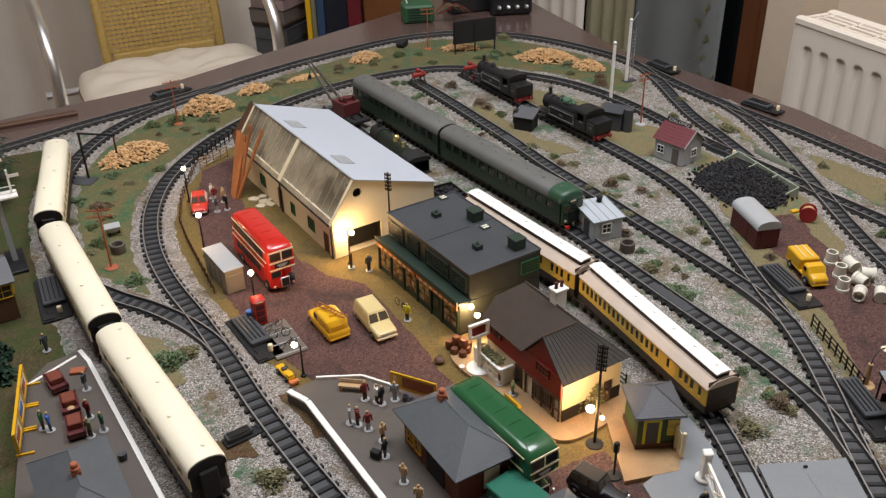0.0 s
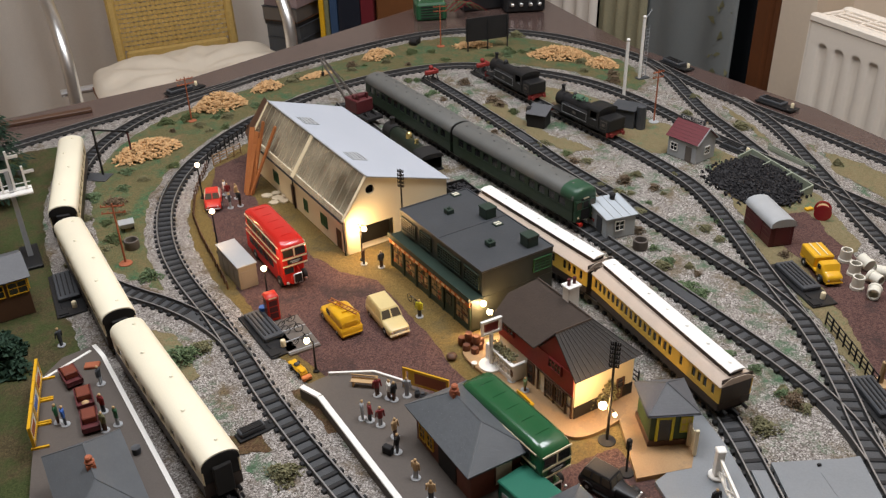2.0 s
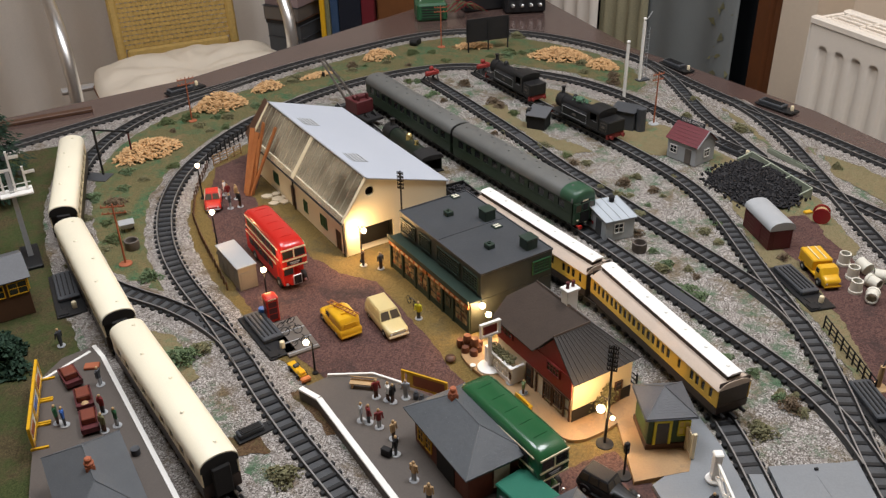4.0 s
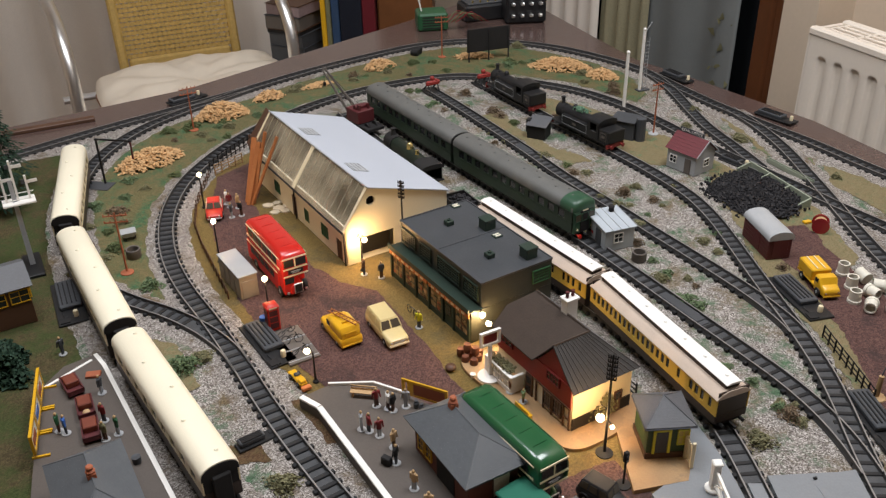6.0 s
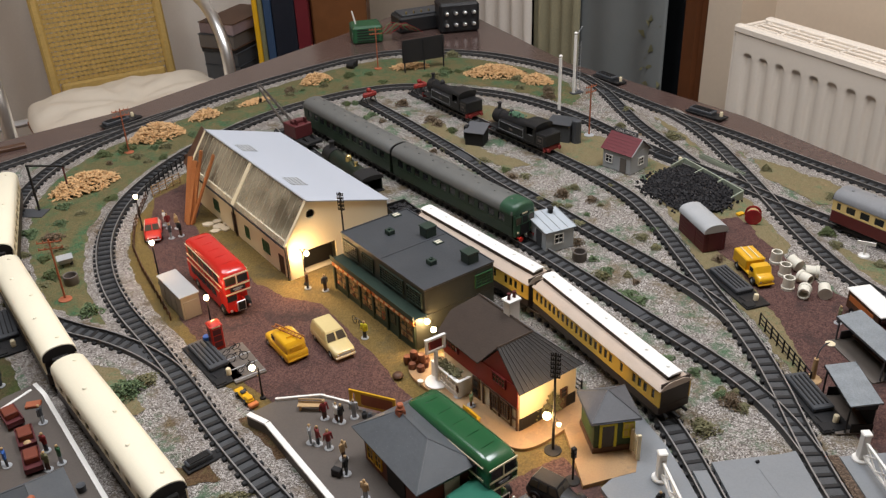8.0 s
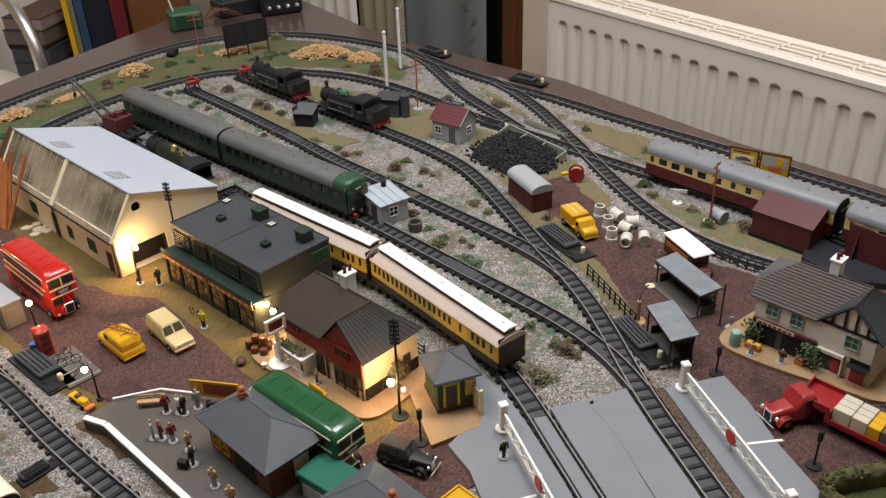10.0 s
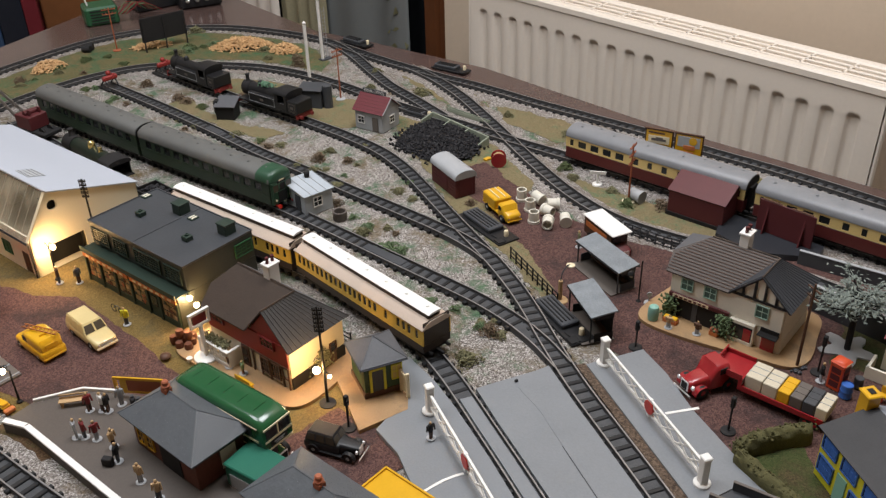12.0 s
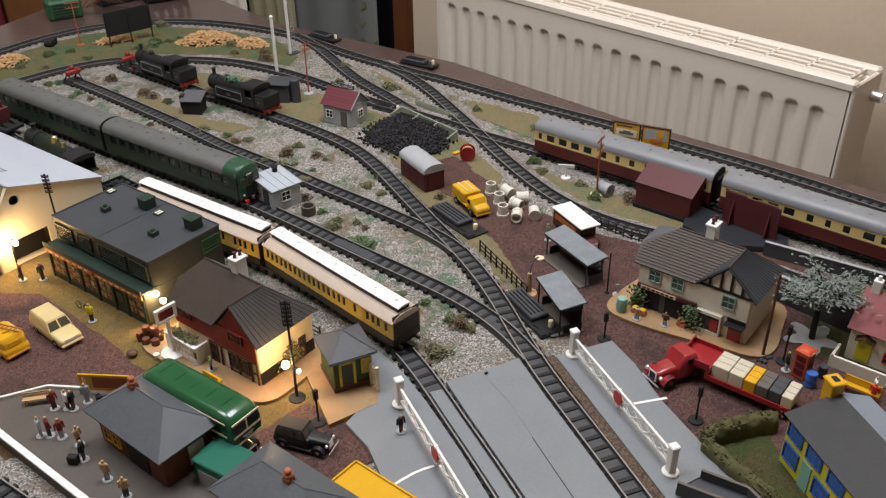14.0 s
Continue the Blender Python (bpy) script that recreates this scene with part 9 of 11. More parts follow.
def coal_yard():
    cx, cy = 0.377, 1.047
    h = thing("coal_heap", "heap of black coal lumps in the yard", "coal")
    random.seed(12)
    poly = [(0.322, 1.066), (0.345, 1.100), (0.372, 1.118), (0.402, 1.105), (0.432, 1.050), (0.428, 1.010), (0.402, 0.985), (0.372, 0.975), (0.345, 1.005)]

    def inside(x, y):
        c = False
        for (x0, y0), (x1, y1) in zip(poly, poly[1:] + poly[:1]):
            if (y0 > y) != (y1 > y) and x < (x1 - x0) * (y - y0) / (y1 - y0) + x0:
                c = not c
        return c

    def height(x, y):
        return 0.010 * max(0.0, 1 - ((x - cx - 0.012) / 0.060) ** 2 - ((y - cy) / 0.078) ** 2)
    g = Geo()
    n = 0
    while n < 1900:
        x, y = random.uniform(0.315, 0.440), random.uniform(0.970, 1.125)
        if inside(x + random.gauss(0, 0.006), y + random.gauss(0, 0.006)):
            r = random.uniform(0.0011, 0.0024)
            q = Euler((random.uniform(0, 6), random.uniform(0, 6), random.uniform(0, 6))).to_matrix().to_4x4()
            g.box(0, 0, -r * 0.6, r * 1.7, r * 1.2, r * 1.2, 0, Matrix.Translation((x, y, 0.0012 + height(x, y) + random.uniform(0, 0.0012))) @ q)
            n += 1
    tagged(part("coal", g, "coal", h, smooth=0), kind="stuff")
    g = Geo()
    rs = []
    for k in range(6):
        t = 1 - k / 5.5
        rs.append([(cx + 0.006 + (px - cx - 0.006) * t, cy + (py - cy) * t, 0.0008 + height(cx + 0.006 + (px - cx - 0.006) * t, cy + (py - cy) * t)) for px, py in ragged(poly, 0.004, 0.008, 5)])
    part("mound", Geo().rings(rs), "coal", h, smooth=50)
    w = thing("coal_bunkers", "low grey-green coal bunker walls", "wall")
    a, b = Vector((0.398, 1.128, 0)), Vector((0.442, 1.018, 0))
    L = (b - a).length
    part("back_wall", Geo().box(L / 2, 0, 0, L, 0.0022, 0.0125, 0.0003, pose(a.x, a.y, 0.0006, 0, 0, heading(a, b))), "girder_green", w)
    d = (b - a).normalized()
    nrm = Vector((d.y, -d.x, 0))
    nrm = nrm if nrm.x < 0 else -nrm
    for k in range(4):
        p = a.lerp(b, k / 3)
        q = pose(p.x, p.y, 0.0006, 0, 0, heading((0, 0), nrm))
        part("divider", Geo().add([(0, -0.001, 0), (0.022, -0.001, 0), (0.022, -0.001, 0.006), (0, -0.001, 0.0125), (0, 0.001, 0), (0.022, 0.001, 0), (0.022, 0.001, 0.006), (0, 0.001, 0.0125)], [(0, 1, 2, 3), (7, 6, 5, 4), (0, 4, 5, 1), (1, 5, 6, 2), (2, 6, 7, 3), (3, 7, 4, 0)], q), "girder_green", w, smooth=0)
    a, b = Vector((0.4290, 1.1530, 0)), Vector((0.4660, 1.0800, 0))
    single("girder", Geo().box(0, 0, 0, (b - a).length, 0.0050, 0.0016).box(0, 0.0022, 0.0016, (b - a).length, 0.0008, 0.0045).box(0, -0.0022, 0.0016, (b - a).length, 0.0008, 0.0045), "girder_green", "pale green channel girder lying beside the line", "girder", x=(a.x + b.x) / 2, y=(a.y + b.y) / 2, z=0.0010, rz=heading(a, b))
    r = thing("cable_drum", "red wooden cable drum lying on its rim", "cable drum", x=0.4315, y=0.9535, z=0.0008, rz=70)
    r.scale = (0.78, 0.78, 0.78)
    for x in (-0.0075, 0.0075):
        part("flange", Geo().cyl((x - 0.001, 0, 0.0128), (x + 0.001, 0, 0.0128), 0.0128, n=22), "truck_red", r, "round red flange")
    part("cable", Geo().cyl((-0.0065, 0, 0.0128), (0.0065, 0, 0.0128), 0.0095, n=20), "tan", r, "pale wound cable")
    single("yellow_box", Geo().box(0, 0, 0, 0.010, 0.006, 0.003, 0.0006), "yellow", "small yellow box by the coal bunkers", "box", x=0.424, y=0.975, z=0.0008, rz=20)


coal_yard()

# concrete pipes
PIPE = Geo()
N = 18
PIPE.lathe([(0.0062, 0), (0.0082, 0), (0.0082, 0.0035), (0.0072, 0.0042), (0.0072, 0.0165), (0.0056, 0.0165), (0.0056, 0.003), (0.0062, 0)], N)
PIPEM = PIPE.mesh("concrete_pipe")
PIPEM.materials.append(M["pipe"])
for x, y, z, rx, rz in ((0.4235, 0.857, 0.0008, 0, 0), (0.4225, 0.829, 0.0008, 0, 0), (0.4155, 0.802, 0.0008, 0, 0), (0.4405, 0.834, 0.0095, 80, 200), (0.4285, 0.790, 0.0092, 88, 330), (0.4560, 0.820, 0.0095, 90, 250), (0.4440, 0.776, 0.0092, 88, 160), (0.433, 0.816, 0.0092, 90, 30)):
    o = new("concrete_pipe", PIPEM)
    o.matrix_basis = pose(x, y, z * 0.86 if rx else z, rx, 0, rz) @ Matrix.Scale(0.86, 4)
    tagged(o, "pale cream concrete drain pipe", "pipe", "concrete pipes")
GREYPIPE = PIPEM.copy()
GREYPIPE.materials.clear()
GREYPIPE.materials.append(M["ltgrey"])
o = new("concrete_pipe", GREYPIPE)
o.matrix_basis = pose(0.553, 0.797, 0.0085, 88, 0, 200)
tagged(o, "grey drain pipe lying by the line", "pipe", "concrete pipes")


def shelter(x, y, L, W, rz, h, label, roof, body, bench=False):
    s = thing("bus_shelter", label, "shelter", x=x, y=y, z=0.0012, rz=rz)
    part("roof", slope((-L / 2, -W / 2, h - 0.003), (L / 2, -W / 2, h - 0.003), (L / 2, W / 2, h), (-L / 2, W / 2, h), 0.0014), roof, s, "blue-grey felt roof", smooth=0)
    part("roof_edge", Geo().box(0, -W / 2, h - 0.0052, L, 0.0008, 0.0022).box(0, W / 2, h - 0.0024, L, 0.0008, 0.0022), body, s)
    part("back_wall", Geo().box(0, W / 2 - 0.003, 0, L - 0.006, 0.0010, h - 0.003), body, s)
    for xx in (-L / 2 + 0.003, L / 2 - 0.003):
        part("end_wall", Geo().box(xx, 0.002, 0, 0.0010, W - 0.008, 0.010).box(xx, 0.002, h - 0.009, 0.0010, W - 0.008, 0.005), body, s)
        part("corner_post", Geo().box(xx, -W / 2 + 0.002, 0, 0.0012, 0.0012, h - 0.003), body, s)
    part("floor", Geo().box(0, -0.003 if bench else 0, 0, L - 0.004, W if not bench else W + 0.006, 0.0012), "grey", s)
    if bench:
        part("bench", Geo().box(0, W / 2 - 0.007, 0.005, L - 0.012, 0.005, 0.001), "wood_dark", s)
    return s


shelter(0.3860, 0.5975, 0.057, 0.0265, heading((0, 0), (-0.003, -0.057)) , 0.035, "dark timber waiting shelter with a blue-grey roof", "shelter_roof", "matt_black", True)
shelter(0.4405, 0.6725, 0.074, 0.0255, heading((0, 0), (0.012, -0.073)), 0.030, "long grey bus shelter open along the front", "shelter_roof", "dkgrey", True)


def yellow_canopy():
    s = thing("yellow_canopy", "bright yellow flat canopy with a raised rim", "canopy", x=0.1413, y=0.4209, z=0, rz=heading((0.147, 0.454), (0.188, 0.385)))
    L, W, h = 0.080, 0.034, 0.030
    part("deck", Geo().box(0.014, 0.004, h, L, W, 0.0016, 0.0003), "yellow", s)
    part("rim", Geo().box(0.014, 0.004 - W / 2, h, L, 0.0014, 0.0032).box(0.014, 0.004 + W / 2, h, L, 0.0014, 0.0032).box(0.014 - L / 2, 0.004, h, 0.0014, W, 0.0032), "yellow", s)
    for x in (-0.02, 0.02, 0.048):
        for y in (-0.010, 0.018):
            part("leg", Geo().box(x, y, 0.0008, 0.0018, 0.0018, h), "yellow", s)


yellow_canopy()


def poster_boards():
    s = thing("poster_hoarding", "brown hoarding with two yellow picture posters", "billboard", x=0.6155, y=0.8403, z=0.0110, rz=heading((0.5895, 0.8665), (0.6415, 0.814)))
    part("backing", Geo().box(0, 0.001, 0, 0.072, 0.0016, 0.024, 0.0003), "maroon", s, "dull maroon base panel")
    for k, x in enumerate((-0.0183, 0.0183)):
        f = part("panel", Geo().box(x, 0.001, 0.0220, 0.0350, 0.0016, 0.0325, 0.0003).box(x, 0.0002, 0.0538, 0.0355, 0.0030, 0.0012), "wood_dark", s)
        part("poster", Geo().box(x, -0.0001, 0.0232, 0.0315, 0.0006, 0.0295), "yellow", f, "faded yellow poster")
        if k == 0:
            part("picture", Geo().box(x, -0.0006, 0.0360, 0.026, 0.0005, 0.0100, 0.0002), "cream", f)
            part("motor_car", Geo().extrude_x([(-0.0008, 0.0395), (-0.0012, 0.0395), (-0.0012, 0.0425), (-0.0008, 0.0425)], x - 0.009, x + 0.009).extrude_x([(-0.0008, 0.0425), (-0.0012, 0.0425), (-0.0012, 0.0442), (-0.0008, 0.0442)], x - 0.004, x + 0.005), "grey", f)
            part("caption", Geo().box(x - 0.003, -0.0006, 0.0490, 0.020, 0.0005, 0.0016).box(x, -0.0006, 0.0330, 0.022, 0.0005, 0.0016).box(x, -0.0006, 0.0275, 0.018, 0.0005, 0.0022), "wood_dark", f)
        else:
            part("picture", Geo().box(x, -0.0006, 0.0375, 0.027, 0.0005, 0.0135, 0.0002), "ltgrey", f)
            part("sun", Geo().cyl((x + 0.005, -0.0008, 0.0460), (x + 0.005, -0.0013, 0.0460), 0.0050, n=16), "yellow", f)
            part("motif", Geo().box(x + 0.001, -0.0011, 0.0345, 0.014, 0.0005, 0.0055, 0.0002).box(x - 0.002, -0.0011, 0.0295, 0.018, 0.0005, 0.0025, 0.0002), "orange_sign", f)
    s = thing("advert_hoarding", "black billboard seen from behind on three legs", "billboard", x=0.0520, y=1.6140, z=0.0006, rz=heading((0.011, 1.598), (0.093, 1.630)))
    part("board", Geo().box(0, 0, 0.0175, 0.084, 0.0018, 0.0425, 0.0003), "matt_black", s)
    for x in (-0.039, 0.0, 0.039):
        part("leg", Geo().box(x, -0.002, 0, 0.0020, 0.0020, 0.056), "matt_black", s)
    # yellow framed poster board at the platform's back
    s = thing("poster_board", "yellow framed poster board on the platform", "billboard", x=-0.0260, y=0.6245, z=0.012, rz=heading((-0.046, 0.634), (-0.008, 0.6165)))
    part("frame", Geo().box(0, 0, 0.0045, 0.044, 0.0014, 0.0022).box(0, 0, 0.0185, 0.044, 0.0014, 0.0026).box(-0.021, 0, 0, 0.0030, 0.0016, 0.021).box(-0.014, 0, 0.006, 0.006, 0.0013, 0.013).box(0.021, 0, 0, 0.0024, 0.0016, 0.021), "yellow", s)
    part("poster", Geo().box(0.004, 0, 0.0066, 0.032, 0.0008, 0.0120), "terracotta", s, "brown picture poster")
    # yellow boards on the far platform
    a, b = (-0.3755, 0.648), (-0.342, 0.552)
    for t in (0.18, 0.5, 0.82):
        x, y = a[0] + (b[0] - a[0]) * t, a[1] + (b[1] - a[1]) * t
        s = thing("poster_board", "yellow poster board with feet on the platform edge", "billboard", "yellow poster boards", x=x, y=y, z=0.012, rz=heading(a, b))
        part("frame", Geo().box(0, 0, 0.004, 0.032, 0.0024, 0.0030).box(0, 0, 0.0205, 0.032, 0.0024, 0.0030).box(-0.0148, 0, 0.004, 0.0026, 0.0024, 0.018).box(0.0148, 0, 0.004, 0.0026, 0.0024, 0.018), "yellow", s)
        part("poster", Geo().box(0, 0, 0.0066, 0.0275, 0.0010, 0.0142), "paper", s)
        part("picture", Geo().box(0.002, 0.0007, 0.009, 0.016, 0.0005, 0.007), "blue" if t == 0.5 else "terracotta", s)
        for x in (-0.0148, 0.0148):
            part("foot", Geo().box(x, 0.004, 0, 0.0018, 0.014, 0.0018), "yellow", s)


poster_boards()


def goods_shed():
    a, b = Vector((0.5685, 0.7665, 0)), Vector((0.6035, 0.7085, 0))
    L = (b - a).length
    h = thing("goods_shed", "plain maroon goods shed with a pitched roof", "shed", x=a.x, y=a.y, z=0.0006, rz=heading(a, b))
    D = 0.052
    part("body", Geo().box(L / 2, D / 2, 0.004, L, D, 0.0285, 0.0004), "maroon", h)
    part("plinth", Geo().box(L / 2, D / 2, 0, L + 0.003, D + 0.003, 0.0045), "matt_black", h)
    o = 0.0015
    c = ((-o, -o, 0.0323), (L + o, -o, 0.0323), (L + o, D * 0.55, 0.0465), (-o, D * 0.55, 0.0465))
    part("roof_slope", slope(*c), "maroon", h, "maroon roof slope", smooth=0)
    part("roof_slope", slope((-o, D + o, 0.0325), (L + o, D + o, 0.0325), (L + o, D * 0.55, 0.0465), (-o, D * 0.55, 0.0465)), "maroon", h, smooth=0)
    for x in (0.0, L):
        part("gable", Geo().add([(x, 0, 0.0320), (x, D, 0.0320), (x, D * 0.55, 0.0457), (x + 0.0006, 0, 0.0320), (x + 0.0006, D, 0.0320), (x + 0.0006, D * 0.55, 0.0457)], [(0, 1, 2), (5, 4, 3), (0, 3, 4, 1), (1, 4, 5, 2), (2, 5, 3, 0)]), "maroon", h, smooth=0)
    # goods platform between the shed and the screen, its colour darkened for shade
    p = thing("goods_platform", "low blue-grey goods platform slab, darkened for shade", "platform")
    part("deck", Geo().prism([(0.628, 0.745), (0.640, 0.705), (0.680, 0.632), (0.660, 0.616), (0.618, 0.640), (0.598, 0.664), (0.589, 0.698), (0.602, 0.712)][::-1], 0.0, 0.0080), "shaded_slab_grey", p)
    a, b = (0.6354, 0.691), (0.663, 0.6328)
    w = thing("loading_screen", "tall maroon timber screen on the goods platform", "wall", x=a[0], y=a[1], z=0.0080, rz=heading(a, b))
    L = math.dist(a, b)
    part("board", Geo().box(L / 2, 0, 0, L, 0.0018, 0.038, 0.0003), "maroon", w)
    for x in (0.010, L - 0.012):
        part("buttress", Geo().add([(x, -0.001, 0), (x, -0.008, 0), (x, -0.001, 0.030), (x + 0.0016, -0.001, 0), (x + 0.0016, -0.008, 0), (x + 0.0016, -0.001, 0.030)], [(0, 1, 2), (5, 4, 3), (0, 3, 4, 1), (1, 4, 5, 2), (2, 5, 3, 0)]), "maroon", w, smooth=0)
    part("top_rail", Geo().box(0.014, 0.0004, 0.038, 0.022, 0.0022, 0.0010).box(L - 0.016, 0.0004, 0.038, 0.024, 0.0022, 0.0010), "wood_dark", w)
    # low dark walls behind the tree
    for (a, b), hh, z in ((((0.5985, 0.5505), (0.6375, 0.4560)), 0.028, 0.0008), (((0.6402, 0.6227), (0.7140, 0.5230)), 0.016, 0.0008)):
        L = math.dist(a, b)
        w = thing("boundary_wall", "low dark grey boundary wall with a pale coping", "wall", "boundary walls", x=a[0], y=a[1], z=z, rz=heading(a, b))
        part("wall_panel", Geo().box(L / 2, 0, 0, L, 0.0022, hh, 0.0003), "dkgrey", w)
        part("coping", Geo().box(L / 2, 0, hh, L, 0.0036, 0.0012, 0.0002), "ltgrey", w)


goods_shed()


def yard_gantry():
    g = thing("water_crane", "black water crane on the goods platform", "water crane", x=0.561, y=0.950, z=0.011, rz=-30)
    part("column", Geo().cyl((0, 0, 0), (0, 0, 0.030), 0.0016, 0.0013, 8).box(0, 0, 0.024, 0.012, 0.002, 0.002), "matt_black", g)
    g = thing("footbridge_stair", "black lattice stair frame on the goods platform", "stairs", x=0.584, y=0.925, z=0.011, rz=-58)
    part("stringer", Geo().tube([(0.010, -0.004, 0), (0.006, -0.004, 0.012), (-0.006, -0.004, 0.026)], 0.0009, 5).tube([(0.010, 0.004, 0), (0.006, 0.004, 0.012), (-0.006, 0.004, 0.026)], 0.0009, 5), "matt_black", g)
    for k in range(6):
        part("tread", Geo().box(0.009 - 0.0027 * k, 0, 0.003 + 0.0042 * k, 0.003, 0.009, 0.0008), "matt_black", g)


yard_gantry()


def fence(name, pts, h, colour, label, rails=3, gap=0.011, z=0.0008):
    f = thing(name, label, "fence", "model fences")
    for a, b in zip(pts, pts[1:]):
        L = math.dist(a, b)
        m = pose(a[0], a[1], z, 0, 0, heading(a, b))
        n = max(1, round(L / gap))
        for k in range(n + 1):
            part("post", Geo().box(L * k / n, 0, 0, 0.0014, 0.0014, h, 0.0002, m), colour, f)
        for k in range(rails):
            part("rail", Geo().box(L / 2, 0.0008, h * (k + 0.7) / rails - 0.001, L, 0.0006, 0.0012, 0, m), colour, f)
    return f


fence("field_fence", [(0.361, 0.738), (0.366, 0.69), (0.371, 0.640)], 0.0150, "matt_black", "black post and rail fence beside the road")
fence("cattle_fence", [(0.500, 0.742), (0.525, 0.700), (0.560, 0.662)], 0.0150, "dkgrey", "dark grey cattle dock fence", 4, 0.009)
fence("yard_fence", [(-0.3440, 1.128), (-0.3349, 1.1640), (-0.3235, 1.193), (-0.3070, 1.2330)], 0.0170, "matt_black", "black post and rail fence", 3)
fence("yard_fence", [(-0.3350, 1.120), (-0.3060, 1.1600)], 0.0165, "pave_tan", "ochre board fence behind the yard", 4, 0.014)
fence("rustic_fence", [(-0.3425, 1.115), (-0.3400, 1.070), (-0.3360, 1.025), (-0.3225, 0.966), (-0.3010, 0.918), (-0.2750, 0.868), (-0.2450, 0.810)], 0.0110, "wood_dark", "broken rustic twig fence along the track", 2, 0.012)
fence("line_fence", [(0.163, 0.648), (0.140, 0.690)], 0.0150, "matt_black", "black fence behind the inn", 3)


# ---- point motors and levers ----
def point_motor(x, y, rz, label="black point lever box with ribbed lid and white knob", knob=True, s=1.0):
    p = thing("point_lever", label, "point lever", "point levers", x=x, y=y, z=0.0008, rz=rz)
    part("base_plate", Geo().box(0, 0, 0, 0.066 * s, 0.022 * s, 0.0024, 0.0005), "black", p)
    lid = part("lid", Geo().box(-0.008 * s, 0.001, 0.0024, 0.042 * s, 0.0165 * s, 0.0052, 0.0010), "dkgrey", p)
    for k in range(4):
        part("rib", Geo().box(-0.008 * s, (-0.0048 + 0.0034 * k) * s, 0.0076, 0.034 * s, 0.0013, 0.0009), "matt_black", lid)
    if knob:
        part("knob", Geo().lathe([(0.0026, 0), (0.0026, 0.0062), (0.0022, 0.0070)], 12, (0.024 * s, 0.004, 0.0024)), "cream", p, "cream plastic knob")
        part("linkage", Geo().box(0.028 * s, -0.008, 0.0024, 0.010, 0.010, 0.0012).cyl((0.016 * s, -0.009, 0.003), (0.034 * s, -0.006, 0.003), 0.0006, n=5), "matt_black", p)


point_motor(0.3610, 0.8090, heading((0.351, 0.845), (0.369, 0.775)), s=1.28)
point_motor(0.3640, 0.6150, heading((0.360, 0.650), (0.369, 0.575)), s=1.22)
point_motor(0.3755, 1.5050, heading((0.356, 1.545), (0.400, 1.470)))
point_motor(0.4890, 1.3150, heading((0.463, 1.350), (0.512, 1.285)))
point_motor(-0.4560, 1.4160, heading((-0.492, 1.375), (-0.415, 1.450)))
point_motor(-0.1870, 0.7280, heading((-0.203, 0.750), (-0.165, 0.695)), s=1.25)
point_motor(-0.4150, 0.8020, heading((-0.448, 0.860), (-0.400, 0.770)), s=1.35)
point_motor(-0.1690, 0.5880, heading((-0.205, 0.570), (-0.150, 0.612)), "small black point motor with wires", False, 0.55)
point_motor(0.3820, 1.1480, heading((0.362, 1.175), (0.398, 1.125)), "black signal lever frame with a white knob", True, 0.7)
# uncoupling ramps between the rails
for key, near, ln in (("F", (0.092, 1.196), 0.034), ("G", (0.236, 0.785), 0.052)):
    i = along(key, near)
    r = thing("uncoupling_ramp", "grey uncoupling ramp between the rails", "ramp", "uncoupling ramps")
    r.matrix_basis = on_rails(key, i, ln)
    part("plate", Geo().box(0, 0, 0.0034, ln, 0.0125, 0.0022, 0.0008), "dkgrey", r)
    part("ramp_end", Geo().box(ln / 2 + 0.003, 0, 0.0030, 0.006, 0.011, 0.0014, 0.0004), "dkgrey", r)

# ---- street furniture and odds and ends ----
t = thing("telephone_kiosk", "bright red telephone kiosk", "phone box", "telephone kiosks", x=-0.1860, y=0.7560, z=0.0012, rz=30)
part("body", Geo().box(0, 0, 0, 0.0125, 0.0125, 0.026, 0.0006).box(0, 0, 0.026, 0.0135, 0.0135, 0.0022, 0.0006), "red", t)
part("dome", Geo().rings([[(x * k, y * k, z) for x, y in ((-0.006, -0.006), (0.006, -0.006), (0.006, 0.006), (-0.006, 0.006))] for k, z in ((1, 0.028), (0.8, 0.0296), (0.4, 0.0304))]), "red", t, smooth=60)
for k in range(3):
    for s, ax in ((-1, "x"), (-1, "y"), (1, "y")):
        part("pane", Geo().box(s * 0.0062 if ax == "y" else 0, s * 0.0062 if ax == "x" else 0, 0.0035 + 0.0072 * k, 0.0006 if ax == "y" else 0.0085, 0.0006 if ax == "x" else 0.0085, 0.006), "maroon", t)
part("sign", Geo().box(0, -0.0066, 0.0263, 0.0085, 0.0005, 0.0014), "cream", t)
t2 = copy_thing(t, pose(0.5455, 0.4455, 0.0012, 0, 0, 20))
for o in t2.children:
    if o.name.split(".")[0] in ("body", "dome"):
        o.data = o.data.copy()
        o.data.materials.clear()
        o.data.materials.append(M["kiosk_red"])
b = single("oil_drum", Geo().lathe([(0.0050, 0), (0.0054, 0.0012), (0.0050, 0.0024), (0.0050, 0.0065), (0.0054, 0.0074), (0.0050, 0.0086), (0.0050, 0.0135), (0.0045, 0.0140), (0.0044, 0.0130)], 16), "blue", "blue oil drum standing by the kiosk", "drum", "oil drums", x=0.5440, y=0.4320, z=0.0012)
single("oil_drum", Geo().lathe([(0.0040, 0), (0.0044, 0.0012), (0.0040, 0.0024), (0.0040, 0.0105), (0.0036, 0.0110)], 14), "dkgrey", "grey bin standing by the kiosk", "drum", "oil drums", x=0.562, y=0.438, z=0.0012)
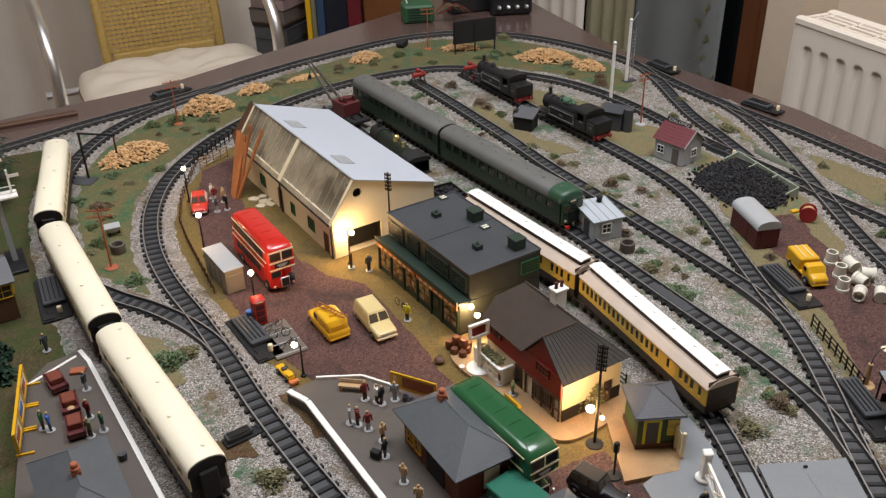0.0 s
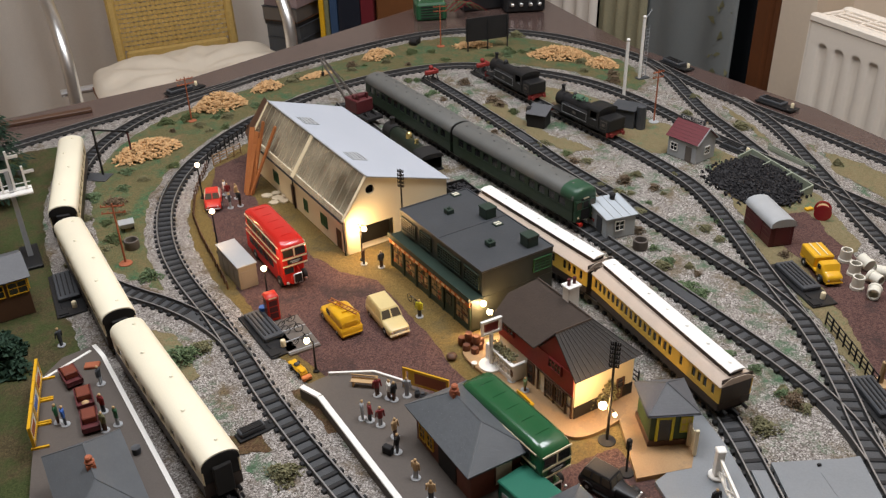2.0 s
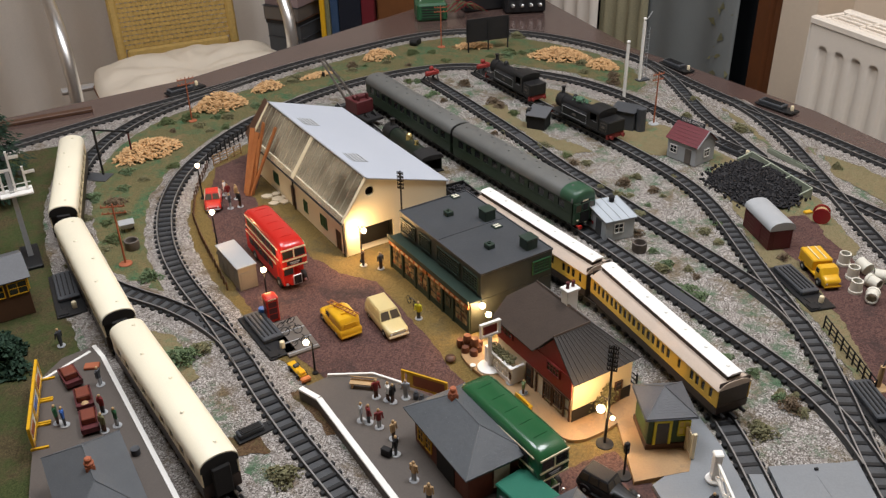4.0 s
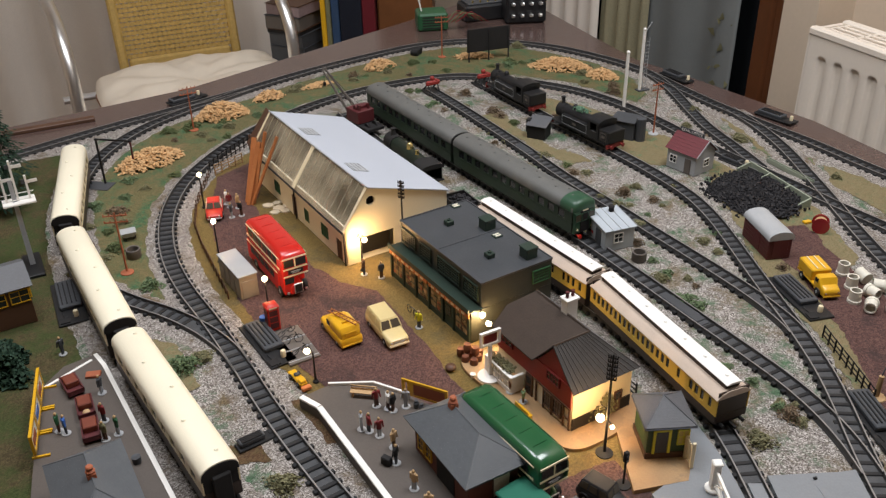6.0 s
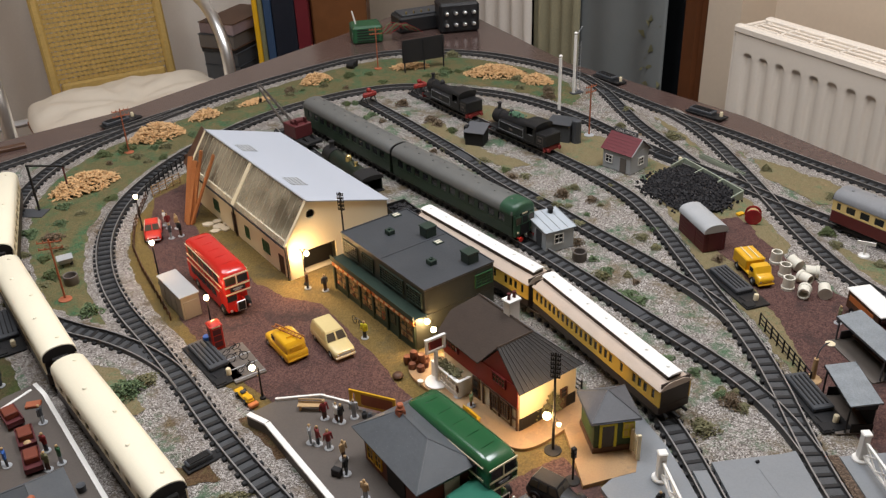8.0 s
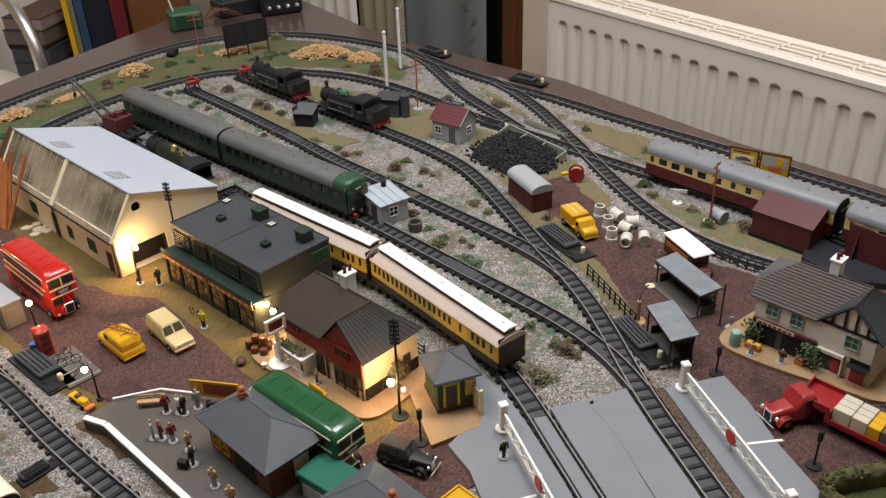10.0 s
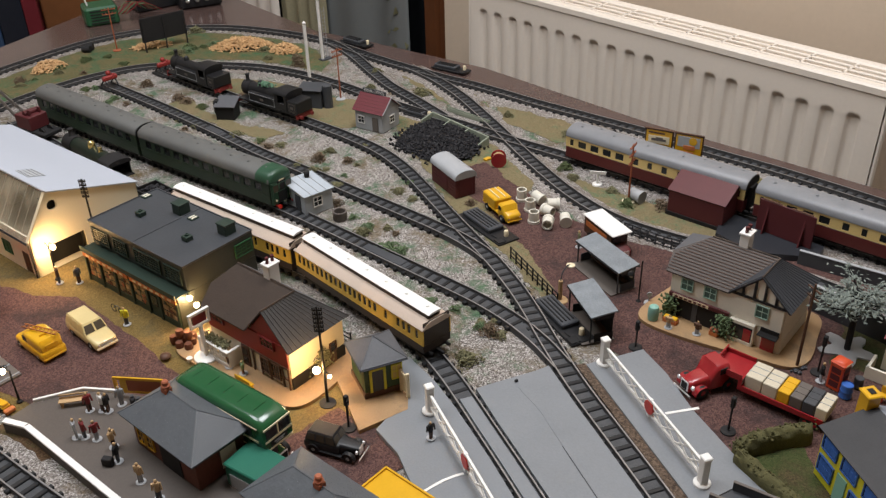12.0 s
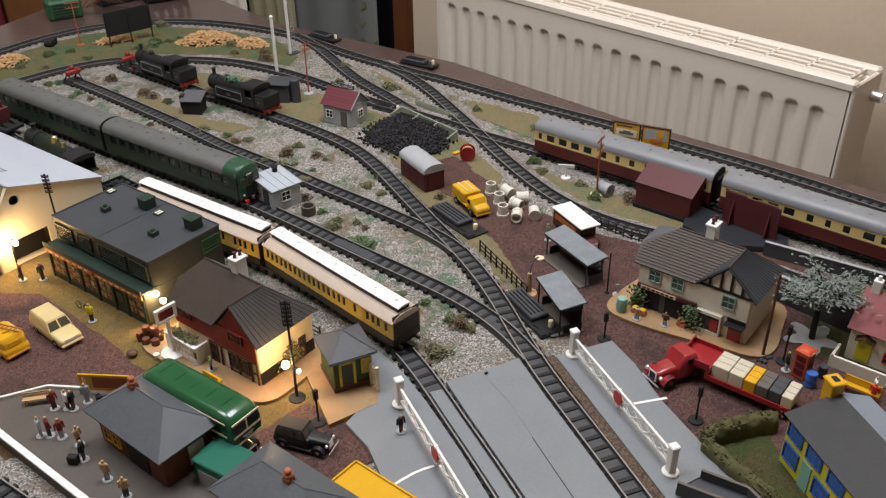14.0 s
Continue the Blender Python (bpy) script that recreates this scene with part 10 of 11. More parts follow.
single("oil_drum", Geo().lathe([(0.0040, 0), (0.0044, 0.0012), (0.0040, 0.0024), (0.0040, 0.0105), (0.0036, 0.0110)], 14), "blue", "blue drum beside the telephone kiosk", "drum", "oil drums", x=-0.1965, y=0.7600, z=0.0012)

k = thing("garage_block", "plain grey box garage with a pale flat roof", "garage", x=-0.2385, y=0.8370, z=0.0010, rz=heading((-0.257, 0.862), (-0.220, 0.809)))
part("body", Geo().box(0, 0, 0, 0.060, 0.0205, 0.0275, 0.0004), "garage_card", k)
part("roof", Geo().box(0, 0, 0.0275, 0.062, 0.0225, 0.0014, 0.0003), "ltgrey", k, "pale flat roof")
part("door", Geo().box(0.0302, 0, 0.0006, 0.0008, 0.016, 0.021, 0.0002), "garage_card", k)
for x in (-0.015, 0.0, 0.015):
    part("wall_rib", Geo().box(x, -0.0103, 0.0006, 0.0012, 0.0008, 0.0265), "garage_card", k)

k = thing("cycle_rack", "grey slab with parked dark bicycles", "cycle rack", x=-0.1600, y=0.7250, z=0.0010, rz=heading((-0.178, 0.750), (-0.148, 0.701)))
part("slab", Geo().box(0, 0, 0, 0.060, 0.032, 0.0022, 0.0003), "grey", k)
for x in (-0.018, 0.0, 0.018):
    part("kerb", Geo().box(x + 0.009, 0, 0.0022, 0.0010, 0.031, 0.0008), "ltgrey", k)
for j, x in enumerate((-0.020, -0.002, 0.016)):
    bk = thing("bicycle", "tiny dark bicycle leaning in a rack", "bicycle", "bicycles")
    bk.matrix_basis = k.matrix_basis @ pose(x, 0, 0.0022, 20 * (-1) ** j, 0, 90 + 14 * (-1) ** j)
    for xx in (-0.0062, 0.0062):
        pts = [(xx + 0.0042 * math.cos(a), 0, 0.0042 + 0.0042 * math.sin(a)) for a in [2 * math.pi * q / 14 for q in range(15)]]
        part("wheel", Geo().tube(pts, 0.0004, 4), "matt_black", bk)
    part("frame", Geo().tube([(-0.0062, 0, 0.0042), (-0.0015, 0, 0.0085), (0.0040, 0, 0.0090), (0.0005, 0, 0.0040), (-0.0015, 0, 0.0085)], 0.0004, 4).tube([(0.0062, 0, 0.0042), (0.0040, 0, 0.0105), (0.0030, 0.002, 0.0110)], 0.0004, 4), "matt_black", bk)

d = thing("mini_digger", "low yellow road machine beside the platform ramp", "digger", x=-0.1460, y=0.6690, z=0.0010, rz=heading((-0.157, 0.684), (-0.135, 0.654)))
part("body", Geo().box(0.002, 0, 0.0024, 0.020, 0.0075, 0.0034, 0.0010).box(-0.011, 0, 0.0020, 0.008, 0.0085, 0.0026, 0.0008), "yellow", d)
part("seat", Geo().box(-0.003, 0, 0.0056, 0.0045, 0.0050, 0.0026, 0.0008), "dkgrey", d)
part("engine_cover", Geo().box(0.008, 0, 0.0056, 0.0070, 0.0062, 0.0026, 0.0008), "yellow", d)
part("bucket", Geo().box(0.0155, 0, 0.0008, 0.0050, 0.0095, 0.0040, 0.0008), "orange_sign", d)
road_wheels(d, (-0.008, 0.007), 0.0042, 0.55)

random.seed(2)
for k, (x, y, z) in enumerate(((0.000, 0.712, 0), (0.008, 0.7065, 0), (0.0165, 0.7015, 0), (0.0045, 0.7000, 0), (0.0125, 0.6950, 0), (0.009, 0.7145, 0), (0.0175, 0.710, 0), (0.0065, 0.7068, 0.0088), (0.0138, 0.7018, 0.0088))):
    single("barrel", Geo().lathe([(0.0033, 0), (0.0039, 0.0022), (0.0041, 0.0044), (0.0039, 0.0066), (0.0033, 0.0088), (0.0028, 0.0086)], 12), "barrel", "rusty brown barrel in a stack", "barrel", "stacked barrels", x=x + 0.0050, y=y - 0.003, z=0.0011 + z)
single("upturned_barrow", Geo().ball((0, 0, 0.0030), 0.0055, 10, 6, 0.55), "wood_dark", "dark sack lying on the road", "sack", x=-0.0045, y=0.6870, z=0.0011)
single("white_bucket", Geo().lathe([(0.0022, 0), (0.0029, 0.0048), (0.0024, 0.0046)], 12), "white", "small white bucket by the sign", "bucket", x=0.0165, y=0.6745, z=0.0011)

s = thing("inn_sign", "white framed inn sign with a red board", "sign", x=0.0320, y=0.6725, z=0.0042, rz=30)
part("foot", Geo().lathe([(0.0115, 0), (0.0115, 0.0016), (0.0095, 0.0024), (0.0030, 0.0030)], 20), "white", s)
part("post", Geo().box(0, 0, 0.0025, 0.0032, 0.0032, 0.034, 0.0004), "white", s)
part("frame", Geo().box(0, 0, 0.0365, 0.0205, 0.0026, 0.0020).box(0, 0, 0.0495, 0.0215, 0.0030, 0.0022).box(-0.0095, 0, 0.0365, 0.0020, 0.0026, 0.015).box(0.0095, 0, 0.0365, 0.0020, 0.0026, 0.015), "white", s)
part("board", Geo().box(0, 0, 0.0395, 0.0135, 0.0012, 0.0085), "brick_red", s, "small dark red board")

s = single("sign_bracket", Geo().lathe([(0.0050, 0), (0.0046, 0.0012), (0.0010, 0.0018), (0.0009, 0.0120)], 12).box(0, 0, 0.0112, 0.0155, 0.0012, 0.0030), "white", "small white cross-shaped lineside sign", "sign", x=0.526, y=0.860, z=0.0008, rz=-30)
s.scale = (1.3, 1.3, 1.3)
s = single("road_sign", Geo().lathe([(0.0050, 0), (0.0046, 0.0010), (0.0008, 0.0014), (0.0007, 0.0090)], 12).cyl((0, -0.0006, 0.0105), (0, 0.0006, 0.0105), 0.0026, n=12), "ltgrey", "small round road sign on a white foot", "sign", x=0.4575, y=0.6120, z=0.0012, rz=-20)

# luggage train on the far platform
for k, (x, y) in enumerate(((-0.3470, 0.6440), (-0.3235, 0.6140), (-0.3080, 0.5850))):
    nxt = ((-0.3235, 0.6140), (-0.3080, 0.5850), (-0.2950, 0.5580))[k]
    v = thing("luggage_trolley", "dark red platform luggage truck with a red-brown load", "trolley", "luggage trucks", x=x, y=y, z=0.012, rz=heading((x, y), nxt))
    part("tray", Geo().box(0, 0, 0.0028, 0.028, 0.0145, 0.0022, 0.0005).box(0, 0.0068, 0.005, 0.028, 0.0010, 0.0032).box(0, -0.0068, 0.005, 0.028, 0.0010, 0.0032).box(-0.0135, 0, 0.005, 0.0010, 0.0145, 0.0032).box(0.0135, 0, 0.005, 0.0010, 0.0145, 0.0032), "maroon", v)
    part("load", Geo().box(-0.003, 0, 0.005, 0.0145, 0.0115, 0.0062, 0.0008), "trunk_brown", v, "red-brown load")
    if k == 1:
        part("sacks", Geo().ball((0.009, 0, 0.0062), 0.0034, 8, 5, 0.6), "tan", v)
    road_wheels(v, (-0.009, 0.009), 0.0062, 0.55)
single("suitcase", Geo().box(0, 0, 0, 0.0135, 0.0085, 0.0030, 0.0006), "terracotta", "flat red-brown suitcase on the platform", "suitcase", x=-0.3355, y=0.6640, z=0.012, rz=10)
single("litter_bin", Geo().lathe([(0.0034, 0), (0.0038, 0.0062), (0.0032, 0.0060)], 12), "dkgrey", "small grey litter bin on the platform", "bin", x=-0.2580, y=0.5510, z=0.012)
b = thing("platform_bench", "dark green bench on the far platform", "bench", x=-0.2636, y=0.5433, z=0.012, rz=heading((-0.2767, 0.563), (-0.2506, 0.5237)))
part("seat", Geo().box(0, 0, 0.0050, 0.046, 0.0055, 0.0009), "green_paint", b)
part("backrest", Geo().box(0, -0.0026, 0.0062, 0.046, 0.0008, 0.0045), "green_paint", b)
for x in (-0.018, 0.018):
    part("leg", Geo().box(x, 0, 0, 0.0012, 0.005, 0.005), "green_paint", b)
b = thing("platform_bench", "pale wooden platform bench", "bench", x=-0.0810, y=0.6340, z=0.012, rz=-8)
part("seat", Geo().box(0, 0, 0.0050, 0.024, 0.0055, 0.0009), "tan", b)
part("backrest", Geo().box(0, 0.0028, 0.0062, 0.024, 0.0008, 0.0012).box(0, 0.0030, 0.0088, 0.024, 0.0008, 0.0012), "tan", b)
for x in (-0.010, 0.010):
    part("leg", Geo().box(x, 0, 0, 0.0012, 0.005, 0.005), "tan", b)


# ---- painted figures, each a plain turned shape ----
def figure(x, y, z, colour, h=0.0205, w=1.35, foot="ltgrey", rz=0):
    """A painted figurine, one plain mesh: legs, coat, arms and head on a disc."""
    g = Geo().lathe([(0.0040, 0), (0.0040, 0.0005)], 12)
    st = random.uniform(0.0007, 0.0013)
    for s in (-1, 1):
        g.cyl((s * st, 0.0003 * s, 0.0005), (s * 0.0008, 0, h * 0.50), 0.0008 * w, 0.0010 * w, 6)
        g.cyl((s * 0.0021 * w, 0, h * 0.80), (s * 0.0027 * w, random.uniform(-0.0016, 0.0008), h * 0.47), 0.0007 * w, 0.0005 * w, 6)
    g.lathe([(0.0016 * w, h * 0.40), (0.0019 * w, h * 0.50), (0.0016 * w, h * 0.60), (0.0022 * w, h * 0.78), (0.0017 * w, h * 0.83), (0.0006, h * 0.855)], 10, m=Matrix.Diagonal((1.0, 0.66, 1.0, 1)))
    g.ball((0, -0.0002, h * 0.925), h * 0.066, 8, 6, 1.15)
    rz = rz or random.uniform(0, 360)
    ob = single("figurine", g, colour, "tiny painted model figure on a round foot", "figurine", "painted figures", x=x, y=y, z=z, rz=rz)
    me = ob.data
    for nm in (foot, ("dkgrey", "wood_dark", "ltgrey")[int(abs(x) * 10000) % 3], "tan"):
        me.materials.append(M[nm])
    for f in me.polygons:
        f.material_index = 1 if f.center.z < 0.0007 else 2 if f.center.z < h * 0.41 else 3 if f.center.z > h * 0.86 else 0


for x, y, c in ((-0.0685, 0.6215, "brick_red"), (-0.0580, 0.6175, "white"), (-0.0535, 0.6150, "matt_black"), (-0.0425, 0.6205, "ltgrey"), (-0.0785, 0.5910, "ltgrey"), (-0.0720, 0.5885, "brick_red"), (-0.0626, 0.5828, "brick_red"), (-0.0496, 0.5690, "tan"), (-0.0465, 0.5508, "matt_black"), (-0.0305, 0.5225, "tan"), (-0.0180, 0.5000, "tan"), (-0.3185, 0.6390, "dkgrey"), (-0.3030, 0.6015, "brick_red"), (-0.2850, 0.5850, "green_paint"), (-0.2935, 0.5780, "leaf_olive"), (-0.3300, 0.5855, "blue"), (-0.3370, 0.5880, "green_paint")):
    figure(x, y, 0.012, c)
single("trunk", Geo().box(0, 0, 0, 0.0085, 0.0055, 0.0075, 0.0006), "matt_black", "black luggage trunk on the platform", "trunk", x=-0.0540, y=0.5500, z=0.012, rz=-30)
for k, (x, y) in enumerate(((-0.0335, 0.6195), (-0.0285, 0.6150), (-0.0235, 0.6120))):
    single("milk_churn", Geo().lathe([(0.0024, 0), (0.0026, 0.0050), (0.0015, 0.0066), (0.0017, 0.0080)], 10), "dkgrey", "small grey milk churn", "churn", "milk churns", x=x, y=y, z=0.012)
for x, y, c in ((-0.1035, 0.8590, "wood_dark"), (-0.0835, 0.8520, "dkgrey"), (-0.0375, 0.7560, "lemon"), (-0.2837, 0.9960, "dkgrey"), (-0.2930, 1.0240, "brick_red"), (-0.2725, 1.0010, "matt_black"), (-0.2990, 1.0330, "white"), (-0.2815, 1.0220, "tan"), (-0.3855, 0.7115, "dkgrey"), (0.4395, 0.7330, "leaf_olive"), (0.5375, 0.4555, "matt_black")):
    figure(x, y, 0.0012, c, 0.0210)
for x, y, c in ((0.1945, 0.4990, "matt_black"),):
    figure(x, y, 0.0058, c, 0.018)
for x, y, c in ((0.4520, 0.5660, "tan"), (0.4715, 0.5480, "wood_dark"), (0.0500, 0.6500, "wood_dark"), (0.0610, 0.6360, "leaf_green")):
    figure(x, y, 0.0045, c, 0.015)
bk = thing("bicycle", "tiny dark bicycle propped by the shop windows", "bicycle", "bicycles", x=-0.0455, y=0.7800, z=0.0008, rz=heading((-0.055, 0.79), (-0.04, 0.768)))
for xx in (-0.0062, 0.0062):
    part("wheel", Geo().tube([(xx + 0.0042 * math.cos(a), 0, 0.0042 + 0.0042 * math.sin(a)) for a in [2 * math.pi * q / 14 for q in range(15)]], 0.0004, 4), "matt_black", bk)
part("frame", Geo().tube([(-0.0062, 0, 0.0042), (-0.0015, 0, 0.0085), (0.0040, 0, 0.0090), (0.0062, 0, 0.0042)], 0.0005, 4), "dkgrey", bk)

# well rings and a wheelbarrow on the grass
WELL = Geo().lathe([(0.0078, 0), (0.0085, 0.0012), (0.0085, 0.0108), (0.0078, 0.0115), (0.0066, 0.0110), (0.0062, 0.002), (0.0050, 0.0012)], 18).mesh("stone_well")
WELL.materials.append(M["grey"])
for x, y in ((-0.3765, 0.900), (0.2065, 0.889)):
    o = new("stone_well", WELL)
    o.matrix_basis = pose(x, y, 0.0006)
    tagged(o, "round grey stone well ring on the ground", "well", "well rings")
w = thing("wheelbarrow", "small grey tipped wheelbarrow on the grass", "wheelbarrow", x=-0.3960, y=0.9420, z=0.0008, rz=25)
part("tray", Geo().rings([[(-0.006, -0.005, 0.005), (0.006, -0.005, 0.005), (0.006, 0.005, 0.005), (-0.006, 0.005, 0.005)], [(-0.009, -0.0075, 0.0115), (0.009, -0.0075, 0.0115), (0.009, 0.0075, 0.0115), (-0.009, 0.0075, 0.0115)]]), "ltgrey", w)
part("leg", Geo().box(-0.004, -0.004, 0, 0.001, 0.001, 0.006).box(-0.004, 0.004, 0, 0.001, 0.001, 0.006).box(0.006, 0, 0, 0.004, 0.0012, 0.0045), "matt_black", w)
g = thing("loading_gauge", "rusty black loading gauge gallows on a dark plate", "loading gauge", x=-0.4800, y=1.0960, z=0.0006, rz=-8)
part("post", Geo().box(0, 0, 0, 0.0022, 0.0022, 0.066), "matt_black", g)
part("beam", Geo().box(0.024, 0, 0.0645, 0.052, 0.0020, 0.0020), "matt_black", g)
part("hanger", Geo().box(0.0485, 0, 0.0400, 0.0018, 0.0018, 0.0245), "maroon", g)
part("plate", Geo().box(-0.018, -0.008, 0, 0.062, 0.024, 0.0010), "dkgrey", g)


# ---- the yellow villa, the red-roofed cottage, the hedge and the corner roof ----
def yellow_villa():
    a, b = (0.462, 0.368), (0.452, 0.285)
    h = thing("toy_villa", "lemon yellow house with blue windows and charcoal roof", "house", x=a[0], y=a[1], z=0.0014, rz=heading(a, b))
    L, D, E = 0.100, 0.066, 0.0475
    part("body", Geo().box(L / 2, D / 2, 0, L, D, E - 0.0025, 0.0004), "lemon", h)
    part("roof_slope", slope((-0.003, -0.0035, E - 0.001), (L + 0.003, -0.0035, E - 0.001), (L + 0.003, D * 0.62, E + 0.0105), (-0.003, D * 0.62, E + 0.0105)), "charcoal", h, "charcoal felt roof", smooth=0)
    part("roof_slope", slope((-0.003, D + 0.004, E), (L + 0.003, D + 0.004, E), (L + 0.003, D * 0.62, E + 0.0105), (-0.003, D * 0.62, E + 0.0105)), "plat_blue", h, "pale grey rear roof", smooth=0)
    part("gable", Geo().add([(0, 0, E - 0.003), (0, D, E - 0.003), (0, D * 0.62, E + 0.0080), (0.001, 0, E - 0.003), (0.001, D, E - 0.003), (0.001, D * 0.62, E + 0.0080)], [(0, 1, 2), (5, 4, 3), (0, 3, 4, 1), (1, 4, 5, 2), (2, 5, 3, 0)]), "lemon", h, smooth=0)
    for x, z in ((0.012, 0.0310), (0.036, 0.0310), (0.062, 0.0310), (0.012, 0.0090), (0.050, 0.0090), (0.075, 0.0090)):
        window_unit(h, x, -0.0002, z, 0.0165, 0.0140, "x", "blue", "dark_glass", (3, 1), -0.0006, "blue lattice window")
        part("pane", Geo().box(x, -0.0007, z + 0.001, 0.0145, 0.0006, 0.0115), "blue", h)
    part("door", Geo().box(0.0310, -0.0004, 0.0004, 0.011, 0.0012, 0.025), "teal", h, "teal house door")
    ch = part("chimney", Geo().box(-0.006, D * 0.56, E - 0.004, 0.0112, 0.0106, 0.0240, 0.0006).box(-0.006, D * 0.56, E + 0.019, 0.0136, 0.0128, 0.0024, 0.0008), "yellow", h, "square yellow chimney")
    part("flue", Geo().box(-0.006, D * 0.56, E + 0.0216, 0.006, 0.0046, 0.0004), "matt_black", ch)
    # cottage
    c = thing("cottage", "cream cottage with a red roof and a yellow door", "house", x=0.598, y=0.452, z=0.0014, rz=heading((0.598, 0.452), (0.640, 0.382)))
    L, D, E = 0.085, 0.060, 0.036
    part("body", Geo().box(L / 2, D / 2, 0, L, D, E, 0.0004), "white_wall", c)
    part("roof_slope", slope((-0.003, -0.005, E - 0.001), (L, -0.005, E - 0.001), (L, D / 2, E + 0.024), (-0.003, D / 2, E + 0.024)), "brick_red", c, "dark red roof slope", smooth=0)
    part("roof_slope", slope((-0.003, D + 0.005, E - 0.001), (L, D + 0.005, E - 0.001), (L, D / 2, E + 0.024), (-0.003, D / 2, E + 0.024)), "brick_red", c, smooth=0)
    part("gable", Geo().add([(0, 0, E), (0, D, E), (0, D / 2, E + 0.023), (0.001, 0, E), (0.001, D, E), (0.001, D / 2, E + 0.023)], [(0, 1, 2), (5, 4, 3), (0, 3, 4, 1), (1, 4, 5, 2), (2, 5, 3, 0)]), "white_wall", c, smooth=0)
    part("chimney", Geo().box(0.006, D / 2, E + 0.018, 0.0075, 0.0075, 0.016, 0.0005).lathe([(0.002, 0), (0.0016, 0.004)], 8, (0.006, D / 2, E + 0.034)), "white", c, "white chimney stack")
    part("door", Geo().box(0.014, -0.0004, 0.003, 0.0125, 0.0012, 0.020, 0.0003), "lemon", c, "yellow cottage door")
    part("porch", slope((0.0055, -0.006, 0.0255), (0.014, -0.006, 0.0300), (0.014, 0.0, 0.0315), (0.0055, 0.0, 0.0270)).add(slope((0.014, -0.006, 0.0300), (0.0225, -0.006, 0.0255), (0.0225, 0.0, 0.0270), (0.014, 0.0, 0.0315)).v, [(0, 1, 2, 3), (7, 6, 5, 4)]), "wood_dark", c, "dark pitched porch", smooth=0)
    window_unit(c, 0.036, -0.0002, 0.010, 0.0095, 0.0090, "x", "red", "dark_glass", (1, 1), -0.0006)
    part("garden_wall", Geo().box(0.030, -0.020, 0, 0.075, 0.0024, 0.012).box(-0.006, -0.010, 0, 0.0024, 0.022, 0.012), "white_wall", c, "low cream garden wall")
    # play slide things by the cottage wall
    s = thing("garden_seat", "yellow and red garden bench by the wall", "bench", x=0.5745, y=0.4060, z=0.0014, rz=-60)
    part("seat", Geo().box(0, 0, 0.006, 0.030, 0.006, 0.0014), "yellow", s)
    part("backrest", Geo().box(0, 0.003, 0.008, 0.030, 0.001, 0.006), "yellow", s)
    part("leg", Geo().box(-0.012, 0, 0, 0.0014, 0.005, 0.006).box(0.012, 0, 0, 0.0014, 0.005, 0.006), "red", s)
    figure(0.5790, 0.3970, 0.0014, "red", 0.019)
    figure(0.5860, 0.4030, 0.0014, "white", 0.019)


yellow_villa()

HEDGE_TUFT = None


def hedge_row(pts, h, w, label):
    """A clipped foam hedge: an uneven mound along a line, furred with small clumps."""
    line = spline(pts, 0.003)
    hd = thing("hedge", label, "hedge", "garden hedges", z=0.0014)
    rs = []
    for i, p in enumerate(line):
        d = (line[min(i + 1, len(line) - 1)] - line[max(i - 1, 0)]).normalized()
        q = Vector((-d.y, d.x, 0))
        end = 0.55 if i in (0, len(line) - 1) else 1.0
        ring = []
        for k in range(11):
            a = math.pi * k / 10
            r = 1 + 0.30 * noise.noise(Vector((p.x * 130, p.y * 130, k * 0.9)))
            ring.append(p + q * (w / 2 * math.copysign(abs(math.cos(a)) ** 0.6, math.cos(a)) * r * end) + Vector((0, 0, h * math.sin(a) ** 0.55 * r * end)))
        rs.append(ring)
    part("mound", Geo().rings(rs), "hedge", hd, smooth=70)
    g = Geo()
    random.seed(len(line))
    for p in line:
        for _ in range(7):
            a = random.uniform(0.1, 3.0)
            d = Vector((math.cos(a) * w / 2, 0, 0))
            g.ball((p.x + random.gauss(0, w * 0.2), p.y + random.gauss(0, w * 0.2), h * random.uniform(0.75, 1.02)), random.uniform(0.0008, 0.0018), 4, 3)
    tagged(part("foliage", g, "hedge", hd, smooth=0), kind="stuff")


hedge_row([(0.414, 0.402), (0.436, 0.403), (0.462, 0.402), (0.484, 0.398)], 0.0165, 0.0125, "clipped olive green foam hedge")
hedge_row([(0.4125, 0.398), (0.4165, 0.372), (0.4210, 0.348), (0.4270, 0.322)], 0.0150, 0.0115, "clipped olive green foam hedge")
sheet("lawn", [(0.418, 0.398), (0.424, 0.340), (0.435, 0.310), (0.455, 0.300), (0.466, 0.372), (0.474, 0.394)], 0.0018, "lawn", "green flock lawn inside the hedge", 0.002, 14)
c = thing("ramp", "dark grey card ramp between two parapet walls", "ramp")
a, b = (0.3645, 0.3625), (0.3955, 0.3250)
A, B = (0.3876, 0.3665), (0.4095, 0.3395)
part("deck", Geo().prism([a, b, (0.4107, 0.3280), B, A], 0.0060, 0.0110), "dkgrey", c)
for p, q in ((a, b), (A, B), (B, (0.4107, 0.3280))):
    L = math.dist(p, q)
    m = pose(p[0], p[1], 0, 0, 0, heading(p, q))
    w = part("parapet", Geo().box(L / 2, 0, 0.0060, L, 0.0018, 0.0125, 0.0002, m), "dkgrey", c)
    part("coping", Geo().box(L / 2, 0, 0.0185, L, 0.0026, 0.0010, 0.0002, m), "grey", w)
part("end_wall", Geo().box(0.0118, 0, 0.0060, 0.0236, 0.0016, 0.0050, 0.0002, pose(a[0], a[1], 0, 0, 0, heading(a, A))), "matt_black", c)

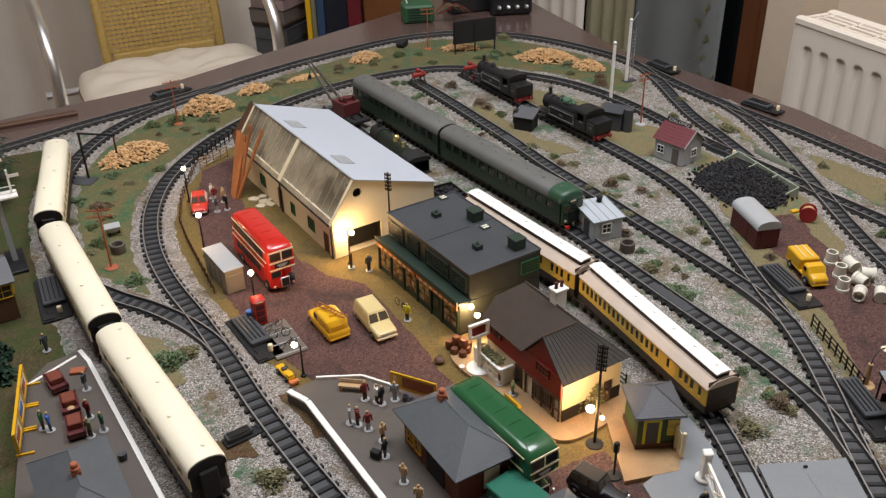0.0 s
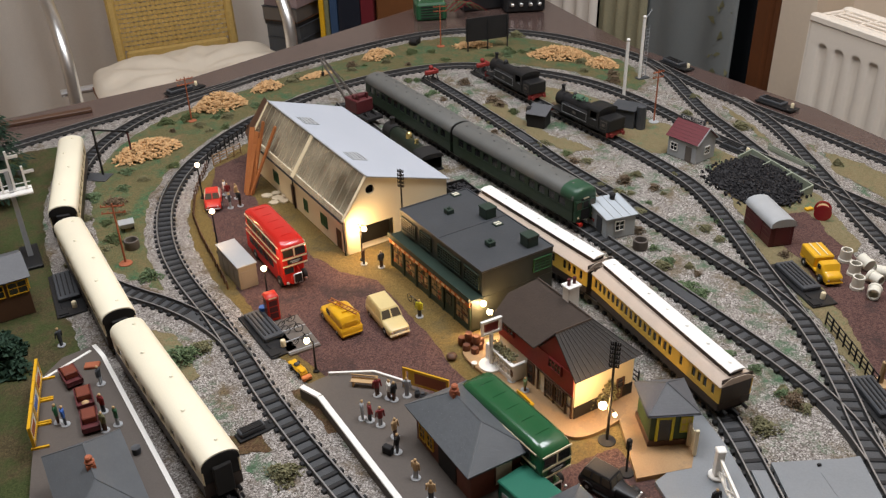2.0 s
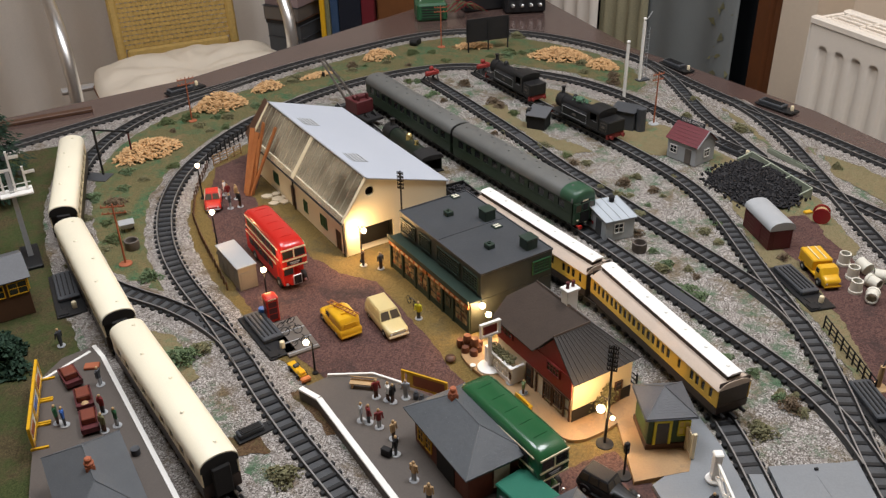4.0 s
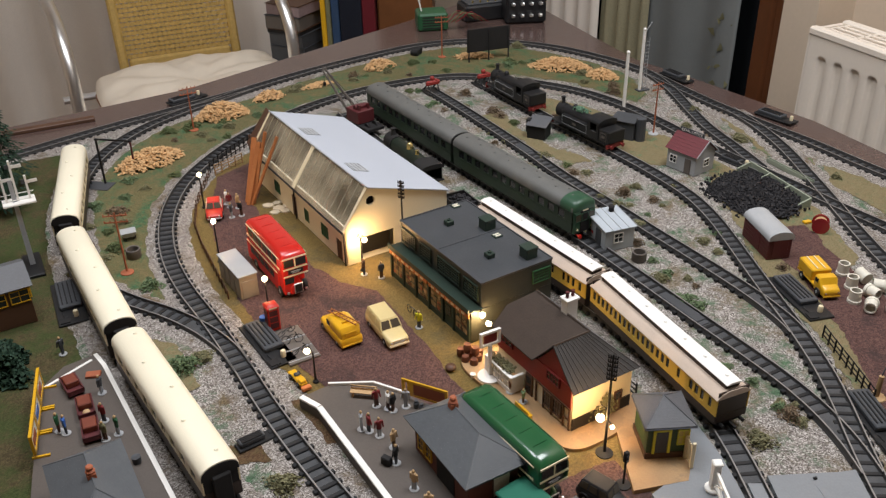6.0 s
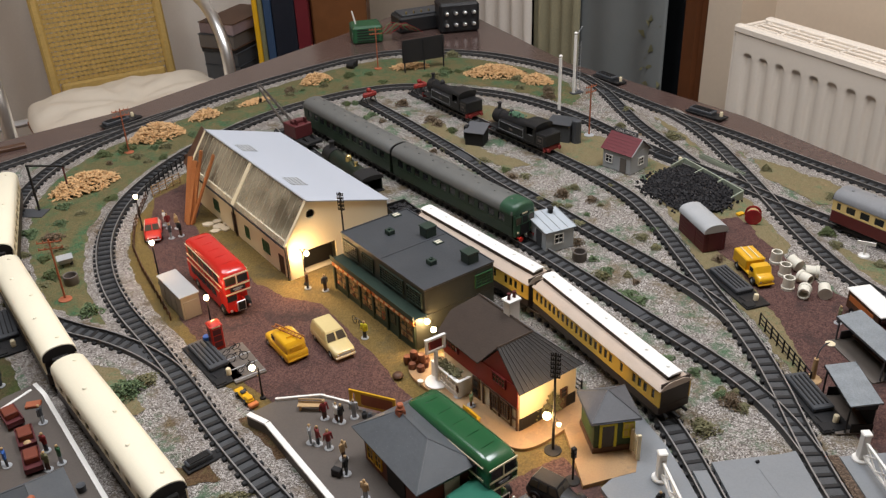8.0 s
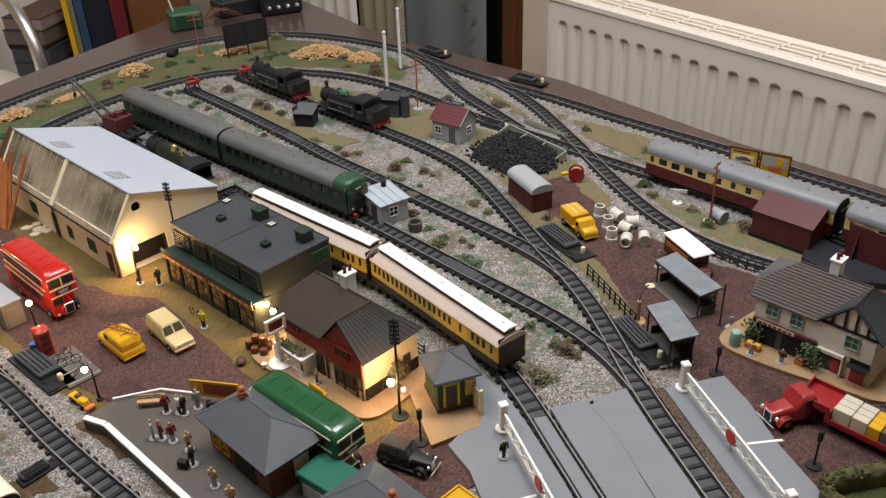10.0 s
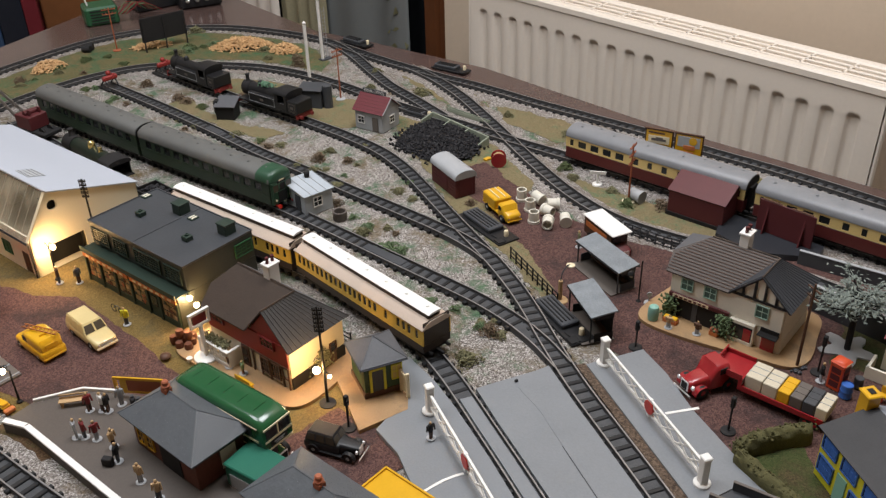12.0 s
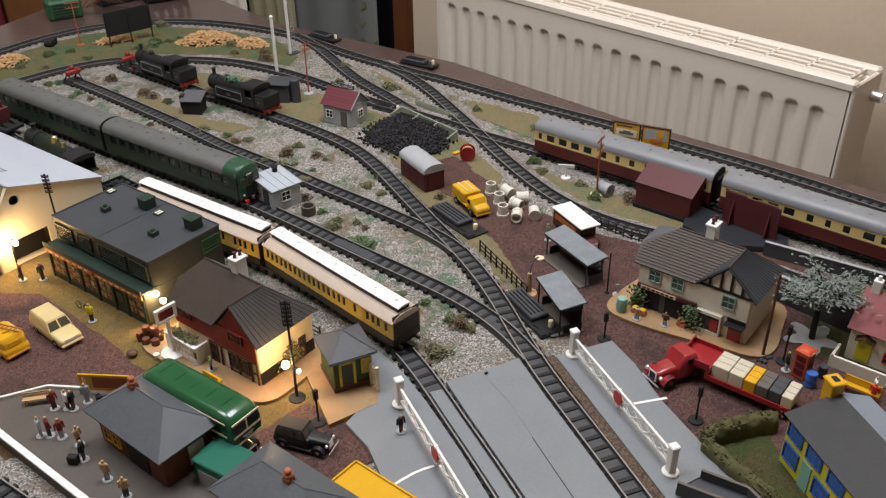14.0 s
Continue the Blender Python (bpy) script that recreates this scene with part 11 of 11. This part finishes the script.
# signal box at the far left
s = thing("signal_box", "dark brown signal box with yellow windows and grey roof", "signal box", x=-0.4800, y=0.7720, z=0.0010, rz=34)
part("body", Geo().box(0, 0, 0, 0.072, 0.055, 0.046, 0.0005), "wood_dark", s)
part("roof", slope((-0.040, -0.032, 0.045), (0.040, -0.032, 0.045), (0.040, 0.0, 0.058), (-0.040, 0.0, 0.058)), "slate", s, smooth=0)
part("roof", slope((-0.040, 0.032, 0.045), (0.040, 0.032, 0.045), (0.040, 0.0, 0.058), (-0.040, 0.0, 0.058)), "slate", s, smooth=0)
for y in (-0.014, 0.010):
    window_unit(s, 0.0362, y, 0.028, 0.017, 0.013, "y", "yellow", "dark_glass", (1, 1), 0.0006)
for x in (-0.02, 0.004, 0.026):
    window_unit(s, x, -0.0277, 0.028, 0.017, 0.013, "x", "yellow", "dark_glass", (1, 1), -0.0006)


# ---- vegetation ----
def tuft_mesh(name, n, r, h, seed, colour, twig=False):
    """A ragged clump of foam leaves and stalks."""
    random.seed(seed)
    g = Geo()
    for _ in range(n):
        a, q = random.uniform(0, 6.283), random.random() ** 0.6
        z = random.random() ** 1.3
        rr = r * q * (1 - 0.55 * z) * (1 + 0.35 * math.sin(3 * a + seed))
        s = random.uniform(0.05, 0.13) * r
        e = Euler((random.uniform(0, 3), random.uniform(0, 3), random.uniform(0, 6))).to_matrix().to_4x4()
        g.add([(0, 0, s), (s * 1.1, 0, -s * 0.5), (-s * 0.5, s, -s * 0.4), (-s * 0.5, -s, -s * 0.5)], [(0, 1, 2), (0, 2, 3), (0, 3, 1), (1, 3, 2)], Matrix.Translation((rr * math.cos(a), rr * math.sin(a), h * z + s * 0.3)) @ e)
    if twig:
        for _ in range(12):
            a, t = random.uniform(0, 6.283), random.uniform(0.4, 1.1)
            g.cyl((0, 0, 0), (r * t * math.cos(a), r * t * math.sin(a), h * random.uniform(0.5, 1.3)), 0.0003, 0.0002, 3)
    me = g.mesh(name, 0)
    me.materials.append(M[colour])
    return me


TUFTS = {
    "o": [tuft_mesh("weed_tuft", 420, 0.010, 0.0075, k, "leaf_olive") for k in (1, 2, 3)],
    "d": [tuft_mesh("weed_tuft", 420, 0.010, 0.0080, k, "leaf") for k in (4, 5)],
    "b": [tuft_mesh("weed_tuft", 260, 0.010, 0.0095, k, "leaf_brown", True) for k in (6, 7)],
    "g": [tuft_mesh("weed_tuft", 420, 0.010, 0.0080, k, "leaf_green") for k in (8, 9)],
}
TLAB = {"o": "tuft of olive model weed", "d": "tuft of dark green model weed", "b": "tuft of brown dead model weed", "g": "tuft of bright green model weed"}


def tuft(x, y, s, kind):
    me = random.choice(TUFTS[kind])
    o = new("weed_tuft", me)
    o.matrix_basis = pose(x, y, 0.0006, 0, 0, random.uniform(0, 360)) @ Matrix.Diagonal((s, s * random.uniform(0.75, 1.1), s * random.uniform(0.55, 0.85), 1))
    tagged(o, TLAB[kind], "weed", "weed tufts")


random.seed(77)
for row in ("o 0.202 1.019 1.2", "b 0.362 0.868 0.8", "o 0.186 1.045 1.0", "o 0.221 0.971 1.1", "b 0.25 1.036 1.0", "o 0.175 1.12 0.9", "d 0.15 1.145 0.9", "o 0.289 0.93 0.9", "o 0.222 0.846 1.1", "g 0.240 0.805 1.3", "g 0.252 0.792 1.0", "o 0.258 0.588 1.3", "b 0.292 0.620 1.2", "b -0.026 1.264 0.8",
            "b 0.149 1.325 0.9", "o 0.01 1.376 0.8", "o 0.37 1.347 1.1", "o 0.411 1.228 1.6", "d 0.508 0.915 1.2", "o 0.535 0.838 1.0", "b 0.571 0.781 1.2", "o 0.556 1.009 1.1", "o 0.692 0.79 1.3", "d 0.733 0.692 1.6", "o 0.282 1.071 0.8", "o 0.504 1.101 1.0", "g -0.337 0.835 1.3", "g -0.259 0.690 1.7",
            "o -0.245 0.705 1.3", "o -0.137 0.536 1.6", "b -0.433 1.009 1.6", "o -0.391 1.263 1.0", "d -0.446 1.276 1.4", "o -0.355 1.295 1.1", "o -0.279 1.468 1.3", "o -0.187 1.507 1.0", "o 0.108 1.686 1.6", "o 0.071 1.57 1.2", "b 0.01 1.428 1.3", "d -0.085 1.445 0.8", "b 0.054 1.349 1.5", "b 0.065 1.330 1.2", "d 0.085 1.30 0.9",
            "o -0.456 0.970 1.0", "b -0.44 0.915 1.4", "d -0.39 1.12 1.1", "o -0.42 1.08 0.9", "d -0.35 1.255 1.0", "o -0.31 1.36 0.9", "g -0.07 1.445 0.8", "o 0.12 1.175 1.1", "o 0.235 1.075 0.9", "b 0.215 1.055 1.2", "g 0.31 0.945 0.7", "o 0.30 0.905 0.8", "o 0.345 1.285 1.0", "b 0.55 0.90 0.9", "o 0.505 0.885 1.0",
            "d 0.535 0.80 1.1", "o 0.72 0.73 1.2", "o 0.75 0.655 1.5", "d -0.21 1.43 0.8", "o -0.13 1.545 1.0", "g 0.085 1.575 1.5", "d -0.05 1.60 0.9", "o 0.23 1.56 1.0", "b -0.47 1.17 1.0"):
    k, x, y, s = row.split()
    tuft(float(x), float(y), float(s), k)
# green clumps on the grass between the loops
for i in range(140, len(LINES["B"]), 5):
    p, q = LINES["B"][i], LINES["B"][min(i + 2, len(LINES["B"]) - 1)]
    if p.y > 0.88 and p.x < 0.24 and random.random() < 0.62:
        d = (q - p).normalized()
        off = random.uniform(0.034, 0.105)
        tuft(p.x - d.y * off, p.y + d.x * off, random.uniform(0.6, 1.5), random.choice("ggdob"))
# thin dead brush among the sidings
for _ in range(26):
    t = random.random()
    x, y = random.choice(((0.03 + 0.16 * t, 1.30 - 0.24 * t), (0.17 + 0.12 * t, 1.10 - 0.18 * t), (0.20 + 0.07 * t, 0.93 - 0.19 * t), (-0.06 + 0.1 * t, 1.40 - 0.14 * t), (0.27 + 0.04 * t, 0.70 - 0.10 * t)))
    tuft(x + random.gauss(0, 0.010), y + random.gauss(0, 0.010), random.uniform(0.45, 0.9), random.choice("ooobg"))


def bush(x, y, r, h, colour, label, seed):
    me = tuft_mesh("shrub", 1500, r, h, seed, colour)
    o = new("shrub", me)
    o.matrix_basis = pose(x, y, 0.0008)
    tagged(o, label, "shrub", "shrubs")


bush(-0.430, 0.680, 0.028, 0.030, "fir", "dark green round shrub on the lawn", 41)
bush(-0.459, 0.640, 0.024, 0.026, "fir", "dark green round shrub on the lawn", 42)


def fir_tree(x, y, h, r, seed):
    t = thing("fir_tree", "dark green model fir tree", "tree", "fir trees", x=x, y=y, z=0.0008)
    part("trunk", Geo().cyl((0, 0, 0), (0, 0, h * 0.95), 0.0032, 0.0008, 8), "wood_dark", t)
    random.seed(seed)
    g = Geo()
    for k in range(1500):
        z = random.uniform(0.10, 1.0)
        tier = 0.75 + 0.25 * math.sin(z * 34)
        a = random.uniform(0, 6.283)
        q = r * (1 - z) ** 0.85 * tier * random.uniform(0.35, 1.05)
        L = random.uniform(0.003, 0.007)
        p = Vector((q * math.cos(a), q * math.sin(a), h * z))
        d = Vector((math.cos(a + random.gauss(0, 0.4)), math.sin(a + random.gauss(0, 0.4)), -0.45)) * L
        s = Vector((-math.sin(a), math.cos(a), 0)) * L * 0.28
        g.add([p - s, p + s, p + d, p + Vector((0, 0, L * 0.3))], [(0, 1, 2), (0, 2, 3), (1, 3, 2)])
    tagged(part("crown", g, "fir", t, smooth=0), kind="stuff")


fir_tree(-0.606, 1.085, 0.135, 0.048, 5)
fir_tree(-0.580, 1.015, 0.105, 0.040, 6)


def frosted_tree():
    t = thing("frosted_tree", "bare dark tree with pale frosted foliage pads", "tree", x=0.5890, y=0.4840, z=0.0014)
    random.seed(9)
    part("trunk", Geo().tube([(0, 0, 0), (0.001, 0.002, 0.030), (0.003, 0.006, 0.062)], 0.0030, 8), "matt_black", t)
    part("root_plate", Geo().prism([(0.020 * math.cos(a) * (1 + 0.35 * math.sin(5 * a)), 0.020 * math.sin(a) * (1 + 0.35 * math.sin(5 * a))) for a in [2 * math.pi * k / 30 for k in range(30)]], 0, 0.0012), "ltgrey", t, "pale star-shaped root plate")
    leaves, limbs = Geo(), []
    for k in range(17):
        a = 2 * math.pi * k / 17 + random.uniform(-0.2, 0.2)
        z0 = random.uniform(0.034, 0.062)
        L = random.uniform(0.018, 0.040)
        p0 = Vector((0.002, 0.003, z0))
        p1 = p0 + Vector((math.cos(a) * L, math.sin(a) * L, random.uniform(0.000, 0.020)))
        part("limb", Geo().cyl(p0, p1, 0.0012, 0.0005, 5), "matt_black", t)
        for _ in range(95):
            f = random.uniform(0.25, 1.15)
            c = p0.lerp(p1, f) + Vector((random.gauss(0, 0.0060), random.gauss(0, 0.0060), random.gauss(0, 0.0022)))
            s = random.uniform(0.0010, 0.0027)
            e = Euler((random.gauss(0, 0.28), random.gauss(0, 0.28), a + random.gauss(0, 0.6))).to_matrix().to_4x4()
            leaves.add([(s, 0, 0), (0, s * 0.45, 0), (-s * 1.7, 0, 0), (0, -s * 0.45, 0), (0, 0, s * 0.35), (0, 0, -s * 0.2)], [(0, 1, 4), (1, 2, 4), (2, 3, 4), (3, 0, 4), (1, 0, 5), (2, 1, 5), (3, 2, 5), (0, 3, 5)], Matrix.Translation(c) @ e)
    tagged(part("foliage", leaves, "leaf_pale", t, "pale frosted leaf pads", smooth=0), kind="stuff")


frosted_tree()


def log_pile(x, y, rx, ry, h, n, seed, rz=0):
    random.seed(seed)
    p = thing("log_pile", "heap of pale split logs on the grass", "logs", "log piles", x=x, y=y, z=0.0006, rz=rz)
    g = Geo()
    for k in range(round(n * 1.7)):
        a, q = random.uniform(0, 6.283), math.sqrt(random.random()) * random.uniform(0.85, 1.08)
        xx, yy = rx * q * math.cos(a), ry * q * math.sin(a)
        L, r = random.uniform(0.0050, 0.0088), random.uniform(0.0010, 0.0018)
        e = Euler((random.gauss(0, 0.35), random.gauss(0, 0.35), random.uniform(0, 6.28))).to_matrix().to_4x4()
        m = Matrix.Translation((xx, yy, 0.0014 + h * max(0.0, 1 - q * q) * random.uniform(0.45, 0.8))) @ e
        # a split log: half round, flat side anywhere
        prof = [(r * math.cos(t), r * math.sin(t) - r * 0.4) for t in [math.pi * j / 5 for j in range(6)]]
        g.extrude_x(prof, -L / 2, L / 2, m)
    tagged(part("firewood", g, "log", p, smooth=0), kind="stuff")


log_pile(-0.4400, 1.1650, 0.050, 0.027, 0.024, 420, 1, 45)
log_pile(-0.3790, 1.3420, 0.042, 0.027, 0.028, 420, 2, 30)
log_pile(-0.3180, 1.4200, 0.027, 0.016, 0.015, 150, 3, 40)
log_pile(-0.2450, 1.4780, 0.030, 0.010, 0.006, 70, 4, 38)
log_pile(-0.1460, 1.5740, 0.030, 0.020, 0.018, 210, 5, 30)
log_pile(0.0260, 1.6280, 0.038, 0.014, 0.010, 130, 6, 5)
log_pile(0.1800, 1.5620, 0.056, 0.026, 0.022, 460, 7, -14)
log_pile(0.2480, 1.5120, 0.028, 0.019, 0.016, 190, 8, -35)
single("wagon_bogie", Geo().box(0, 0, 0, 0.020, 0.010, 0.004, 0.0008).cyl((-0.006, -0.007, 0.006), (-0.006, 0.007, 0.006), 0.006, n=14).cyl((0.007, -0.007, 0.006), (0.007, 0.007, 0.006), 0.006, n=14), "matt_black", "rusty black wheel set dumped on the grass", "wheels", x=-0.083, y=1.648, z=0.0006, rz=70)

# ---- controllers and wires on the bare table corner ----
TT = -0.0012
c = thing("train_controller", "small green train controller with an upright lever", "controller", x=-0.0600, y=1.830, z=TT, rz=10)
part("case", Geo().box(0, 0, 0, 0.062, 0.055, 0.036, 0.004), "green_paint", c)
part("lever", Geo().cyl((-0.020, 0, 0.034), (-0.026, 0, 0.062), 0.0018, n=6), "white", c)
for k in range(5):
    part("vent_slot", Geo().box(0, -0.0278, 0.006 + 0.0055 * k, 0.044, 0.0012, 0.002), "matt_black", c)
c = thing("power_unit", "black power transformer unit with terminals", "transformer", x=0.0500, y=1.905, z=TT, rz=20)
part("case", Geo().box(0, 0, 0, 0.105, 0.060, 0.034, 0.004), "black", c)
part("top_plate", Geo().box(0, 0, 0.034, 0.090, 0.048, 0.004, 0.001), "dkgrey", c)
for k in range(5):
    part("terminal", Geo().cyl((-0.034 + 0.017 * k, -0.020, 0.037), (-0.034 + 0.017 * k, -0.020, 0.043), 0.0022, n=8), "brass", c)
c = thing("switch_panel", "black control box with rows of metal switches", "control box", x=0.1330, y=1.868, z=TT, rz=8)
part("case", Geo().box(0, 0.012, 0, 0.085, 0.060, 0.062, 0.005), "black", c)
for r in range(2):
    for k in range(4):
        part("switch", Geo().cyl((-0.028 + 0.019 * k, -0.018, 0.018 + 0.024 * r), (-0.028 + 0.019 * k, -0.028, 0.020 + 0.024 * r), 0.0042, 0.0034, 10).cyl((-0.028 + 0.019 * k, -0.028, 0.020 + 0.024 * r), (-0.028 + 0.019 * k, -0.036, 0.024 + 0.024 * r), 0.0014, n=6), "chrome", c)
w = thing("wire_bundle", "loose green and red control wires", "wires", z=TT)
random.seed(10)
for k in range(7):
    a, b = Vector((-0.035 + 0.004 * k, 1.812, 0.016)), Vector((0.020 + 0.006 * k, 1.868 - 0.004 * k, 0.020))
    pts = []
    for j in range(9):
        t = j / 8
        p = a.lerp(b, t)
        pts.append((p.x, p.y - 0.018 * math.sin(math.pi * t), p.z + 0.022 * math.sin(math.pi * t) * random.uniform(0.8, 1.2) - 0.012 * t))
    part("wire", Geo().tube(pts, 0.0011, 5), "leaf_green" if k % 2 else "brick_red", w)


# ---- the chair and the shelf beyond the table ----
def chair():
    ch = thing("cantilever_chair", "chrome tube chair with cane back and ivory seat pad", "chair")
    fl, fr = Vector((-0.870, 1.905, 0)), Vector((-0.418, 2.165, 0))
    wd = (fr - fl).normalized()
    bk = Vector((-wd.y, wd.x, 0))
    SEAT = -0.29
    for p in (fl, fr):
        knots = [(0.44, FLOOR + 0.012), (0.02, FLOOR + 0.012), (0.0, FLOOR + 0.05), (0.0, -0.14), (0.008, -0.10), (0.03, -0.065), (0.065, -0.035), (0.12, -0.012), (0.20, 0.0), (0.44, 0.01)]
        pts = [tuple(p + bk * a + Vector((0, 0, z))) for a, z in knots]
        g = Geo().tube(pts, 0.0145, 16)
        part("chrome_frame", g, "chrome", ch, "bent chrome tube", smooth=50)
    for t in (0.12, 0.40):
        a, b = fl + bk * t + Vector((0, 0, SEAT - 0.02)), fr + bk * t + Vector((0, 0, SEAT - 0.02))
        part("cross_tube", Geo().cyl(a, b, 0.010, n=10), "chrome", ch)
    mid = Vector((-0.672, 2.173, 0))
    rzz = heading(fl, fr)
    part("seat", Geo().box(0, 0, 0, 0.46, 0.42, 0.03, 0.008, pose(mid.x, mid.y, SEAT - 0.02, 0, 0, rzz)), "wood", ch)
    # tilted back: wooden frame round woven cane
    m = pose(-0.785, 2.415, SEAT + 0.03, -8, 0, 27)
    hb = 0.155
    part("back_frame", Geo().box(-hb, 0, 0, 0.024, 0.024, 0.50, 0.006, m).box(hb, 0, 0, 0.024, 0.024, 0.50, 0.006, m).box(0, 0, 0, 2 * hb - 0.03, 0.022, 0.03, 0.006, m).box(0, 0, 0.47, 2 * hb - 0.03, 0.022, 0.03, 0.006, m), "cane", ch, "pale yellow wooden back frame")
    g = Geo()
    hb -= 0.012
    rows, cols = 36, 22
    for k in range(rows):
        z = 0.03 + 0.44 * (k + 0.5) / rows
        ring = []
        for i in range(cols + 1):
            x = -hb + 2 * hb * i / cols
            ring.append([(x, 0.0030 * (-1) ** (i + k) + dy, z + dz) for dy, dz in ((-0.0014, -0.0046), (-0.0014, 0.0046), (0.0014, 0.0046), (0.0014, -0.0046))])
        g.rings(ring, m=m)
    for k in range(cols):
        x = -hb + 2 * hb * (k + 0.5) / cols
        g.box(x, 0.0, 0.03, 0.0030, 0.0020, 0.44, 0, m)
    tagged(part("cane_weave", g, "cane", ch, "woven yellow cane panel", smooth=0), kind="stuff")
    # seat pad resting on the chair
    n = 44
    vs, fs = [], []
    for side in (1, -1):
        for j in range(n + 1):
            for i in range(n + 1):
                u, v = i / n * 2 - 1, j / n * 2 - 1
                edge = max(0.0, (1 - abs(u) ** 4) * (1 - abs(v) ** 4)) ** 0.45
                ru = math.hypot(u, v) + 0.05
                tuftd = 0.006 * math.sin(9 * math.atan2(v, u) + 2 * ru) * min(1, ru * 1.4) * (1 - 0.4 * ru) - 0.016 * math.exp(-14 * ru * ru)
                wr = 0.008 * noise.noise(Vector((u * 2.6, v * 2.6, side))) + 0.005 * noise.noise(Vector((u * 7, v * 5, side)))
                z = 0.034 + side * (0.036 * edge) + (tuftd + wr) * edge * (side > 0)
                vs.append((u * 0.245 * (1 - 0.10 * v * v), v * 0.215 * (1 - 0.10 * u * u), z))
    k = (n + 1) ** 2
    for j in range(n):
        for i in range(n):
            a = j * (n + 1) + i
            fs += [(a, a + 1, a + n + 2, a + n + 1), (k + a, k + a + n + 1, k + a + n + 2, k + a + 1)]
    cu = thing("seat_pad", "rumpled ivory cushion on the chair seat", "cushion")
    cu.matrix_basis = pose(mid.x - bk.x * 0.01, mid.y - bk.y * 0.01, SEAT + 0.012, 0, 0, rzz)
    part("pad", Geo().add(vs, fs), "cushion", cu, smooth=80)
    part("label_tag", Geo().box(-0.225, 0.06, 0.055, 0.05, 0.032, 0.002, 0.0005, pose(0, 0, 0, 0, -10, 20)), "white", cu, "white cloth care tag")


chair()


def bookshelf():
    y = 2.42
    sh = thing("book_rack", "dark wooden rack behind the table", "shelf")
    part("shelf", Geo().box(-0.25, y + 0.06, -0.38, 0.62, 0.30, 0.02), "wood_dark", sh)
    part("side", Geo().box(-0.55, y + 0.06, FLOOR, 0.02, 0.30, 0.36), "wood_dark", sh)
    part("side", Geo().box(0.05, y + 0.06, FLOOR, 0.02, 0.30, 0.36), "wood_dark", sh)
    part("cabinet_side", Geo().box(-0.150, y + 0.05, -0.36, 0.145, 0.24, 0.62, 0.004), "cabinet", sh, "varnished wooden cabinet side")
    for x, w, c, nm in ((-0.3625, 0.013, "yellow", "yellow"), (-0.3490, 0.012, "leaf_olive", "olive"), (-0.3310, 0.020, "binder_blue", "blue"), (-0.2900, 0.058, "navy", "navy"), (-0.2430, 0.034, "binder_red", "dark red")):
        b = thing("ring_binder", nm + " ring binder standing on the rack", "binder", "ring binders", x=x, y=y, z=-0.36)
        part("spine", Geo().box(0, -0.10, 0, w, 0.004, 0.36, 0.002), c, b)
        part("cover", Geo().box(-w / 2 + 0.001, 0, 0, 0.002, 0.194, 0.36), c, b)
        part("cover", Geo().box(w / 2 - 0.001, 0, 0, 0.002, 0.194, 0.36), c, b)
        part("page_block", Geo().box(0, 0, 0.004, w - 0.006, 0.18, 0.34), "paper", b)
    z = -0.36
    for h, body, cover, dx, turn in ((0.05, "matt_black", "dkgrey", 0.0, -24), (0.04, "dkgrey", "matt_black", 0.004, -20), (0.035, "matt_black", "wood_dark", -0.006, -27), (0.045, "dkgrey", "dkgrey", 0.002, -22), (0.034, "dkgrey", "dkgrey", 0.004, -25), (0.012, "matt_black", "wood_dark", 0.0, -25), (0.036, "grey", "dkgrey", -0.004, -23), (0.030, "magazine", "wood_dark", 0.004, -26)):
        b = thing("magazine_stack", "stack of magazines and flat boxes on the rack", "magazines", "stacked magazines", x=-0.432 + dx, y=y - 0.01, z=z, rz=turn)
        part("block", Geo().box(0, 0, 0, 0.105, 0.19, h - 0.002, 0.001), body, b)
        part("cover", Geo().box(0, 0, h - 0.002, 0.108, 0.193, 0.0016), cover, b)
        z += h


bookshelf()
